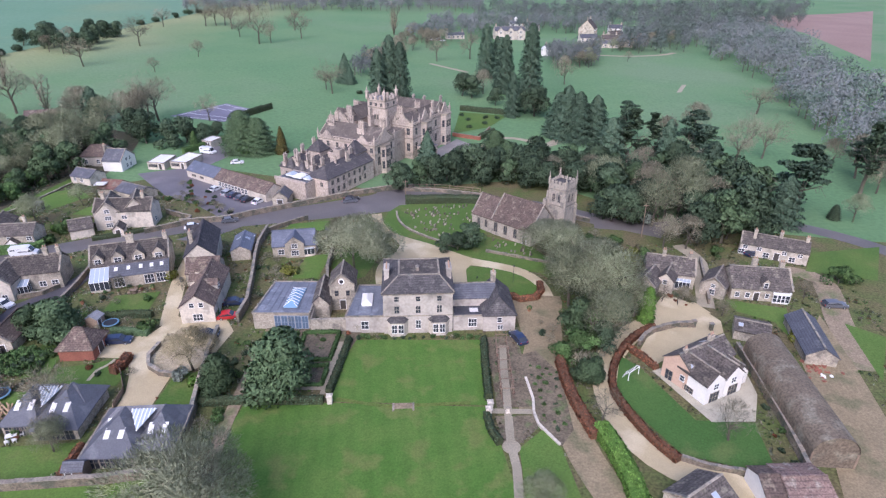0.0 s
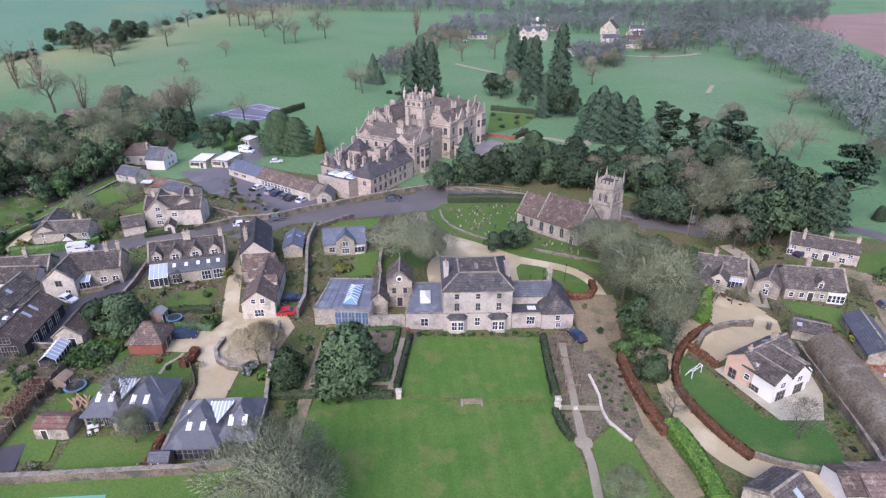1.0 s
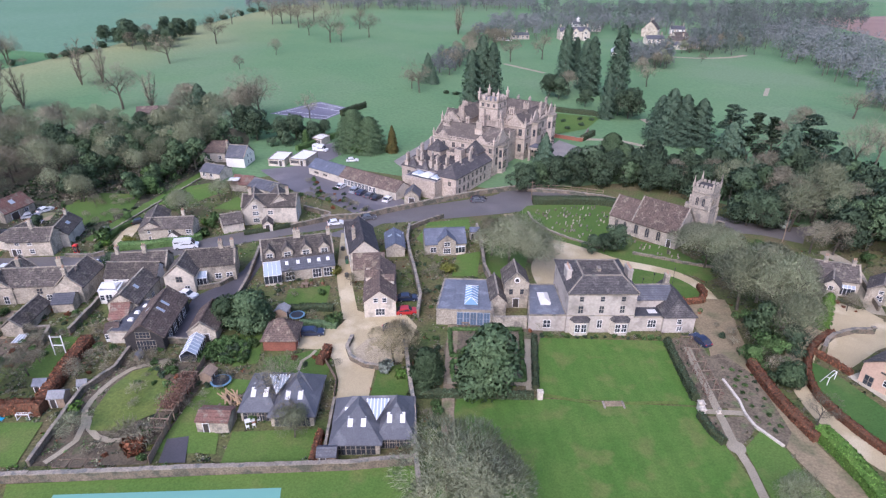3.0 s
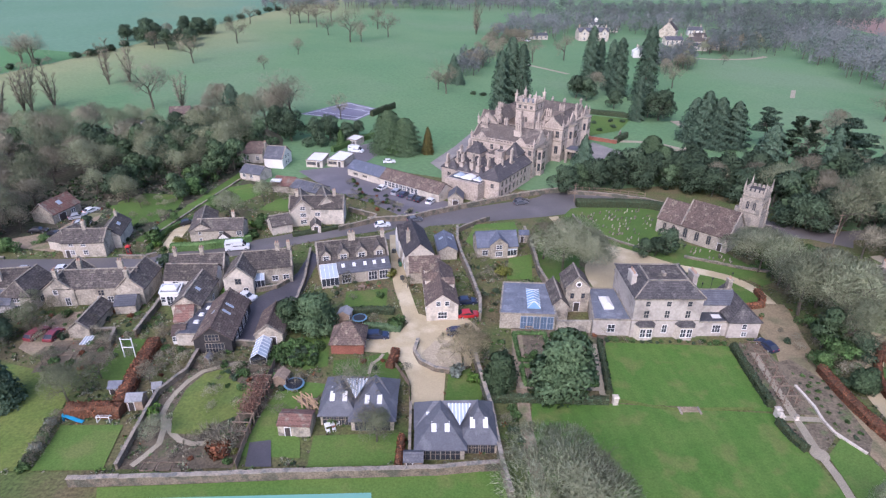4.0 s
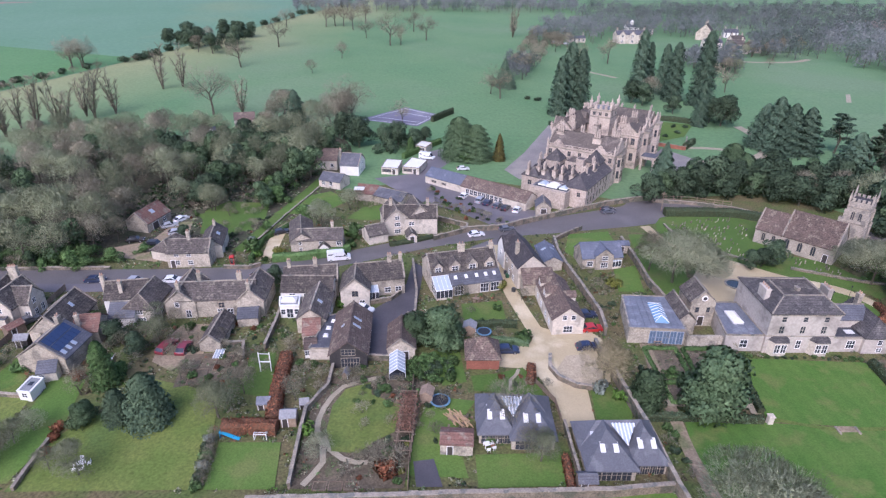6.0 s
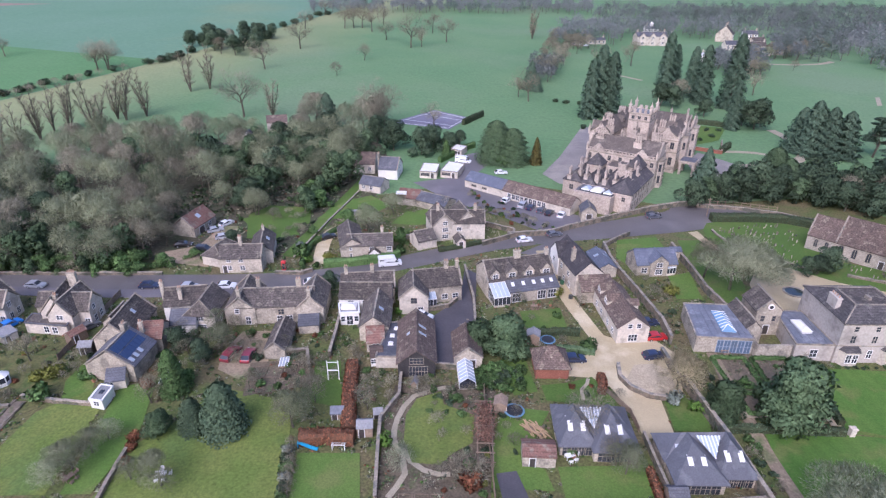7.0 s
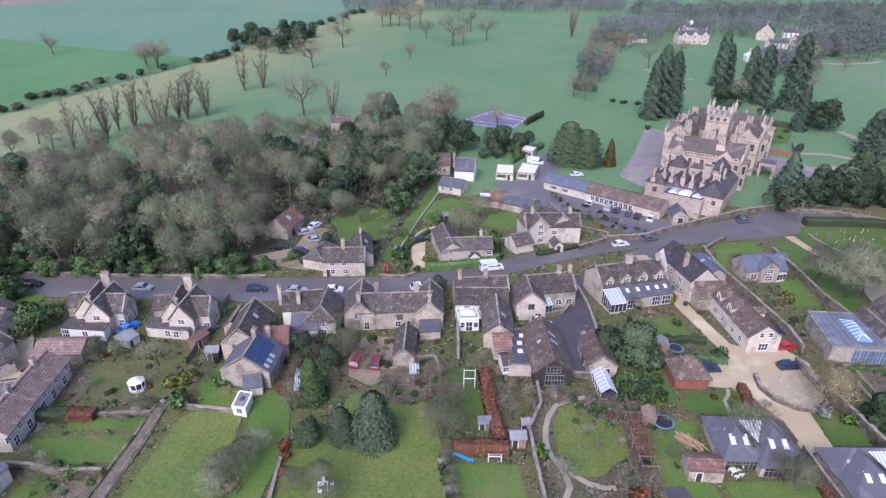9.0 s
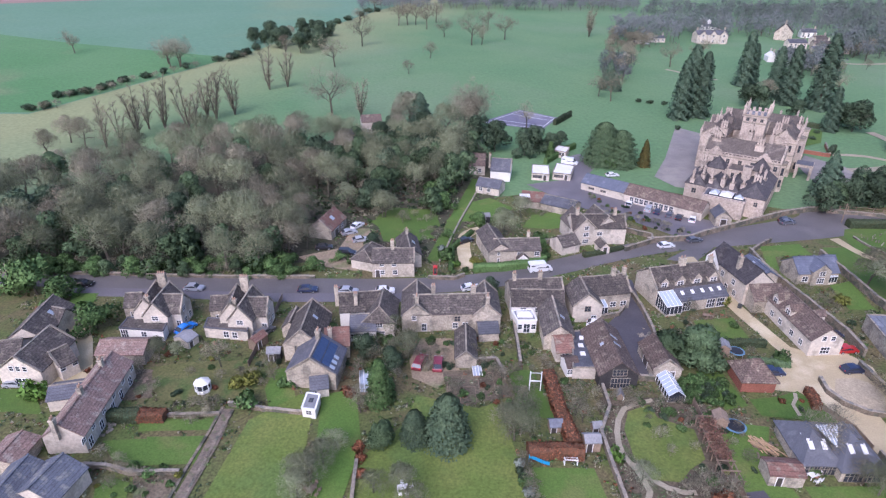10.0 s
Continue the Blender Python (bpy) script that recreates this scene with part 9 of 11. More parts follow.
plant("open", -127.9, 536.8, 1.3)
plant("poplar", -7.1, 493.1, 1.1)
plant("open", -34.2, 295.2, 1.1)
plant("open", -38.2, 304.3, 0.78)
plant("open", -14.6, 350.4, 1.04)
plant("open", 21.3, 382.0, 1.17)
plant("open", 43.1, 392.6, 1.17)
plant("small", 146.6, 392.0, 1.2)
plant("open", -266.0, 347.2, 1.17)
plant("open", -275.2, 352.2, 1.04)
plant("open", -343.0, 375.1, 1.04)
plant("open", -265.1, 344.6, 1.17)
plant("open", -270.6, 344.1, 1.04)
plant("bare", -131.1, 244.9, 0.95)
plant("bare", -124.5, 250.0, 0.8)
plant("open", -105.5, 251.1, 1.3)
plant("open", -100.2, 248.2, 1.43)
plant("dark", -134.4, 235.9, 0.9)
plant("dark", -121.1, 238.0, 0.9)
plant("open", -79.5, 247.8, 0.78)
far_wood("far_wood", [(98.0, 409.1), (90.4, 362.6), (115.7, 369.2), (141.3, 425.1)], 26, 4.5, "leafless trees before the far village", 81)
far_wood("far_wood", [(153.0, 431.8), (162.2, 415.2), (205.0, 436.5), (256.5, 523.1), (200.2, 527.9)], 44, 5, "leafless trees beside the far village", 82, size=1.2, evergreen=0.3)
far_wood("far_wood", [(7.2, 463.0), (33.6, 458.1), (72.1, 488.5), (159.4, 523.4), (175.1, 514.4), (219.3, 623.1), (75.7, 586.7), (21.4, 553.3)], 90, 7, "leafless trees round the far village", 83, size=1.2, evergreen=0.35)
# village trees
plant("holm", -18.9, 77.7, 1.1)
plant("holm", -29.4, 78.4, 0.64)
plant("tall_dome", -24.0, 49.5, 1.0)
plant("dome", -10.6, 119.0, 1.36)
plant("bare", -14.1, 124.8, 0.8)
plant("dark", 17.0, 128.2, 0.72)
plant("dark", 10.4, 126.1, 0.5)
plant("dark", 13.2, 126.6, 0.55)
plant("dome", 34.6, 118.6, 1.12)
plant("mossyd", 36.0, 112.4, 1.0)
plant("dome", 39.1, 103.3, 1.32)
plant("mossyd", 39.2, 96.0, 1.35)
plant("mossyd", 33.7, 100.4, 1.15)
plant("mossyd", 37.8, 87.6, 1.0)
plant("ivy", 32.1, 89.2, 0.7)
plant("laurel", 31.5, 85.9, 0.9)
plant("laurel", 28.3, 83.4, 0.6)
plant("holm", 31.0, 76.6, 0.5, "rounded glossy evergreen holly")
plant("dark", 36.1, 85.2, 0.6)
plant("pillar", 47.2, 94.3, 1.0)
plant("mossyd", 45.6, 96.0, 0.7)
plant("ivy", 43.4, 96.1, 0.6)
plant("bare", 63.4, 125.7, 0.75)
plant("bare", 68.7, 124.9, 0.75)
plant("laurel", 74.2, 120.7, 0.5)
plant("holm", -63.4, 95.4, 0.84, "broad green evergreen tree behind the cottages", tall=0.82)
plant("holm", -68.0, 96.4, 0.72, "broad green evergreen tree behind the cottages", tall=0.78)
plant("mossyd", -48.6, 65.6, 0.5)
plant("small", -49.7, 67.6, 1.0)
plant("dark", -124.4, 94.5, 0.5)
plant("dark", -119.6, 92.0, 0.45)
plant("mossy", -119.8, 101.1, 0.4)
plant("small", -116.2, 101.2, 0.7)
plant("pale", -114.2, 62.7, 0.62)
plant("small", -96.2, 80.3, 1.0)
plant("mossyd", -98.5, 74.5, 0.72)
plant("twig_bush", -99.9, 77.9, 1.6)
plant("open", -150.2, 90.6, 0.5, "pale leafless pollarded garden tree")
plant("mossyd", -162.9, 93.5, 0.36)
plant("mossyd", -159.3, 93.3, 0.3)
plant("willow", -118.9, 63.7, 0.7)
plant("small", -123.2, 79.8, 1.0)
plant("yew", -108.9, 73.6, 1.0)
plant("yew", -113.9, 73.9, 0.72)
plant("holm", -118.8, 73.1, 0.42)
plant("thuja", -120.4, 82.4, 1.1)
plant("dark", -118.6, 91.0, 0.42)
plant("mossyd", -116.6, 94.4, 0.5)
plant("laurel", -119.1, 85.6, 0.45)
plant("willow", -81.2, 66.4, 0.75)
plant("rust_bush", -70.6, 63.2, 1.5, "big brown winter shrub in a bed")
plant("twig_bush", -71.8, 65.0, 1.8)
plant("twig_bush", -69.6, 64.6, 1.6)
plant("laurel", -179.3, 101.8, 1.05)
plant("laurel", -199.4, 114.3, 1.5)
plant("laurel", -191.8, 111.5, 1.0)
plant("small", -52.2, 73.7, 1.6)
plant("small", 47.6, 62.5, 1.3)
plant("mossyd", 17.9, 51.2, 0.6)
plant("open", 30.5, 67.4, 0.42)
plant("bush", -142.4, 80.1, 2.0)
plant("yellow_bush", -143.5, 85.9, 1.7)
plant("yellow_bush", -145.6, 85.1, 1.3)
plant("bush", -137.2, 86.0, 1.3)
plant("bright_bush", -178.1, 81.3, 2.2)
plant("yellow_bush", -50.1, 115.8, 1.4)
plant("yellow_bush", -25.1, 116.8, 1.7)
plant("bright_bush", -33.2, 79.3, 1.3)
plant("silver_bush", -36.2, 81.0, 1.6)
plant("bush", -40.0, 100.2, 1.2)
plant("bush", -36.2, 100.2, 1.2)
plant("bush", -47.0, 95.7, 1.6)
plant("laurel", -141.5, 127.0, 0.6)
plant("laurel", -136.3, 132.9, 0.45)
plant("bush", -133.2, 131.5, 1.2)
plant("laurel", -115.2, 175.2, 0.9)
plant("mossy", -129.1, 159.3, 0.75)
plant("laurel", -116.3, 168.3, 0.7)
plant("mossy", -89.5, 160.7, 0.6)
plant("dark", -129.2, 139.4, 0.45)
plant("laurel", -110.3, 146.8, 0.4)
plant("bush", -110.6, 133.8, 2.0)
plant("bright_bush", -108.1, 130.9, 1.2)
plant("yellow_bush", -103.6, 132.5, 1.3)
plant("dark", -100.4, 118.2, 0.42)
plant("bush", -86.2, 136.1, 1.5)
plant("small", -122.9, 155.6, 0.8)
plant("silver_bush", -111.8, 138.4, 1.2)
plant("bush", -78.8, 90.4, 0.9)
plant("bright_bush", -83.6, 71.1, 1.2)
plant("bush", -95.4, 105.7, 1.2)
plant("rust_bush", -125.9, 84.0, 1.2)
plant("bright_bush", -84.3, 108.1, 1.0)
plant("yellow_bush", 73.0, 86.8, 1.4)
plant("laurel", 94.4, 106.4, 0.7)
plant("small", 83.2, 100.9, 0.8)
plant("small", 62.9, 95.3, 0.9)
plant("yellow_bush", 53.1, 118.7, 2.2)
plant("small", -45.9, 110.8, 0.6)
plant("small", -58.8, 112.0, 0.7)
plant("laurel", -22.1, 86.0, 0.3)
# hedgerow bushes along the far field edge
for x, y in [(-295.3, 278.4), (-290.5, 283.6), (-285.1, 286.0), (-282.5, 293.4), (-282.0, 300.9), (-279.7, 309.0), (-272.5, 317.9), (-267.6, 329.6), (-260.8, 342.3), (-291.4, 262.4), (-249.0, 361.0), (-242.6, 371.1), (-294.7, 257.9)]:
    plant("dark_bush", x, y, 2.4)
    plant("twig_bush", x + 5, y + 1, 1.8)
for x, y in [(-205.8, 509.3), (-201.3, 526.1), (-193.8, 551.8), (-189.5, 575.2), (-184.0, 584.8), (-237.7, 397.6), (-239.8, 382.6), (-241.5, 375.5), (-244.8, 368.3)]:
    plant("dark_bush", x, y, 3.0)
# small shrubs in beds and along walls
GARDEN = [("bush", 3, 0.4, 0.9), ("twig_bush", 4, 0.5, 1.0), ("dark_bush", 2, 0.4, 0.8), ("rust_bush", 1, 0.4, 0.7), ("yellow_bush", 0.5, 0.4, 0.7)]
scatter([(-82.7, 84.8), (-69.5, 85.1), (-66.1, 80.9), (-69.8, 77.5), (-74.6, 81.4), (-79.3, 83.4)], 14, 1.6, GARDEN, 21)
scatter([(-75.3, 66.4), (-70.4, 70.8), (-67.4, 70.8), (-68.5, 61.5), (-79.4, 61.4)], 12, 1.6, GARDEN, 22)
scatter([(-71.1, 165.6), (-52.0, 156.2), (-45.3, 151.9), (-55.4, 162.0), (-60.9, 167.2)], 16, 1.4, GARDEN, 23)
scatter([(-71.3, 164.3), (-63.1, 164.6), (-43.4, 153.4), (-49.2, 148.9)], 16, 1.4, GARDEN, 24)
scatter([(-62.2, 114.4), (-50.2, 112.0), (-49.8, 96.7), (-54.6, 94.8), (-60.0, 94.7)], 10, 2.2, GARDEN, 25)
scatter([(-119.5, 101.2), (-105.7, 99.5), (-100.1, 92.4), (-110.1, 90.6), (-117.8, 92.1)], 16, 1.6, GARDEN, 26)
scatter([(-168.2, 95.1), (-151.9, 97.5), (-144.8, 83.2), (-160.7, 81.9)], 10, 2.4, GARDEN, 27)
scatter([(-162.5, 69.9), (-146.3, 66.1), (-147.0, 62.0), (-157.8, 61.6)], 16, 1.6, GARDEN, 28)
scatter([(21.8, 82.5), (26.6, 79.9), (25.3, 65.8), (21.9, 66.0)], 22, 1.3, [("bush", 3, 0.25, 0.45), ("dark_bush", 2, 0.25, 0.45)], 29)
scatter([(-20.8, 94.9), (-9.3, 93.1), (-12.7, 78.3), (-24.0, 79.0)], 8, 2.0, [("dark_bush", 2, 0.3, 0.6), ("bush", 2, 0.3, 0.6)], 30)
scatter([(-135.1, 153.2), (-114.8, 153.9), (-115.7, 180.0), (-124.3, 177.2)], 12, 2.4, GARDEN, 31)
scatter([(-118.1, 143.1), (-105.4, 128.1), (-111.8, 125.2), (-117.9, 130.6)], 12, 1.6, GARDEN, 32)
scatter([(-58.9, 85.1), (-44.9, 86.0), (-44.0, 76.9), (-58.5, 81.2)], 4, 2.5, GARDEN, 33)
scatter([(-68.6, 89.8), (-60.6, 89.1), (-61.4, 83.8), (-69.2, 83.6)], 26, 1.0, [("bush", 4, 0.7, 1.1), ("dark_bush", 1, 0.6, 0.9)], 34)
scatter([(-27.1, 93.0), (-26.8, 76.9), (-27.5, 61.3), (-28.9, 60.3), (-29.1, 74.2), (-30.2, 86.0)], 14, 1.6, GARDEN, 35)


# ---- garden walls, hedges, fences ----
stone_wall([(-62.1, 58.8), (-51.3, 59.1), (-39.6, 59.5), (-30.7, 60.5)], 1.5, 0.6, label="long rubble stone wall along the bottom of the gardens")
stone_wall([(-89.2, 57.7), (-74.3, 58.2), (-62.1, 58.8)], 1.5, 0.6, label="long rubble stone wall along the bottom of the gardens")
stone_wall([(-30.7, 60.5), (-31.3, 71.6), (-32.2, 78.3), (-33.0, 86.0)], 2.2, 0.5, label="tall stone wall beside the bungalows")
stone_wall([(-30.7, 60.5), (-30.0, 54.6)], 2.2, 0.5)
stone_wall([(-33.5, 86.0), (-33.9, 94.8)], 1.6, 0.5)
stone_wall([(-31.1, 97.8), (-30.7, 104.0), (-32.1, 114.7), (-33.6, 124.1), (-34.4, 131.7), (-34.1, 140.0)], 2.0, 0.5, label="stone boundary wall along the cottage gardens")
stone_wall([(-34.1, 140.0), (-29.2, 144.8), (-25.1, 147.9)], 1.2, 0.4)
stone_wall([(-15.4, 109.8), (-16.4, 117.4), (-16.2, 128.8), (-16.6, 140.2)], 1.8, 0.5, label="stone boundary wall under the bare tree")
stone_wall([(-43.1, 90.8), (-43.7, 87.3), (-42.6, 84.3), (-40.0, 82.2), (-37.0, 81.6)], 1.0, 0.5, label="low curved stone wall in the gravel yard")
board_fence([(-47.7, 84.7), (-45.9, 81.5), (-44.3, 78.3), (-44.1, 74.2)], 1.1)
stone_wall([(-43.8, 73.1), (-43.7, 65.6), (-43.5, 60.3)], 1.3, 0.3)
stone_wall([(-84.1, 60.4), (-84.7, 70.5), (-84.9, 75.9), (-82.3, 81.7), (-82.4, 90.3)], 1.15, 0.4, label="old stone garden wall with pale coping")
board_fence([(-67.9, 83.7), (-68.1, 75.6), (-67.8, 67.5), (-67.7, 60.6)], 1.5)
stone_wall([(-70.0, 128.2), (-68.5, 112.9), (-68.5, 105.3), (-68.9, 100.3)], 1.2, 0.4)
stone_wall([(-78.0, 108.9), (-73.8, 110.5), (-71.6, 114.0)], 1.0, 0.4)
stone_wall([(-77.8, 89.6), (-69.6, 89.4)], 1.3, 0.3)
stone_wall([(-144.2, 79.3), (-144.5, 73.4), (-144.7, 66.2), (-144.9, 60.4)], 0.28, 0.45, label="low crumbling stone wall beside the track", cope=False)
stone_wall([(-146.1, 80.1), (-146.3, 73.3), (-146.8, 66.1), (-147.0, 60.3)], 0.28, 0.45, label="low crumbling stone wall beside the track", cope=False)
stone_wall([(-145.3, 80.6), (-138.9, 79.5), (-132.2, 78.8)], 0.8, 0.4)
stone_wall([(-165.3, 76.4), (-154.0, 77.7), (-145.9, 78.3)], 0.6, 0.4)
stone_wall([(-163.3, 66.8), (-158.2, 66.8), (-154.3, 65.7), (-147.2, 66.1)], 0.9, 0.4)
stone_wall([(-96.2, 107.8), (-96.0, 99.7), (-96.0, 92.5)], 1.4, 0.4)
stone_wall([(-104.4, 93.2), (-100.3, 93.8), (-99.1, 89.2)], 1.2, 0.4)
board_fence([(-145.5, 114.3), (-145.4, 101.5), (-145.3, 90.8)], 1.4, label="brown wooden fence between the gardens")
stone_wall([(-140.5, 123.7), (-162.7, 123.0), (-186.6, 123.3), (-216.0, 123.4)], 0.7, 0.5, label="low mossy stone wall along the wood")
stone_wall([(-114.4, 124.6), (-108.5, 124.2), (-106.0, 125.9)], 0.9, 0.4)
stone_wall([(-85.0, 144.2), (-75.1, 146.3), (-66.7, 152.6)], 1.2, 0.4)
stone_wall([(-65.1, 140.7), (-56.6, 145.9), (-56.0, 149.0), (-64.2, 153.7)], 1.3, 0.4, label="stone wall of the forecourt by the street")
stone_wall([(-58.1, 145.9), (-45.9, 148.0), (-41.2, 151.2), (-27.9, 158.4), (-13.6, 165.7), (-4.3, 169.2), (3.8, 170.3)], 1.5, 0.5, label="stone roadside wall of the hall grounds")
stone_wall([(0.6, 168.5), (11.6, 166.9), (22.7, 162.6), (26.9, 158.9), (39.3, 151.5), (50.0, 142.3)], 1.1, 0.5, label="stone roadside wall with rails above")
rail_fence([(-17.6, 165.2), (-7.2, 168.5), (0.9, 170.4), (12.1, 169.4), (23.4, 165.4)], 1.6, label="grey post and rail fence along the road")
stone_wall([(62.3, 99.6), (65.7, 108.8), (69.1, 118.3)], 1.3, 0.4)
stone_wall([(-99.7, 189.2), (-107.0, 157.6), (-112.0, 132.8)], 0.45, 0.35, label="dry stone field wall beside the grass strip")
stone_wall(smooth_line([(-1.4, 151.5), (-1.0, 146.3), (1.1, 140.6), (4.8, 135.9), (8.8, 132.4), (13.0, 128.6)], 2.0), 0.55, 0.4, label="low curved stone wall round the churchyard")
stone_wall([(20.1, 125.8), (26.0, 123.0), (30.8, 120.4), (37.5, 118.0)], 0.6, 0.5, label="low stone churchyard wall")
hedge([(1.0, 158.6), (10.7, 158.6), (19.8, 158.2), (26.5, 155.6), (33.0, 151.6)], 2.4, 2.2, LEAF_DARK, "tall dark churchyard hedge along the road", True)
hedge([(-103.8, 128.8), (-97.4, 129.5), (-90.6, 131.5), (-86.3, 134.6)], 2.0, 1.8, LEAF_MID, "clipped green hedge along the street")
hedge([(-76.3, 137.1), (-70.8, 139.3), (-65.3, 142.2)], 1.2, 1.0, LEAF_DARK)
hedge([(15.1, 89.1), (14.4, 81.4), (13.9, 72.9)], 1.1, 1.5, LEAF_DARK, "dark clipped hedge at the edge of the lawn")
hedge([(-9.3, 90.5), (-10.3, 83.3), (-11.4, 75.8)], 1.0, 1.3, LEAF_DARK, "dark clipped hedge at the edge of the lawn")
hedge([(-32.0, 74.7), (-22.9, 74.5), (-12.0, 74.0)], 1.2, 1.2, LEAF_DARK, "dark clipped hedge below the formal garden")
hedge([(13.1, 69.4), (13.5, 65.7), (14.3, 63.4)], 1.0, 1.2, LEAF_DARK)
for line in ([(-17.7, 93.3), (-11.4, 93.2), (-12.2, 84.8), (-18.1, 84.9), (-17.7, 93.3)], [(-18.1, 83.3), (-12.4, 83.2), (-12.8, 78.1), (-18.3, 78.2), (-18.1, 83.3)], [(-25.0, 93.4), (-19.0, 93.3), (-19.3, 84.9), (-24.9, 85.0), (-25.0, 93.4)], [(-24.9, 83.4), (-19.3, 83.3), (-19.5, 78.2), (-24.8, 78.3), (-24.9, 83.4)]):
    hedge(line, 0.7, 0.6, LEAF_MID, "low box edging of a formal bed", density=40)
hedge([(47.6, 91.4), (43.4, 88.9), (38.9, 84.2), (35.7, 78.8), (34.3, 73.7), (34.9, 68.4), (36.5, 63.0), (38.5, 58.8)], 1.1, 1.3, LEAF_RUST, "rust-brown beech hedge curving along the drive", True)
hedge([(22.6, 104.6), (24.3, 102.9), (27.6, 103.4), (29.4, 106.4), (29.6, 109.4)], 1.3, 1.2, LEAF_RUST, "rust-brown beech hedge round the grass island", True)
hedge([(40.6, 85.9), (42.3, 82.4), (43.5, 79.2)], 0.9, 1.1, LEAF_RUST, "rust-brown beech hedge beside the lawn")
hedge([(27.5, 82.2), (27.2, 74.7), (27.7, 68.7), (28.5, 63.9)], 1.6, 1.6, LEAF_RUST, "rust-brown beech hedge beside the track", True)
hedge([(29.6, 65.4), (30.4, 61.1), (30.8, 56.0), (30.5, 51.5)], 2.6, 2.0, LEAF_BRIGHT, "thick bright green hedge beside the track", True)
hedge([(-91.3, 90.0), (-90.6, 80.4), (-89.5, 73.0)], 2.2, 1.9, LEAF_RUST, "rust-brown beech hedge between gardens")
hedge([(-96.8, 71.4), (-93.1, 71.8), (-88.4, 71.6)], 2.4, 1.9, LEAF_RUST, "rust-brown beech hedge between gardens")
for k in range(6):
    x, y = -96.8 - 0.28 * k, 60.6 + 1.75 * k
    plant(("bush", "dark_bush", "silver_bush")[k % 3], x, y, 0.95, "straggling evergreen garden shrub", "shrubs between gardens")
    plant("twig_bush", x + 0.5, y + 0.8, 0.9, "", "shrubs between gardens")
stone_wall([(-121.6, 59.8), (-121.9, 64.0), (-122.2, 69.2)], 0.8, 0.4, label="low mossy stone wall between garden strips")
for x, y in [(-121.4, 66.4), (-121.6, 69.4), (-122.2, 71.8)]:
    plant("rust_bush", x, y, 0.9, "", "shrubs between gardens")
for x, y, k in [(-129.4, 62.8, 0.42), (-128.4, 65.6, 0.5), (-127.0, 68.6, 0.46), (-126.0, 71.4, 0.4), (-130.6, 66.4, 0.36)]:
    plant("willow", x, y, k * 1.9, "bushy leafless garden tree with grey-green twigs")
plant("straw", -35.0, 83.4, 1.0)
hedge([(-164.6, 76.8), (-158.3, 77.0)], 2.2, 1.8, LEAF_DARK, "thick clipped green hedge by the cottages")
hedge([(-158.3, 77.0), (-154.2, 77.1)], 2.2, 1.8, LEAF_RUST, "rust-brown end of a clipped hedge")
hedge([(-47.1, 87.3), (-47.2, 85.1), (-47.9, 82.8)], 1.4, 1.6, LEAF_RUST, "rust-brown beech hedge by the drive")
hedge([(-44.9, 66.2), (-45.1, 60.3)], 1.0, 1.2, LEAF_RUST, "rust-brown beech hedge beside the bungalow")
hedge([(-57.0, 100.5), (-51.4, 101.0), (-48.1, 100.7)], 1.2, 1.4, LEAF_DARK, "dark hedge behind the parked car")
hedge([(-76.9, 206.7), (-68.6, 219.0), (-63.7, 224.4)], 1.5, 2.0, LEAF_MID, "clipped hedge by the huts")
hedge([(-67.2, 253.3), (-58.2, 267.5)], 1.5, 2.5, LEAF_DARK, "dark hedge beside the tennis court")
hedge([(25.9, 264.2), (40.1, 258.8), (46.9, 255.3)], 2.0, 2.0, LEAF_DARK, "dark hedge of the hall garden")
hedge([(29.7, 220.7), (35.8, 228.2)], 2.0, 2.0, LEAF_DARK, "dark hedge of the hall garden")
hedge([(-103.7, 149.9), (-109.0, 140.1), (-109.2, 128.6)], 1.2, 1.2, LEAF_MID, "green hedge beside the driveway")
hedge([(-53.6, 95.7), (-49.7, 95.2), (-46.5, 94.4)], 1.2, 1.2, LEAF_HOLM)
stone_wall([(19.5, 225.0), (29.4, 219.3), (35.0, 232.8)], 1.4, 0.4, BRICK, "orange brick terrace wall of the hall garden")
patch("formal_garden", [(25.3, 260.3), (45.2, 253.4), (35.2, 236.0), (20.0, 228.0)], LAWN, 0.06, "formal lawn beside the hall", "lawn")
for x, y in [(27.9, 246.7), (35.7, 249.6), (33.9, 240.9), (27.1, 235.9), (40.4, 248.8), (25.4, 253.8)]:
    plant("dark_bush", x, y, 1.0, "clipped dark topiary bush in the formal lawn", "topiary bushes")
for x, y in [(-20.6, 294.6), (-15.8, 291.8), (-10.3, 290.2), (-16.8, 249.9)]:
    plant("dark_bush", x, y, 1.3, "dark clipped bush in the park", "park bushes")

stone_wall([(60.2, 84.5), (59.7, 80.9), (58.6, 73.4), (57.4, 65.4), (55.3, 55.6)], 1.5, 0.5, label="old stone wall between the barn and the lawn")
stone_wall([(39.0, 59.3), (42.3, 57.5), (47.9, 55.9), (53.0, 55.3)], 0.9, 0.4, label="low stone wall below the curved lawn")
stone_wall([(43.0, 86.3), (45.0, 88.7), (47.5, 90.5), (52.2, 92.0), (55.4, 91.8)], 1.1, 0.6, label="mossy stone wall of the gravel forecourt")
for x, y in ((55.6, 91.7), (58.4, 90.5)):
    ob = thing("gate_pier", "dark stone gate pier with a flat cap", "pier", pose(x, y, 0), "forecourt piers")
    part("shaft", Geo().box(-0.3, 0.3, -0.3, 0.3, -0.2, 1.5), WALLSTONE, ob)
    part("cap", Geo().box(-0.4, 0.4, -0.4, 0.4, 1.5, 1.65), COPE, ob)

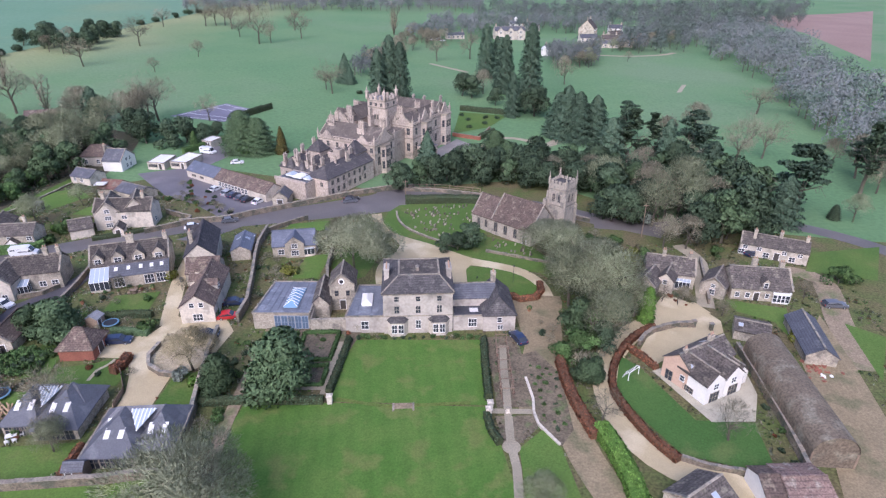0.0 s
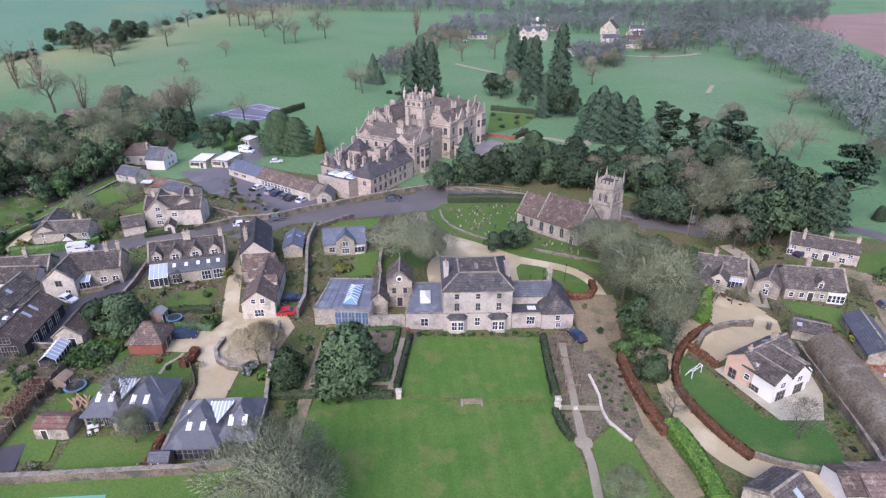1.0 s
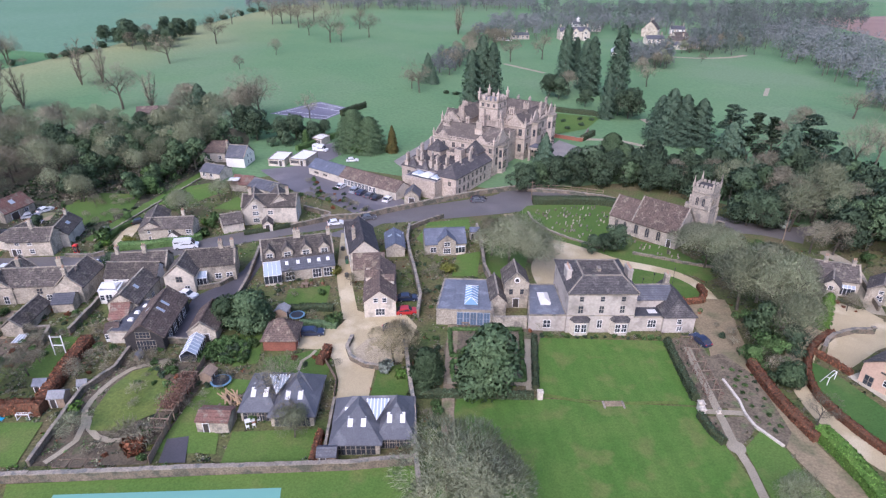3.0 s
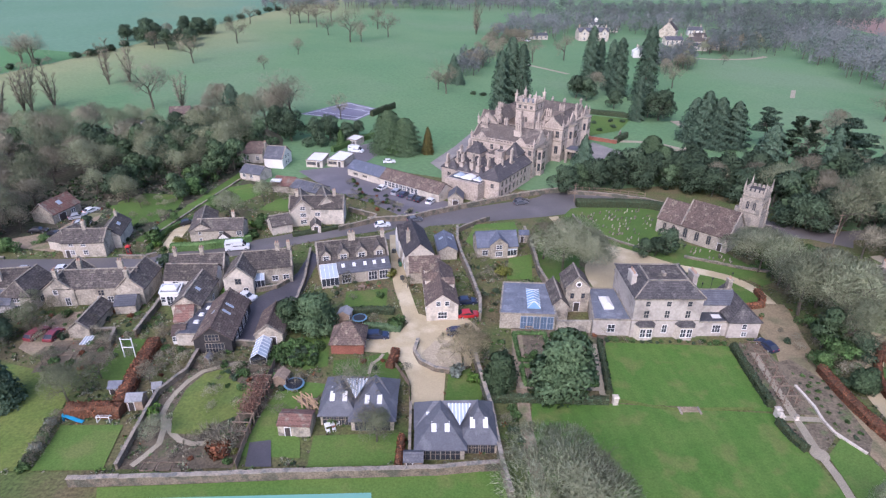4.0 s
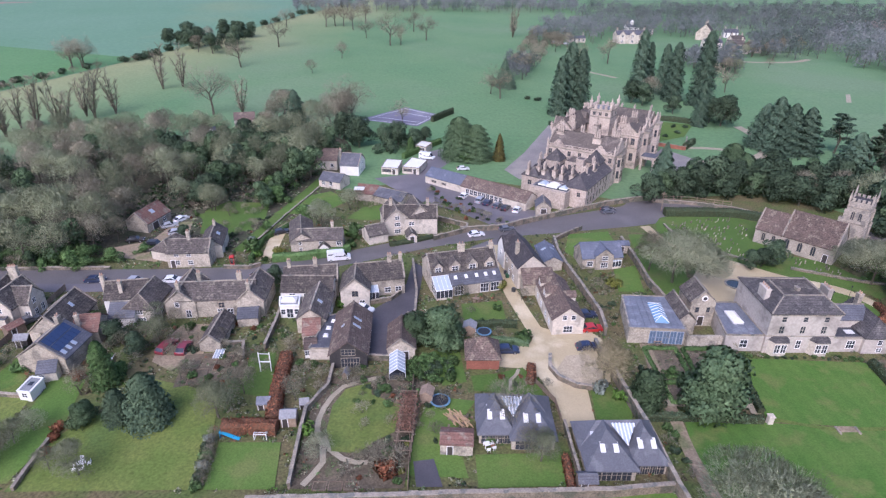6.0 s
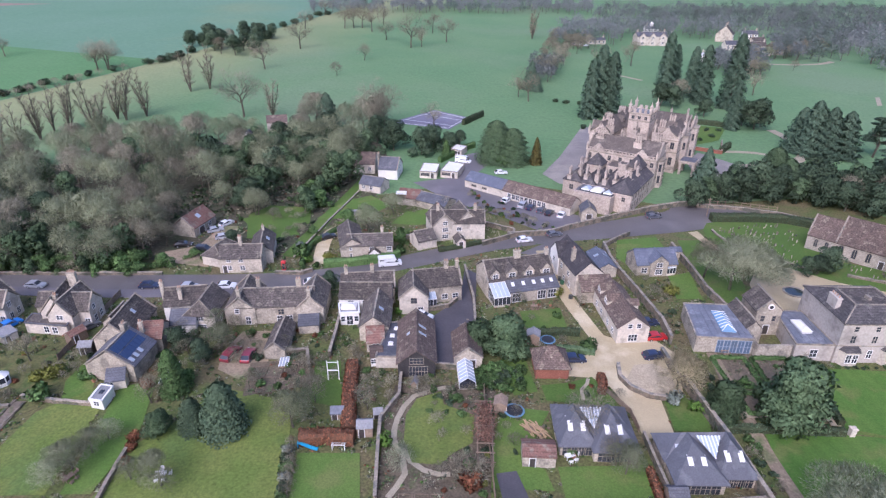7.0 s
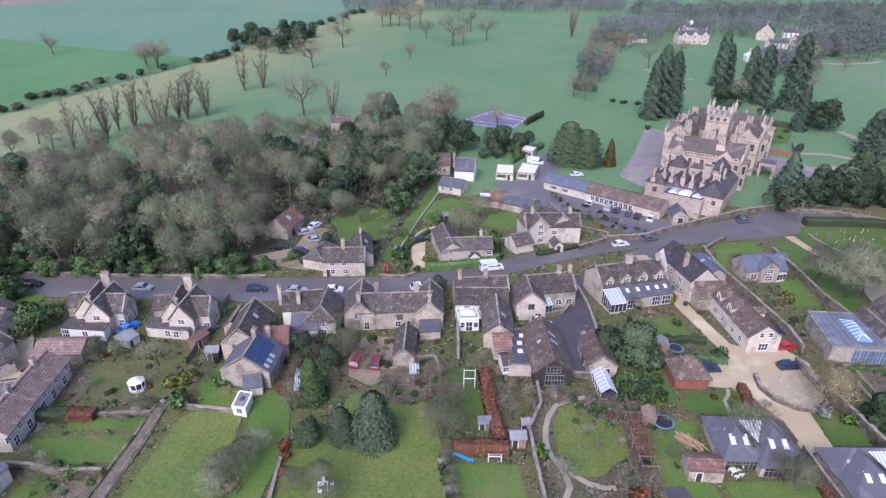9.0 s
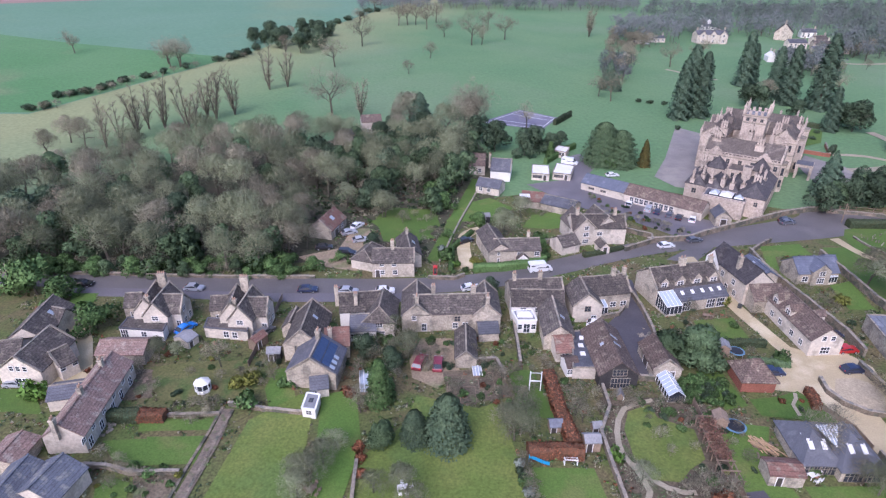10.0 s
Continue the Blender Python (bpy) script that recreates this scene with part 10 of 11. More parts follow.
# ---- vehicles ----
car(-88.0, 129.4, 12, "white", "van", "white minibus with dark side windows, parked on the street")
car(-53.9, 143.5, 14, "white", "car")
car(-45.5, 147.2, 15, "grey", "car")
car(-14.5, 161.4, 16, "black", "car")
car(-166.1, 117.5, -4, "silver", "car")
car(-191.6, 118.3, 2, "black", "car")
car(-140.8, 117.8, 4, "navy", "car")
car(-131.7, 117.5, -5, "silver", "car")
car(-123.6, 118.0, 3, "white", "car")
car(-104.6, 120.0, 15, "white", "car")
car(-161.4, 101.9, 62, "blue", "car", "bright blue car beside the house")
car(-114.3, 92.8, 75, "maroon", "estate")
car(-111.0, 92.4, 88, "maroon", "car")
car(-89.4, 113.8, 5, "white", "car")
car(-51.0, 92.3, 3, "navy", "estate")
car(-33.3, 99.6, 5, "red", "car")
car(-35.6, 93.5, 5, "navy", "car")
car(-33.4, 104.7, 5, "navy", "car")
car(-79.2, 106.2, -20, "white", "car")
car(-55.7, 196.0, 8, "white", "car")
car(-68.4, 206.8, -20, "white", "van", "white minibus beside the huts")
car(-56.1, 171.7, 62, "white", "car")
car(-51.4, 167.9, 62, "silver", "suv")
car(-49.3, 166.1, 62, "navy", "car")
car(-46.6, 163.8, 62, "grey", "car")
car(-44.4, 162.1, 62, "black", "car")
car(-41.0, 160.8, 62, "white", "car")
car(-136.7, 148.0, 30, "silver", "car")
car(-135.2, 152.4, 60, "white", "car")
car(-133.0, 143.6, 20, "silver", "car")
car(-135.3, 136.0, -3, "black", "suv")
car(-105.6, 144.2, 35, "black", "car")
car(-141.6, 138.8, 10, "black", "car")
car(83.3, 121.0, 20, "navy", "car")
car(87.4, 97.4, -5, "grey", "estate", "grey estate car with red cargo on the track")
# Car model used as a stand-in for a covered pile beside the garden.
car(21.5, 89.3, 110, "navy", "car", "navy car shape in place of a covered pile by the garden")
car(-183.4, 84.3, 0, "silver", "car")
car(-145.5, 101.1, 60, "grey", "estate")
car(-36.2, 129.2, 70, "grey", "car")
car(-14.9, 159.9, 12, "grey", "car")


# ---- small things in gardens and street ----
def telephone_box(x, y):
    ob = thing("telephone_box", "red telephone box on the roadside verge", "telephone box", pose(x, y, 0))
    part("body", Geo().box(-0.45, 0.45, -0.45, 0.45, -0.1, 2.2), REDP, ob)
    part("roof", Geo().box(-0.5, 0.5, -0.5, 0.5, 2.2, 2.35).box(-0.4, 0.4, -0.4, 0.4, 2.35, 2.5, 0, 0.15), REDP, ob)
    for k in range(4):
        m = Matrix.Rotation(k * math.pi / 2, 4, "Z")
        part("pane", Geo(m).box(-0.33, 0.33, -0.47, -0.44, 0.5, 2.0), GLASS, ob)


telephone_box(-112.8, 126.5)


def trampoline(x, y, r=1.8, label="round garden trampoline with blue edge pad"):
    ob = thing("trampoline", label, "trampoline", pose(x, y, 0))
    n = 24
    ring = [(math.cos(2 * math.pi * k / n), math.sin(2 * math.pi * k / n)) for k in range(n)]
    g = Geo().add([(a * r, b * r, 0.8) for a, b in ring] + [(a * (r - 0.32), b * (r - 0.32), 0.83) for a, b in ring] + [(a * r, b * r, 0.74) for a, b in ring],
                  [(k, (k + 1) % n, n + (k + 1) % n, n + k) for k in range(n)] + [((k + 1) % n, k, 2 * n + k, 2 * n + (k + 1) % n) for k in range(n)])
    part("edge_pad", g, BLUEP2, ob)
    part("mat", Geo().tube((0, 0, 0.78), (0, 0, 0.81), r - 0.3, r - 0.3, n), BLACK, ob)
    for k in range(6):
        a = k * math.pi / 3
        part("leg", Geo().tube((math.cos(a) * (r - 0.1), math.sin(a) * (r - 0.1), -0.05), (math.cos(a) * (r - 0.1), math.sin(a) * (r - 0.1), 0.75), 0.03, 0.03, 6), STEEL, ob)


BLUEP2 = plain("faded_blue_pad", (0.13, 0.24, 0.32), 0.7)
trampoline(-54.8, 98.0, 1.5)
trampoline(-63.3, 78.0, 1.7)


def goal(x, y, turn, w=2.4, h=1.6, label="white football goal frame with a net on the grass", name="football_goal"):
    ob = thing(name, label, "goal", pose(x, y, 0, 0, 0, turn))
    net = Geo()
    for s in (-w / 2, w / 2):
        part("post", Geo().tube((s, 0, -0.1), (s, 0, h), 0.07, 0.07, 8), WHITE, ob)
        part("top_stay", Geo().tube((s, 0, h), (s, 0.5, h), 0.06, 0.06, 6), WHITE, ob)
        part("stay", Geo().tube((s, 0.5, h), (s, 1.2, 0), 0.06, 0.06, 6), WHITE, ob)
        part("side_bar", Geo().tube((s, 0, 0.05), (s, 1.2, 0.05), 0.06, 0.06, 6), WHITE, ob)
    part("crossbar", Geo().tube((-w / 2, 0, h), (w / 2, 0, h), 0.07, 0.07, 8), WHITE, ob)
    part("ground_bar", Geo().tube((-w / 2, 1.2, 0.05), (w / 2, 1.2, 0.05), 0.06, 0.06, 6), WHITE, ob)
    for k in range(1, 9):
        u = -w / 2 + w * k / 9
        net.tube((u, 0.5, h), (u, 1.2, 0.05), 0.012, 0.012, 4)
    for k in range(6):
        u = k / 6
        net.tube((-w / 2, 0.5 + 0.7 * u, h - h * u), (w / 2, 0.5 + 0.7 * u, h - h * u), 0.012, 0.012, 4)
    part("net", net, WHITE, ob)


goal(-90.6, 69.7, 0, 1.9, 1.1)
goal(38.8, 77.4, 35, 2.8, 1.7)
ob = thing("rugby_posts", "white rugby posts in a back garden", "goal posts", pose(-94.1, 86.1, 0, 0, 0, 0))
for s in (-0.95, 0.95):
    part("post", Geo().tube((s, 0, -0.1), (s, 0, 4.2), 0.09, 0.09, 8), WHITE, ob)
part("crossbar", Geo().tube((-0.95, 0, 2.2), (0.95, 0, 2.2), 0.09, 0.09, 8), WHITE, ob)
part("rail", Geo().tube((-0.95, 0, 3.9), (0.95, 0, 3.9), 0.06, 0.06, 8), WHITE, ob)

# greenhouse
def greenhouse(x, y, w, L, turn, label):
    ob = thing("greenhouse", label, "greenhouse", pose(x, y, 0, 0, 0, turn))
    part("base", Geo().box(-w / 2, w / 2, -L / 2, L / 2, -0.1, 0.4), STONE, ob)
    part("glazing", Geo().box(-w / 2 + 0.03, w / 2 - 0.03, -L / 2 + 0.03, L / 2 - 0.03, 0.4, 1.6), GLASS, ob)
    part("roof_glazing", Geo().slab([(-w / 2, -L / 2, 1.6), (0, -L / 2, 2.6), (w / 2, -L / 2, 1.6), (-w / 2, L / 2, 1.6), (0, L / 2, 2.6), (w / 2, L / 2, 1.6)], [(0, 1, 4, 3), (1, 2, 5, 4)], 0.04), SKYGLASS, ob)
    n = max(3, round(L / 0.9))
    for k in range(n + 1):
        y2 = -L / 2 + L * k / n
        for s in (-1, 1):
            part("bar", Geo().beam((s * w / 2, y2, 0.4), (s * w / 2, y2 + 0.001, 1.6), 0.06, 0.06), WHITE, ob)
            part("rafter", Geo().beam((s * w / 2, y2, 1.64), (0, y2, 2.64), 0.06, 0.06), WHITE, ob)
    part("ridge_bar", Geo().beam((0, -L / 2, 2.65), (0, L / 2, 2.65), 0.1, 0.08), WHITE, ob)


greenhouse(-70.9, 86.6, 2.8, 5.6, 4, "white-framed glass greenhouse on a stone base")

# white octagonal summer house
ob = thing("summerhouse", "white octagonal garden summerhouse", "summerhouse", pose(-150.9, 84.1, 0))
ring = [(1.25 * math.cos(math.pi / 8 + k * math.pi / 4), 1.25 * math.sin(math.pi / 8 + k * math.pi / 4)) for k in range(8)]
part("base", Geo().extrude(ring, -0.1, 0.8), WHITE, ob)
part("glazing", Geo().extrude([(x * 0.97, y * 0.97) for x, y in ring], 0.8, 1.9), GLASS, ob)
for x, y in ring:
    part("post", Geo().box(x - 0.06, x + 0.06, y - 0.06, y + 0.06, 0, 2.0), WHITE, ob)
part("roof", Geo().add([(x * 1.15, y * 1.15, 1.95) for x, y in ring] + [(0, 0, 2.8)], [(k, (k + 1) % 8, 8) for k in range(8)] + [tuple(range(7, -1, -1))]), WHITE_SHEET, ob)

# sheds and garden structures
shed(-60.8, 68.4, 4.8, 3.4, 2.1, -3, RED_TILE, STONE, "low garden store with a pinkish tiled roof")
shed(-65.5, 78.9, 2.2, 2.0, 1.8, 80, TIMBER, TIMBER, "small slatted timber play house")
shed(-141.2, 93.5, 2.4, 2.0, 1.9, 5, FELT, BLACKBOARD)
shed(-145.5, 97.4, 3.2, 2.0, 1.9, 65, RED_TILE, TIMBER)
shed(-159.4, 97.6, 2.6, 3.6, 1.6, 65, FELT, PALE, "small flat garage behind the blue car")
shed(-87.0, 73.4, 2.4, 2.0, 1.9, 4, FELT, TIMBER)
shed(-91.9, 77.1, 2.0, 1.8, 1.3, 4, LEAD, TIMBER, "small low timber hutch with a lead roof")
shed(-85.4, 77.2, 1.4, 1.2, 1.0, 10, FELT, TIMBER, "small low garden store")
shed(-57.6, 98.2, 2.2, 2.4, 2.0, 80, FELT, TIMBER)
shed(-43.0, 61.0, 2.6, 2.0, 1.9, 0, SLATE, TIMBER, "grey-roofed timber garden shed")
shed(-79.8, 84.9, 1.4, 1.0, 0.9, 80, FELT, TIMBER, "small covered bench in the garden")
shed(-100.0, 157.6, 2.4, 2.0, 2.0, 10, FELT, BLACKBOARD)
shed(-17.5, 135.1, 2.4, 2.4, 2.2, 0, BLUE_SLATE, STONE, "small slate-roofed round store")
shed(-143.2, 240.5, 8.0, 7.0, 4.5, 15, BROWN_TILE, PALE, "pale house half hidden in the wood", "house", 2.2)
shed(-147.6, 220.4, 7.0, 4.0, 5.0, 75, SLATE, WHITEWALL, "white house half hidden in the wood", "house", 2.2)

# pergola with bare climbers
ob = thing("pergola", "long timber pergola covered with brown climbers", "pergola", pose(-68.5, 72.0, 0, 0, 0, -2))
for k in range(8):
    y = -6.5 + k * 1.85
    for s in (-1.1, 1.1):
        part("post", Geo().box(s - 0.07, s + 0.07, y - 0.07, y + 0.07, -0.1, 2.2), TIMBER, ob)
    part("rafter", Geo().box(-1.4, 1.4, y - 0.05, y + 0.05, 2.2, 2.36), TIMBER, ob)
for s in (-1.1, 1.1):
    part("beam", Geo().box(s - 0.06, s + 0.06, -6.8, 6.8, 2.05, 2.2), TIMBER, ob)
CLIMBER = mk("dead_climber", (0.27, 0.15, 0.1), (0.2, 0.115, 0.08), 0.6, 0.9, 4.0, 0.4, 0, vary=0.4, island=True)
rng = np.random.default_rng(77)
c = np.c_[rng.normal(size=1500) * 0.75, rng.uniform(-2.5, 6.0, 1500), 2.3 + rng.uniform(-0.4, 0.5, 1500)]
lv, lf = leaf_cards(rng, c, np.tile((0, 0, 1.0), (1500, 1)), 0.16, 0.6)
part("climber", mesh_np("climber", lv, lf, CLIMBER), None, ob, "brown tangled winter climber")

# rose arches over the garden path
ob = thing("rose_arches", "row of thin timber arches with bare climbing roses", "pergola", pose(17.2, 79.5, 0))
line = [(18.1, 88.0), (17.7, 84.2), (17.5, 80.5), (17.3, 78.0), (17.1, 75.6), (16.9, 73.2)]
for k, (x, y) in enumerate(line):
    for e in (-0.95, 0.95):
        part("post", Geo().box(x - 17.2 + e - 0.06, x - 17.2 + e + 0.06, y - 79.56, y - 79.44, -0.1, 2.3), TIMBER, ob)
    part("rafter", Geo().box(x - 18.35, x - 16.05, y - 79.55, y - 79.45, 2.2, 2.34), TIMBER, ob)
    if k:
        p, q = line[k - 1], (x, y)
        for e in (-0.95, 0.95):
            part("beam", Geo().beam((p[0] - 17.2 + e, p[1] - 79.5, 2.25), (q[0] - 17.2 + e, q[1] - 79.5, 2.25), 0.08, 0.1), TIMBER, ob)
rng = np.random.default_rng(78)
k = rng.integers(0, len(line), 420)
c = np.array(line)[k] - (17.2, 79.5) + np.c_[rng.choice((-0.95, 0.95), 420), rng.normal(size=420) * 0.8]
c = np.c_[c, rng.uniform(0.3, 2.5, 420)]
lv, lf = leaf_cards(rng, c, rng.normal(size=(420, 3)), 0.13, 0.3)
tagged(part("climber", mesh_np("climber", lv, lf, CLIMBER), None, ob), "bare brown climbing rose stems", kind="stuff")

# timber stack, play slide, poles
rp = random.Random(9)
for k in range(14):
    x, y = -60.2, 74.3
    ob = part("plank", Geo().box(-1.9, 1.9, -0.1, 0.1, 0.0, 0.06), NEWWOOD, m=pose(x + rp.uniform(-1.2, 1.4), y + rp.uniform(-1.0, 1.0), 0.1 + 0.06 * k, 0, 4 * rp.uniform(-1, 1), -58 + rp.uniform(-22, 22)))
    tagged(ob, "loose sawn plank lying in a heap", "plank", "heap of planks")
ob = thing("slide", "bright blue plastic garden slide", "slide", pose(-95.3, 70.0, 0, 0, 0, -8))
part("chute", Geo().slab([(-1.4, -0.3, 1.2), (0.6, -0.3, 0.4), (1.6, -0.3, 0.2), (-1.4, 0.3, 1.2), (0.6, 0.3, 0.4), (1.6, 0.3, 0.2)], [(0, 1, 4, 3), (1, 2, 5, 4)], 0.1), BLUEP, ob)
part("ladder", Geo().box(-1.5, -1.4, -0.3, 0.3, -0.1, 1.3), BLUEP, ob)


def pole(x, y, h=8.0):
    ob = thing("utility_pole", "wooden utility pole beside the road", "pole", pose(x, y, rise(x, y)))
    part("shaft", Geo().tube((0, 0, -0.3), (0, 0, h), 0.14, 0.1, 8), TIMBER, ob)
    part("crossarm", Geo().box(-0.7, 0.7, -0.05, 0.05, h - 0.6, h - 0.48), TIMBER, ob)


pole(1.1, 161.4, 6.0)
pole(60.6, 132.7, 9.0)
for x, y in [(18.8, 108.2), (24.1, 110.5), (15.7, 106.0)]:
    ob = thing("lamp_post", "slim dark iron post beside the drive", "post", pose(x, y, 0))
    part("shaft", Geo().tube((0, 0, -0.2), (0, 0, 4.0), 0.06, 0.04, 8), BLACK, ob)
    part("head", Geo().box(-0.12, 0.12, -0.12, 0.12, 4.0, 4.4, 0, 0.04), BLACK, ob)


def gate_pier(x, y):
    ob = thing("gate_pier", "pale stone pier with a cap at the lawn's corner", "pier", pose(x, y, 0), "lawn piers")
    part("shaft", Geo().box(-0.4, 0.4, -0.4, 0.4, -0.2, 1.5), PALE, ob)
    part("cap", Geo().box(-0.5, 0.5, -0.5, 0.5, 1.5, 1.65).box(-0.35, 0.35, -0.35, 0.35, 1.65, 1.85, 0, 0.12), PALE, ob)


gate_pier(-11.0, 73.8)
gate_pier(13.9, 71.0)
gate_pier(13.5, 69.6)
ob = thing("garden_steps", "shallow stone steps in the lawn bank", "steps", pose(0.5, 72.1, 0))
for k in range(3):
    part("step", Geo().box(-1.4, 1.4, -0.9 + k * 0.6, -0.3 + k * 0.6, -0.1, 0.12 + 0.06 * k), TRACK, ob)
    if k == 1:
        for s in (-1.55, 1.55):
            part("side_stone", Geo().box(s - 0.15, s + 0.15, -0.8, 0.8, -0.1, 0.35), COPE, ob)
# sundial plinth on the path crossing
ob = thing("sundial", "small stone sundial where garden paths cross", "sundial", pose(16.5, 70.1, 0))
part("plinth", Geo().box(-0.35, 0.35, -0.35, 0.35, -0.1, 0.3).box(-0.2, 0.2, -0.2, 0.2, 0.3, 1.0), PALE, ob)
part("dial", Geo().tube((0, 0, 1.0), (0, 0, 1.08), 0.3, 0.3, 12), COPE, ob)
# white low edging of the kitchen garden
line = [(20.8, 78.2), (21.0, 72.9), (20.5, 69.7), (20.7, 67.2), (22.9, 62.9)]
ob = thing("garden_edging", "white curved low board edging of the kitchen garden", "edging", pose(*line[0], 0))
for a, b in zip(line, line[1:]):
    part("board", Geo().beam((a[0] - line[0][0], a[1] - line[0][1], 0.2), (b[0] - line[0][0], b[1] - line[0][1], 0.2), 0.4, 0.5), PALE, ob)
# raised vegetable beds
for x, y in [(-102.4, 88.3), (-105.6, 84.4), (-107.8, 87.4)]:
    ob = thing("raised_bed", "wooden-edged raised vegetable bed", "planter", pose(x, y, 0, 0, 0, 3), "vegetable beds")
    part("soil", Geo().box(-1.3, 1.3, -2.0, 2.0, -0.1, 0.25), SOIL, ob)
    for s in (-1.35, 1.35):
        part("side_board", Geo().box(s - 0.04, s + 0.04, -2.05, 2.05, -0.1, 0.32), TIMBER, ob)
    for s in (-2.05, 2.05):
        part("end_board", Geo().box(-1.35, 1.35, s - 0.04, s + 0.04, -0.1, 0.32), TIMBER, ob)
for x in (-80.0, -77.8, -75.6):
    ob = thing("raised_bed", "timber-edged dug bed below the wall", "planter", pose(x, 60.9, 0), "dug beds")
    part("soil", Geo().box(-0.9, 0.9, -0.7, 0.7, -0.1, 0.14), SOIL, ob)
    for e in (-0.93, 0.93):
        part("side_board", Geo().box(e - 0.04, e + 0.04, -0.75, 0.75, -0.1, 0.24), TIMBER, ob)
    for e in (-0.74, 0.74):
        part("end_board", Geo().box(-0.95, 0.95, e - 0.04, e + 0.04, -0.1, 0.24), TIMBER, ob)
# gravestones
r = random.Random(3)
yard = [(0.4, 155.0), (21.0, 155.4), (19.0, 143.0), (15.2, 137.0), (12.6, 130.6), (8.8, 134.0), (5.2, 137.4), (1.8, 142.0), (-0.2, 147.4)]
south_yard = [(21.4, 128.2), (30.6, 122.8), (31.4, 126.4), (22.6, 133.6)]
for k in range(190):
    x, y = (r.uniform(-1, 22), r.uniform(130, 156)) if k % 4 else (r.uniform(20, 32), r.uniform(122, 134))
    if inside(x, y, yard) or inside(x, y, south_yard):
        w, hh = r.uniform(0.22, 0.36), r.uniform(0.3, 0.75)
        g = Geo().box(-w, w, -0.08, 0.08, -0.2, hh)
        if k % 3:
            g.tube((0, -0.08, hh), (0, 0.08, hh), w, w, 10)
        ob = part("gravestone", g, (COPE, STONE, WALLSTONE)[k % 3])
        ob.matrix_basis = pose(x, y, 0, r.uniform(-8, 8), r.uniform(-4, 4), r.uniform(30, 60))
        tagged(ob, ("grey weathered upright gravestone in churchyard grass", "pale leaning stone gravestone in churchyard grass", "dark lichen-covered gravestone in churchyard grass")[k % 3], "gravestone", "gravestones")
# round pond in the forecourt
ob = thing("pond", "round stone-edged pond in the forecourt", "pond", pose(3.6, 118.2, 0))
n = 24
ring = [(math.cos(2 * math.pi * k / n), math.sin(2 * math.pi * k / n)) for k in range(n)]
part("rim", Geo().add([(a * s, b * s, z) for s, z in ((2.4, -0.1), (2.4, 0.35), (2.0, 0.35), (2.0, -0.1)) for a, b in ring], [(j * n + k, j * n + (k + 1) % n, (j + 1) * n + (k + 1) % n, (j + 1) * n + k) for j in range(3) for k in range(n)]), COPE, ob)
part("water", Geo().tube((0, 0, 0.05), (0, 0, 0.2), 2.02, 2.02, n), plain("pond_water", (0.03, 0.04, 0.04), 0.08), ob)

# ---- far village ----
def far_house(x, y, turn, L, w, ze, zr, roof, wall, label, gables=0):
    h = house_at(label, x, y, "distant_house", "house", "houses of the far village")
    a = radians(turn)
    dx, dy = math.cos(a) * L / 2, math.sin(a) * L / 2
    us = [-L / 2 + L * (k + 0.5) / max(2, int(L / 3.5)) for k in range(max(2, int(L / 3.5)))]
    F, L2 = block(h, (x - dx, y - dy), (x + dx, y + dy), w, ze, zr, roof, wall, wins=row("f", us, ze - 1.9, 1.2, 1.4) + row("f", us, 0.8, 1.2, 1.5), chimneys=[(L / 2 - 1.2, 0, zr + 1.8, 1.0, 0.9), (-L / 2 + 1.2, 0, zr + 1.8, 1.0, 0.9)])
    for k in range(gables):
        u = -L / 2 + L * (k + 0.5) / gables
        p, q = F @ Vector((u, -w / 2 - 1.2, 0)) + h.location, F @ Vector((u, 0, 0)) + h.location
        block(h, tuple(p[:2]), tuple(q[:2]), L / gables * 0.6, ze, zr - 0.3, roof, wall, coped="a", wins=row("a", (0,), ze - 1.7, 1.4, 1.5) + row("a", (0,), 0.9, 1.6, 1.6))
    return h


far_house(83, 485, 6, 24, 9, 6.4, 9.2, SLATE, PALE, "distant pale-walled mansion with white windows", 3)
h = far_house(94, 520, 0, 10, 8, 8.0, 10.0, SLATE, WHITEWALL, "distant white building with a small turret")
part("turret", Geo().box(-1.2, 1.2, -1.2, 1.2, 8.0, 11.6).box(-1.4, 1.4, -1.4, 1.4, 11.6, 12.0).box(-0.9, 0.9, -0.9, 0.9, 12.0, 13.2, 0, 0.9), WHITEWALL, h)
far_house(96.8, 413.2, 80, 9, 6, 3.6, 5.8, WHITE_SHEET, WHITEWALL, "distant white barn with a pale roof")
far_house(156, 520, 62, 14, 13, 6.0, 12.5, STONE_TILE, STONE, "distant pale stone hall with a tall steep gable")
far_house(143, 474, 4, 14, 7, 4.0, 6.4, SLATE, PALE, "distant pale stone house among trees")
far_house(158, 468, -6, 12, 7, 4.4, 7.0, STONE_TILE, STONE, "distant stone house with a dark roof among trees")
far_house(152, 452, -12, 16, 6, 3.0, 4.8, SLATE, PALE, "distant low stone range beside a lane")
far_house(167, 457, -12, 10, 6.5, 4.0, 6.5, SLATE, STONE, "distant stone house with a dark roof among trees")
far_house(171, 495, 15, 12, 7, 4.4, 7.0, STONE_TILE, PALE, "distant pale stone house among trees")
far_house(186, 540, -8, 12, 7, 4.4, 7.0, SLATE, WHITEWALL, "distant white house among trees")
far_house(40, 480, 10, 14, 6, 3.0, 4.6, SLATE, PALE, "distant low pale range among trees")
far_house(24, 470, -10, 9, 6, 3.0, 5.0, BROWN_TILE, STONE, "distant stone cottage among trees")
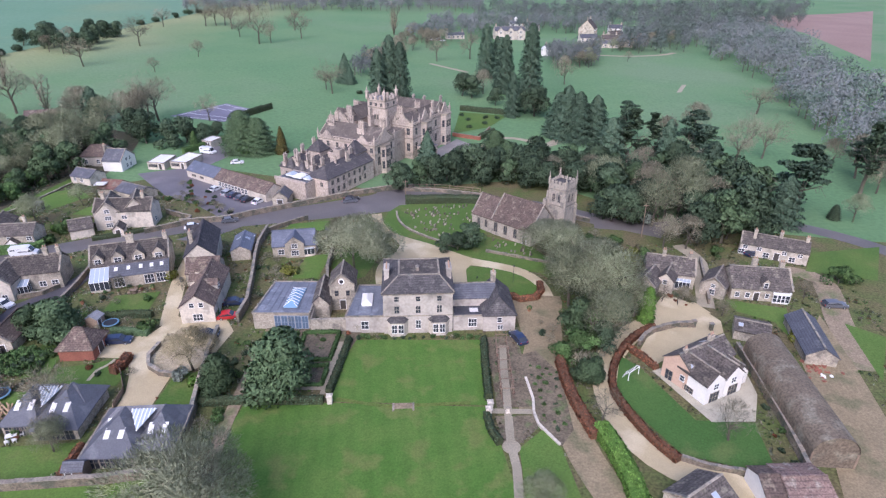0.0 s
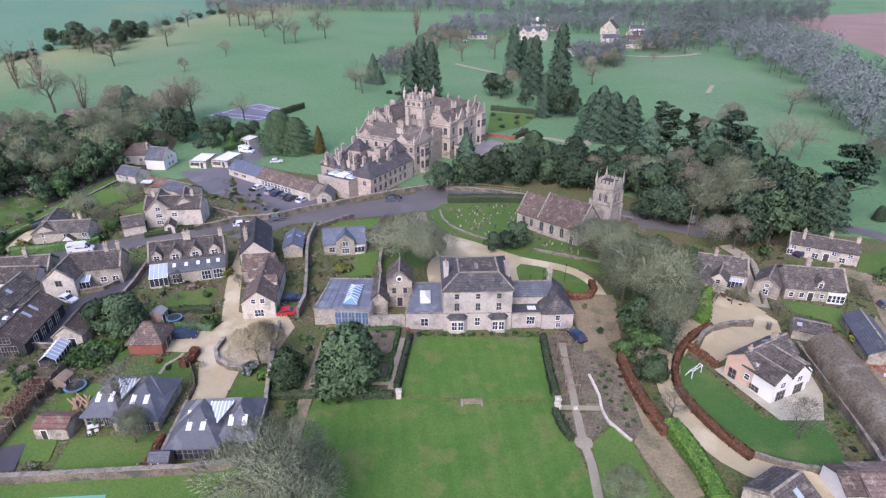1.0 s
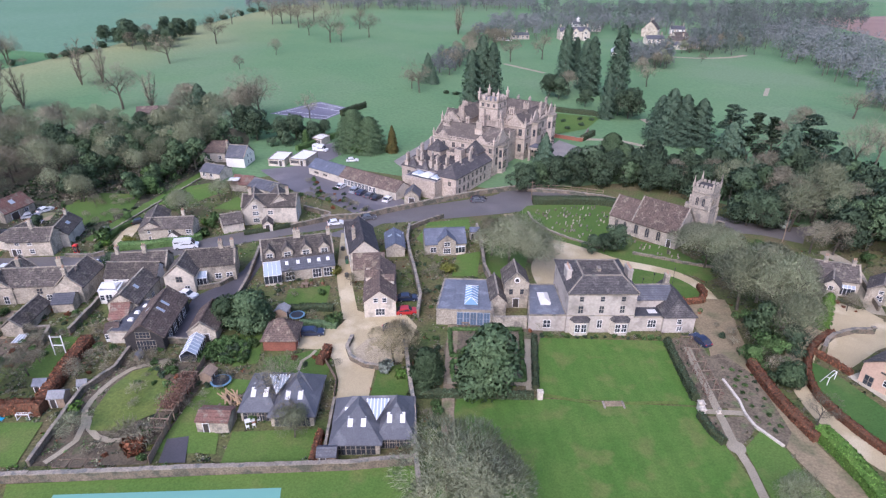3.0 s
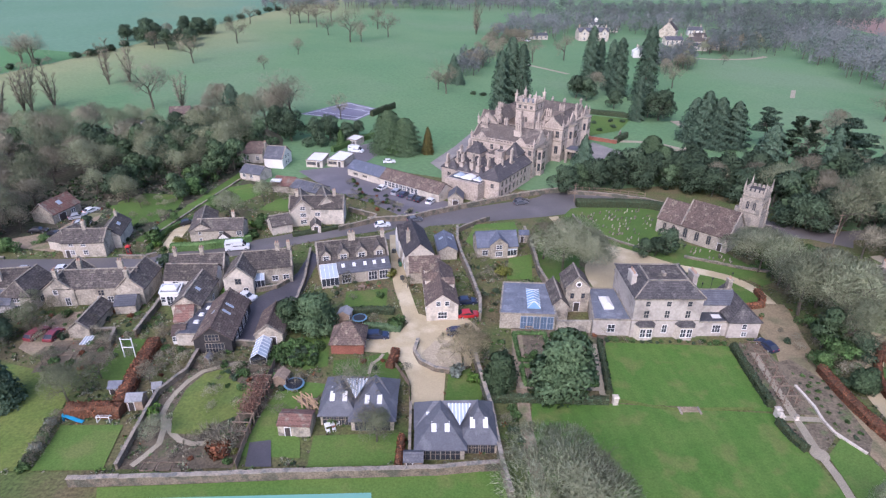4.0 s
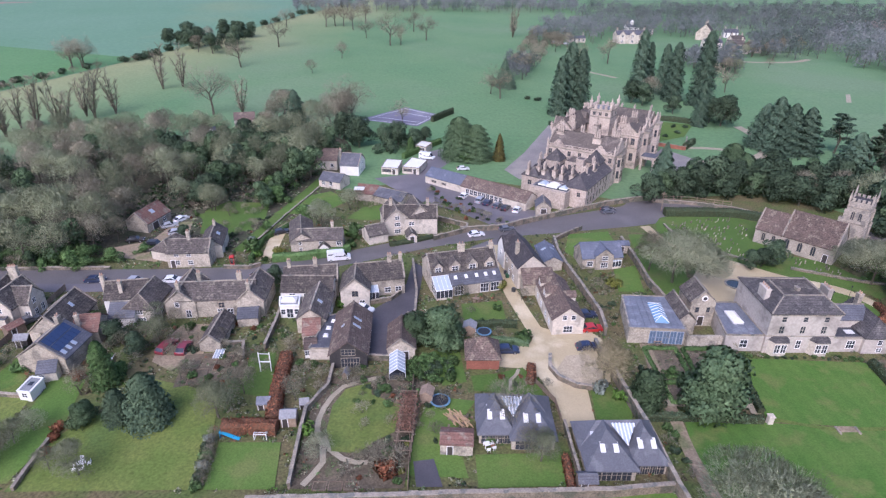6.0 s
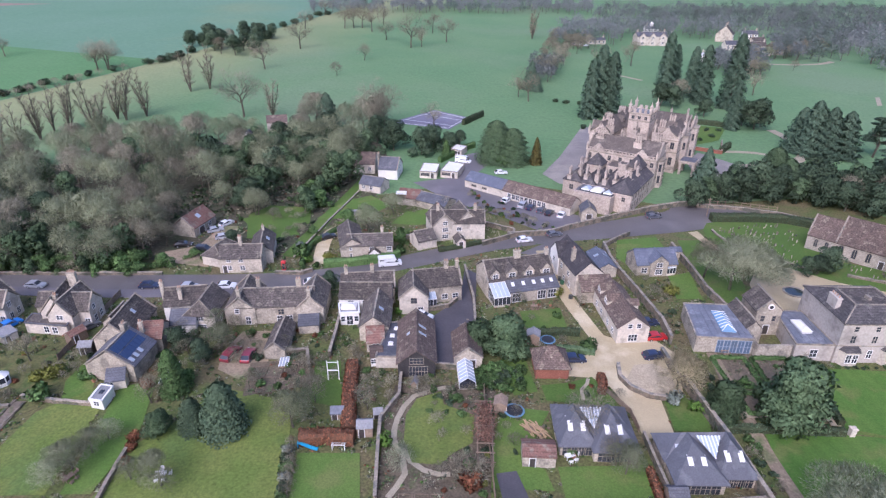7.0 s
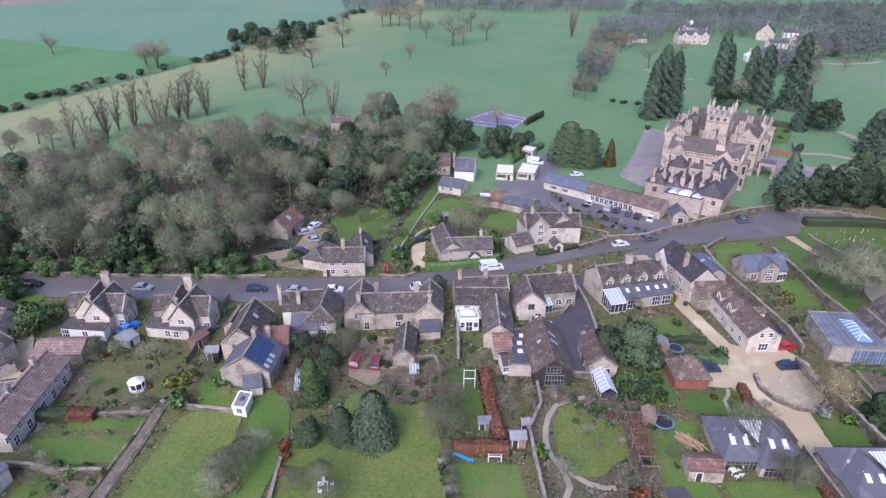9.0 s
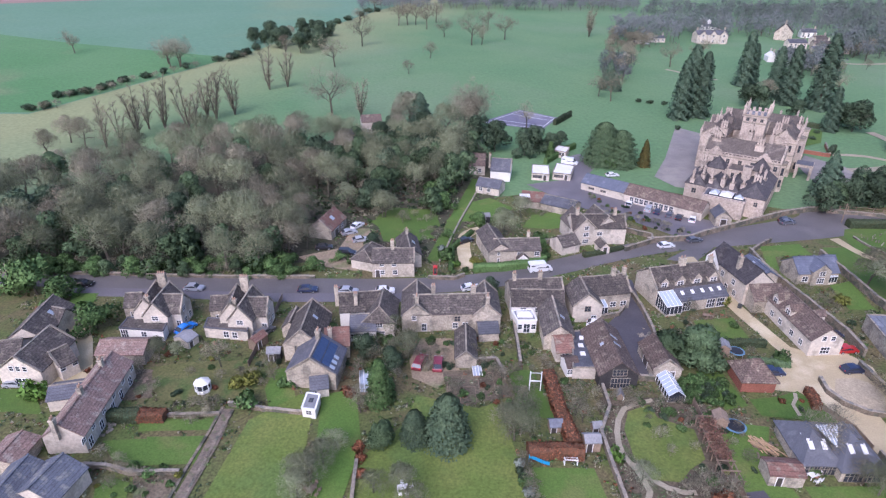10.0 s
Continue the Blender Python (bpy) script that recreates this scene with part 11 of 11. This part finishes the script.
far_house(112, 540, 12, 12, 7, 4.6, 7.4, STONE_TILE, PALE, "distant pale stone house among trees")
car(166, 466, 5, "white", "van", "distant white van beside the houses")
car(30, 466, 20, "white", "car", "distant white car beside a cottage")


# ---- winter growth all over the gardens ----
WINTER = [("twig_bush", 6, 0.5, 1.1), ("bush", 2, 0.4, 0.8), ("dark_bush", 2, 0.4, 0.8), ("rust_bush", 1, 0.3, 0.6), ("small", 0.8, 0.45, 0.8)]
scatter([(-101.1, 100.5), (-95.2, 102.6), (-90.5, 92.8), (-90.0, 85.8), (-98.9, 85.8)], 16, 1.7, WINTER, 61)
scatter([(-104.7, 92.7), (-99.4, 92.7), (-95.6, 82.7), (-101.0, 81.9)], 12, 1.7, WINTER, 62)
scatter([(-89.4, 88.5), (-83.8, 88.7), (-83.1, 80.5), (-88.5, 77.8)], 12, 1.5, WINTER, 63)
scatter([(-155.7, 82.0), (-148.1, 83.6), (-145.5, 79.4), (-150.3, 74.1)], 8, 1.6, WINTER, 64)
scatter([(-147.9, 92.4), (-139.7, 92.7), (-139.5, 84.8), (-145.8, 83.2)], 12, 1.6, WINTER, 65)
scatter([(-130.3, 93.0), (-125.1, 93.2), (-123.7, 83.9), (-128.8, 85.2)], 8, 1.6, WINTER, 66)
scatter([(-33.7, 125.6), (-28.3, 125.6), (-25.1, 114.7), (-30.9, 113.4)], 10, 1.5, WINTER, 67)
scatter([(-29.5, 109.8), (-25.8, 109.8), (-26.9, 101.9), (-30.0, 100.8)], 6, 1.5, WINTER, 68)
scatter([(-127.1, 91.9), (-116.7, 92.1), (-115.7, 85.7), (-123.0, 84.1)], 10, 1.6, WINTER, 69)
scatter([(-120.5, 161.7), (-110.1, 154.1), (-113.4, 139.9), (-121.5, 146.4)], 12, 1.8, WINTER, 70)
scatter([(-85.7, 171.6), (-72.5, 167.7), (-76.8, 159.2), (-87.8, 162.9)], 8, 1.8, WINTER, 71)
scatter([(48.6, 117.4), (56.2, 120.0), (50.1, 104.6), (44.5, 102.5)], 14, 1.8, WINTER, 72)
scatter([(57.6, 72.0), (59.5, 69.3), (55.7, 56.9), (52.6, 57.0)], 16, 1.6, WINTER, 73)
scatter([(52.8, 101.1), (58.3, 97.6), (60.3, 101.9), (55.4, 105.6)], 12, 1.4, WINTER, 74)
scatter([(25.0, 93.5), (29.7, 95.4), (29.0, 82.8), (26.0, 82.8)], 6, 2.0, WINTER, 75)
scatter([(31.7, 96.6), (38.3, 96.3), (34.5, 81.9), (29.9, 80.5)], 14, 2.2, [("laurel", 2, 0.4, 0.7), ("bush", 2, 0.8, 1.5), ("twig_bush", 1, 0.9, 1.4)], 76)
scatter([(33.6, 119.1), (41.3, 97.3), (43.8, 89.5), (58.5, 116.1), (49.6, 134.5)], 30, 2.6, [("laurel", 2, 0.35, 0.6), ("twig_bush", 3, 0.9, 1.5), ("ivy", 1, 0.3, 0.45)], 77)
scatter([(-21.9, 100.9), (-6.6, 94.9), (-7.5, 92.0), (-22.9, 95.8)], 10, 1.3, WINTER, 78)
scatter([(-7.9, 92.0), (14.3, 90.6), (14.1, 89.9), (-8.0, 91.1)], 20, 0.9, [("bush", 2, 0.3, 0.6), ("twig_bush", 2, 0.3, 0.6), ("dark_bush", 1, 0.3, 0.6)], 79)


# ---- clutter in yards and gardens ----
POTTERY = mk("terracotta", (0.36, 0.17, 0.10), (0.30, 0.14, 0.085), 2.0, 0.85, 8.0, 0.2, 0.1, vary=0.2)
BIN_GREY = plain("dark_grey_bin", (0.05, 0.055, 0.055), 0.5)
BIN_GREEN = plain("green_bin", (0.03, 0.12, 0.06), 0.5)


def pot(x, y, s=1.0):
    ob = thing("plant_pot", "terracotta pot with a small green plant", "plant pot", pose(x, y, 0), "garden pots")
    part("pot", Geo().tube((0, 0, -0.02), (0, 0, 0.42 * s), 0.2 * s, 0.29 * s, 10).tube((0, 0, 0.4 * s), (0, 0, 0.48 * s), 0.33 * s, 0.33 * s, 10), POTTERY, ob)
    rng = np.random.default_rng(int(abs(x * 31 + y * 17)) + 5)
    u = rng.normal(size=(70, 3))
    u /= np.linalg.norm(u, axis=1, keepdims=True)
    v, f = leaf_cards(rng, u * 0.32 * s + (0, 0, 0.68 * s), u, 0.13 * s)
    part("plant", mesh_np("plant", v, f, LEAF_MID), None, ob)


def wheelie_bin(x, y, turn, mat=BIN_GREY):
    ob = thing("wheelie_bin", "plastic wheeled rubbish bin by the wall", "bin", pose(x, y, 0, 0, 0, turn), "wheeled bins")
    part("body", Geo().box(-0.28, 0.28, -0.33, 0.33, -0.02, 0.95, 0, -0.05), mat, ob)
    part("lid", Geo().box(-0.31, 0.31, -0.38, 0.36, 0.95, 1.06, 0, 0.03), mat, ob)
    for s in (-0.28, 0.28):
        part("wheel", Geo().tube((s - 0.04, 0.36, 0.1), (s + 0.04, 0.36, 0.1), 0.11, 0.11, 10), BLACK, ob)


def garden_set(x, y, turn, mat, word):
    ob = thing("garden_table", word + " garden table on the patio", "table", pose(x, y, 0, 0, 0, turn))
    part("top", Geo().box(-0.75, 0.75, -0.45, 0.45, 0.68, 0.74), mat, ob)
    for a in (-0.65, 0.65):
        for b in (-0.36, 0.36):
            part("leg", Geo().box(a - 0.04, a + 0.04, b - 0.04, b + 0.04, -0.02, 0.68), mat, ob)
    c, s = math.cos(radians(turn)), math.sin(radians(turn))
    for a, b, w in ((-0.4, -0.95, 0), (0.5, -0.9, 8), (0.0, 0.95, 180), (1.25, 0.1, 95)):
        ch = thing("garden_chair", word + " garden chair by the patio table", "chair", pose(x + a * c - b * s, y + a * s + b * c, 0, 0, 0, turn + w), "garden chairs")
        part("seat", Geo().box(-0.24, 0.24, -0.24, 0.24, 0.4, 0.45), mat, ch)
        part("backrest", Geo().box(-0.24, 0.24, -0.27, -0.22, 0.45, 0.9), mat, ch)
        for p in (-0.2, 0.2):
            for q in (-0.2, 0.2):
                part("leg", Geo().box(p - 0.025, p + 0.025, q - 0.025, q + 0.025, -0.02, 0.4), mat, ch)


def cold_frame(x, y, w, d, turn):
    ob = thing("cold_frame", "long glazed cold frame in the garden", "cold frame", pose(x, y, 0, 0, 0, turn))
    part("base", Geo().box(-w / 2, w / 2, -d / 2, d / 2, -0.05, 0.5), TIMBER, ob)
    part("glazing", Geo().box(-w / 2 + 0.08, w / 2 - 0.08, -d / 2 + 0.08, d / 2 - 0.08, 0.5, 0.56), SKYGLASS, ob)
    for k in range(4):
        u = -w / 2 + w * k / 3
        part("bar", Geo().box(u - 0.05, u + 0.05, -d / 2, d / 2, 0.5, 0.62), WHITE, ob)


def rubble(x, y, n, spread, mat, label, seed):
    r = random.Random(seed)
    ob = thing("rubble_heap", label, "heap", pose(x, y, 0))
    for k in range(n):
        m = Matrix.Translation((r.gauss(0, spread), r.gauss(0, spread), 0.1)) @ Euler((r.uniform(-0.4, 0.4), r.uniform(-0.4, 0.4), r.uniform(0, 3))).to_matrix().to_4x4()
        a, b, c = r.uniform(0.15, 0.5), r.uniform(0.12, 0.3), r.uniform(0.08, 0.2)
        part("piece", Geo(m).box(-a, a, -b, b, -c, c), mat, ob)


for x, y in [(-55.9, 69.3), (-55.4, 68.7), (-65.2, 103.8), (-54.5, 111.5), (-52.1, 111.5), (-40.8, 99.7), (-5.7, 97.9), (2.9, 95.4), (11.1, 95.0), (18.1, 98.0), (-0.5, 96.5), (25.4, 99.0)] + [(-131.7, 85.1), (-135.6, 85.0), (-167.2, 95.1), (-163.1, 95.6), (-154.0, 97.4)] + [(-102.0, 103.5), (-115.6, 99.3), (-92.4, 104.7), (-64.1, 106.4)]:
    pot(x, y, 1.3)
for k, (x, y) in enumerate([(-48.3, 122.6), (-48.0, 120.9), (-47.2, 114.5), (-49.9, 127.8), (-44.6, 122.6), (-80.9, 104.8), (-78.4, 109.0)] + [(-167.0, 106.8), (-166.0, 106.2), (-148.4, 107.5), (-131.5, 111.4), (-184.2, 100.0)] + [(63.1, 108.9), (74.0, 102.0)]):
    wheelie_bin(x, y, 20 * k, BIN_GREEN if k % 3 == 1 else BIN_GREY)
garden_set(-56.0, 68.6, 20, WHITE, "white")
garden_set(-115.0, 64.4, 10, WHITE, "white")
garden_set(-55.7, 110.5, 0, TIMBER, "brown wooden")
garden_set(-127.6, 63.6, 70, TIMBER, "weathered wooden")
garden_set(-21.9, 95.3, 5, TIMBER, "grey wooden")
cold_frame(-123.4, 87.2, 2.2, 6.0, 10)
cold_frame(-103.9, 90.7, 1.6, 3.0, 5)
rubble(-164.0, 86.6, 26, 1.4, TIMBER, "heap of old boards and garden rubbish", 5)
rubble(-162.9, 74.6, 14, 0.8, COPE, "heap of loose stones by the wall", 6)
rubble(-60.4, 74.4, 22, 0.9, TIMBER, "heap of firewood and brush", 7)
rubble(-70.3, 103.8, 16, 0.8, COPE, "heap of loose stones by the wall", 8)
rubble(71.1, 78.0, 30, 1.4, BRICK, "heap of broken bricks in the farm yard", 9)
rubble(71.2, 76.0, 4, 0.4, WHITE, "white sacks in the farm yard", 10)

scatter([(-115.1, 94.7), (-108.5, 102.6), (-99.9, 100.6), (-95.7, 87.8), (-99.8, 80.1), (-108.0, 81.5)], 30, 1.6, WINTER, 80)
scatter([(-139.0, 102.3), (-126.5, 106.7), (-118.7, 102.5), (-116.1, 94.7), (-131.0, 94.5)], 14, 2.0, [("bush", 3, 0.8, 1.4), ("twig_bush", 3, 0.8, 1.4), ("laurel", 1, 0.3, 0.45)], 81)
scatter([(-175.7, 88.0), (-165.5, 91.6), (-158.3, 82.5), (-166.0, 79.5)], 14, 1.8, WINTER, 82)
scatter([(-126.2, 100.3), (-117.4, 100.6), (-116.8, 93.5), (-124.9, 91.6)], 12, 1.7, WINTER, 83)
scatter([(-74.2, 82.7), (-67.0, 85.9), (-61.9, 78.3), (-64.0, 69.1), (-70.0, 69.1)], 20, 1.7, WINTER, 84)
scatter([(-80.5, 85.9), (-76.9, 89.2), (-73.5, 79.7), (-75.0, 71.6)], 14, 1.7, WINTER, 85)
scatter([(-66.9, 180.7), (-54.4, 166.0), (-47.5, 156.4), (-57.3, 157.1), (-67.9, 165.8)], 22, 1.5, GARDEN, 86)


# ---- wild growth in the beds and odd corners ----
def undergrowth(pts, count, seed, label, mix, size=1.0, name="undergrowth"):
    """Low tangled clumps of stems and leaves wherever the ground is not mown, paved or built on."""
    rng = np.random.default_rng(seed)
    P = np.array(pts)
    c = rng.uniform(P.min(0), P.max(0), (count * 3, 2))
    drift = np.sin(c[:, 0] * 0.9 + 1.7 * np.sin(c[:, 1] * 0.5)) + np.sin(c[:, 1] * 1.1 + 1.3 * np.sin(c[:, 0] * 0.6))
    c = c[drift + rng.normal(size=len(c)) * 0.8 > 0.1]

    def within(poly):
        ok = np.zeros(len(c), bool)
        for (x1, y1), (x2, y2) in zip(poly, poly[-1:] + poly[:-1]):
            if y1 != y2:
                ok ^= ((y1 > c[:, 1]) != (y2 > c[:, 1])) & (c[:, 0] < (x2 - x1) * (c[:, 1] - y1) / (y2 - y1) + x1)
        return ok

    c = c[within(list(pts))]
    for poly in BARE:
        c = c[~within(list(poly))]
    c = c[:count]
    n, m = len(c), 14
    kind = rng.choice(len(mix), n, p=np.array([w for _, w in mix]) / sum(w for _, w in mix))
    r = rng.uniform(0.2, 0.75, n) ** 1.3 * size
    u = rng.normal(size=(n, m, 3))
    u[:, :, 2] = np.abs(u[:, :, 2])
    u /= np.linalg.norm(u, axis=2, keepdims=True)
    p = np.concatenate([c, np.array([rise(*q) for q in c])[:, None]], 1)[:, None, :] + u * (r[:, None] * rng.uniform(0.4, 1.0, (n, m)))[:, :, None] * (1, 1, 0.9)
    v, f = leaf_cards(rng, p.reshape(-1, 3), u.reshape(-1, 3), 0.15 * size, 0.4)
    me = mesh_np(name, v, f, mix[0][0], u.reshape(-1, 3) + (0, 0, 0.3) + rng.normal(size=(n * m, 3)) * 0.4)
    for mat, _ in mix[1:]:
        me.materials.append(mat)
    me.polygons.foreach_set("material_index", np.repeat(kind, m).tolist())
    return tagged(new(name, me), label, "undergrowth", kind="stuff")


BEDS = [(TWIG, 4), (SOIL, 1), (LEAF_MID, 2.2), (LEAF_DARK, 1.7), (LEAF_RUST, 0.35), (LEAF_BRIGHT, 0.5), (TWIG_PALE, 1.6)]
undergrowth([(-200, 60), (-112, 60), (-112, 116), (-200, 116)], 2600, 901, "tangled winter growth in garden beds", BEDS)
undergrowth([(-112, 60), (-60, 59.5), (-60, 118), (-112, 118)], 2600, 902, "tangled winter growth in garden beds", BEDS)
undergrowth([(-60, 60), (-14, 60), (-14, 146), (-60, 146)], 2200, 903, "tangled winter growth in garden beds", BEDS)
undergrowth([(-140, 124), (-60, 124), (-60, 172), (-140, 186)], 2600, 904, "tangled winter growth behind the street", BEDS)
undergrowth([(14, 62), (96, 50), (96, 128), (14, 128)], 2600, 905, "tangled winter growth among the eastern houses", BEDS)
undergrowth([(-152, 124), (-228, 124), (-228, 131), (-152, 131)], 700, 906, "ivy and brambles at the edge of the wood", [(LEAF_DARK, 2), (LEAF_HOLM, 2), (LEAF_MID, 1), (TWIG, 1)], 2.0)
undergrowth([(-152, 130), (-146, 152), (-134, 160), (-112, 168), (-101, 200), (-112, 226), (-150, 226), (-156, 170)], 1500, 907, "brambles and ivy on the floor of the wood", [(LEAF_DARK, 2), (LEAF_HOLM, 1.5), (TWIG, 3), (LEAF_MID, 1)], 2.2)
